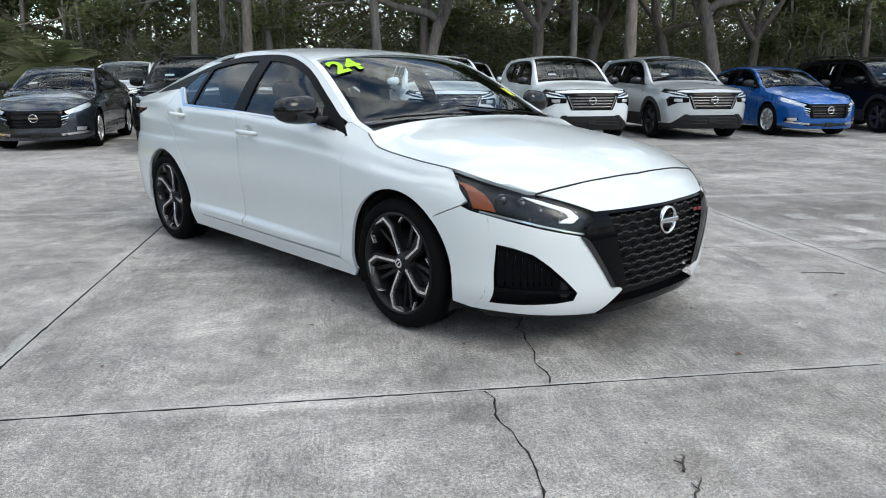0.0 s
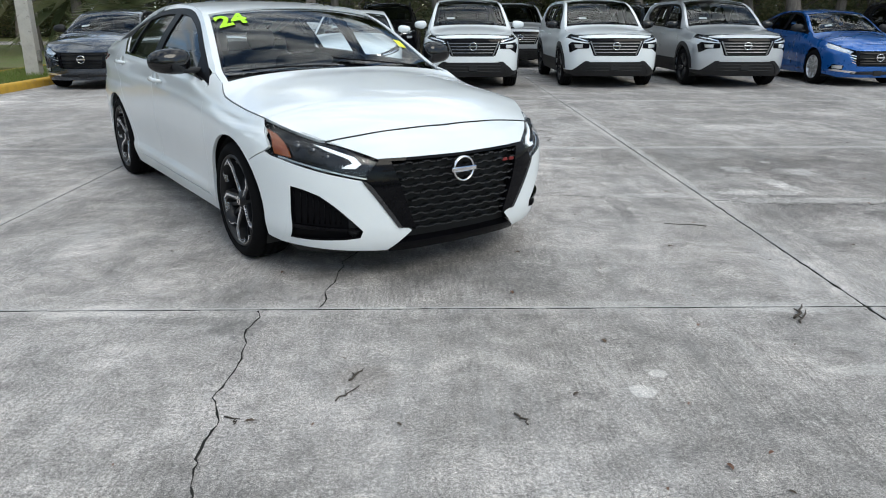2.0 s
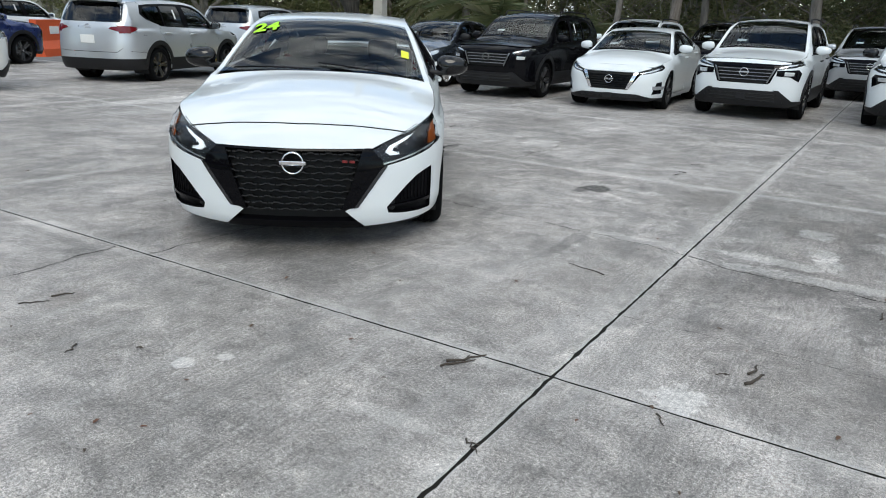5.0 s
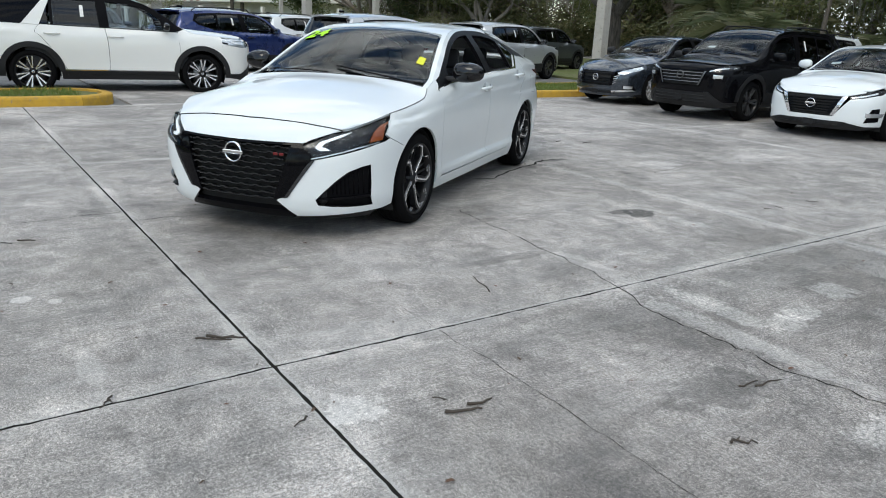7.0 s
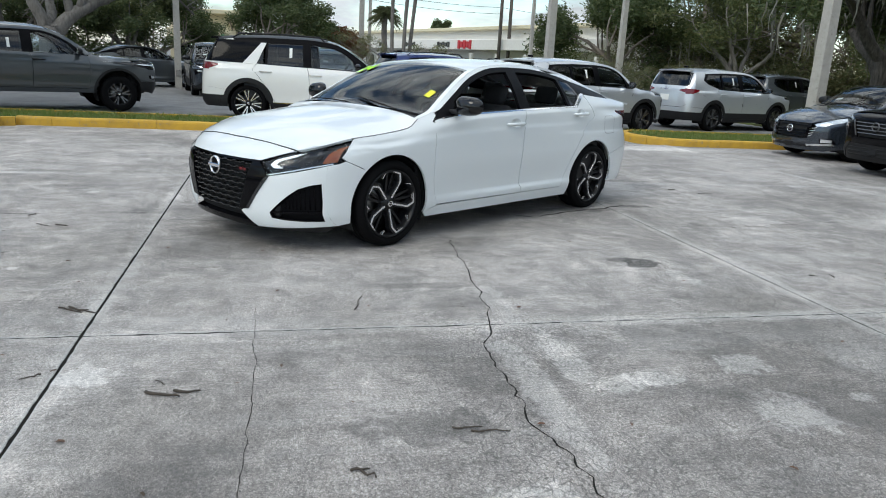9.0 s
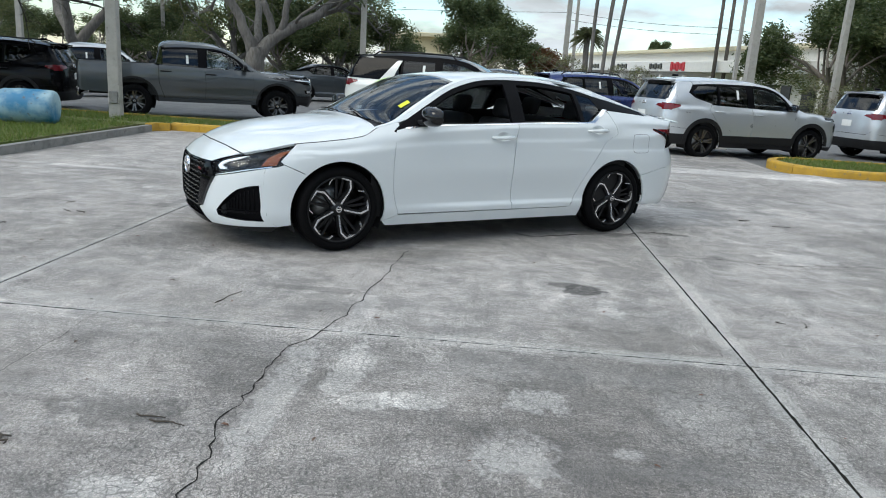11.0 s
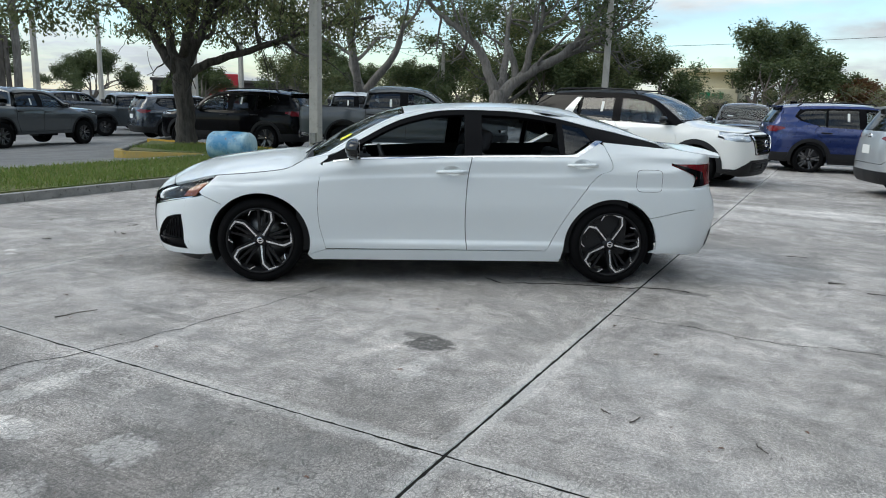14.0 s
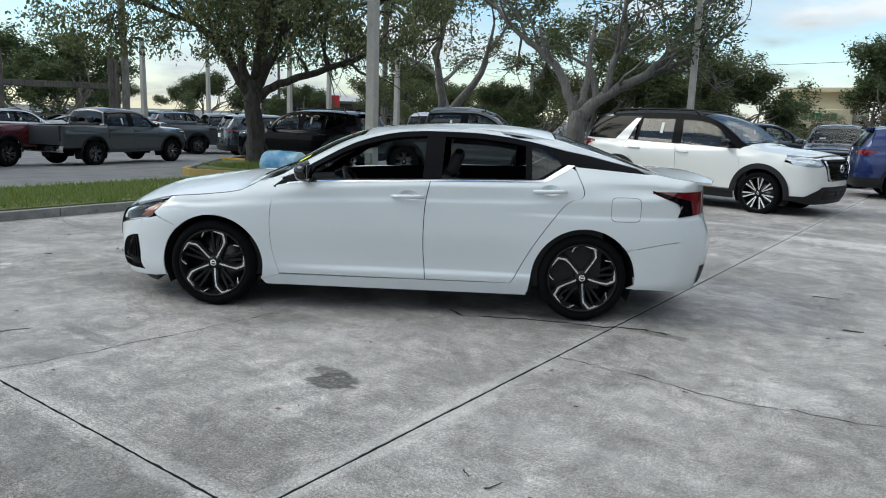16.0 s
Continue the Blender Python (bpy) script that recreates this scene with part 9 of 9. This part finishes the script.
def twig(x, y, deg, ln, r, seed, fork=False):
    rng = np.random.default_rng(seed)
    g = Geo()
    a = radians(deg)
    pts = [(x + math.cos(a) * ln * (k / 5 - 0.5) + rng.normal(0, 0.006), y + math.sin(a) * ln * (k / 5 - 0.5) + rng.normal(0, 0.006), r + 0.001 + abs(rng.normal(0, 0.002))) for k in range(6)]
    g.tube(pts, [r * (1 - 0.1 * k) for k in range(6)], 6)
    if fork:
        p = pts[2]
        g.tube([p, (p[0] + math.cos(a + 0.8) * ln * 0.3, p[1] + math.sin(a + 0.8) * ln * 0.3, r)], [r * 0.7, r * 0.4], 5)
    tagged(g.make("twig", M["twig"]), "thin dry twig lying on the concrete", "twig", "twigs on the concrete")


for k, (x, y, a, ln, r, fk) in enumerate(((4.4, 3.21, 73, 0.15, 0.011, False), (4.38, 3.31, 77, 0.1, 0.009, False), (4.27, 3.18, 48, 0.07, 0.004, False), (3.26, 4.15, 166, 0.27, 0.005, False), (3.31, 2.65, 51, 0.19, 0.009, True), (1.28, 2.05, 68, 0.12, 0.007, True), (1.26, 1.91, 54, 0.14, 0.005, True), (4.86, 4.49, 79, 0.14, 0.006, False), (5.09, 3.96, 56, 0.11, 0.008, True), (3.3, 2.59, 55, 0.17, 0.007, True), (3.67, 2.08, -32, 0.09, 0.006, True), (4.16, 2.65, -59, 0.08, 0.006, False), (1.89, 1.72, -63, 0.07, 0.006, False), (0.88, 1.73, -33, 0.06, 0.005, True), (2.89, 7.6, 63, 0.07, 0.005, False), (2.9, 7.75, 166, 0.08, 0.005, False), (-0.82, 8.56, 114, 0.14, 0.008, False), (4.82, 4.4, 88, 0.13, 0.006, False),
                                              (5.6, 3.3, 110, 0.13, 0.004, True), (1.2, 0.75, 40, 0.10, 0.004, False), (-1.9, 8.2, 100, 0.22, 0.005, False), (-0.6, 8.9, 95, 0.22, 0.005, False), (2.9, 8.3, 30, 0.09, 0.004, False))):
    twig(x, y, a, ln, r * 0.75, 100 + k, fk)
rng = np.random.default_rng(131)
n = 420
px, py = rng.uniform(-5.8, 8, n), rng.uniform(-0.6, 13, n)
v, f = [], []
for x, y in zip(px, py):
    s, a = rng.uniform(0.006, 0.020), rng.random() * 6.28
    o = len(v)
    for k in range(6):
        q = 6.283 * k / 6
        ex, ey = math.cos(q) * s, math.sin(q) * s * 0.45
        v.append((x + ex * math.cos(a) - ey * math.sin(a), y + ex * math.sin(a) + ey * math.cos(a), 0.004 + abs(math.sin(q)) * s * 0.35))
    f.append(tuple(range(o, o + 6)))
tagged(new("dry_leaves", raw_mesh("dry_leaves", v, f, M["dry_leaf"])), "small dry leaves strewn on the concrete", "leaves", kind="stuff")
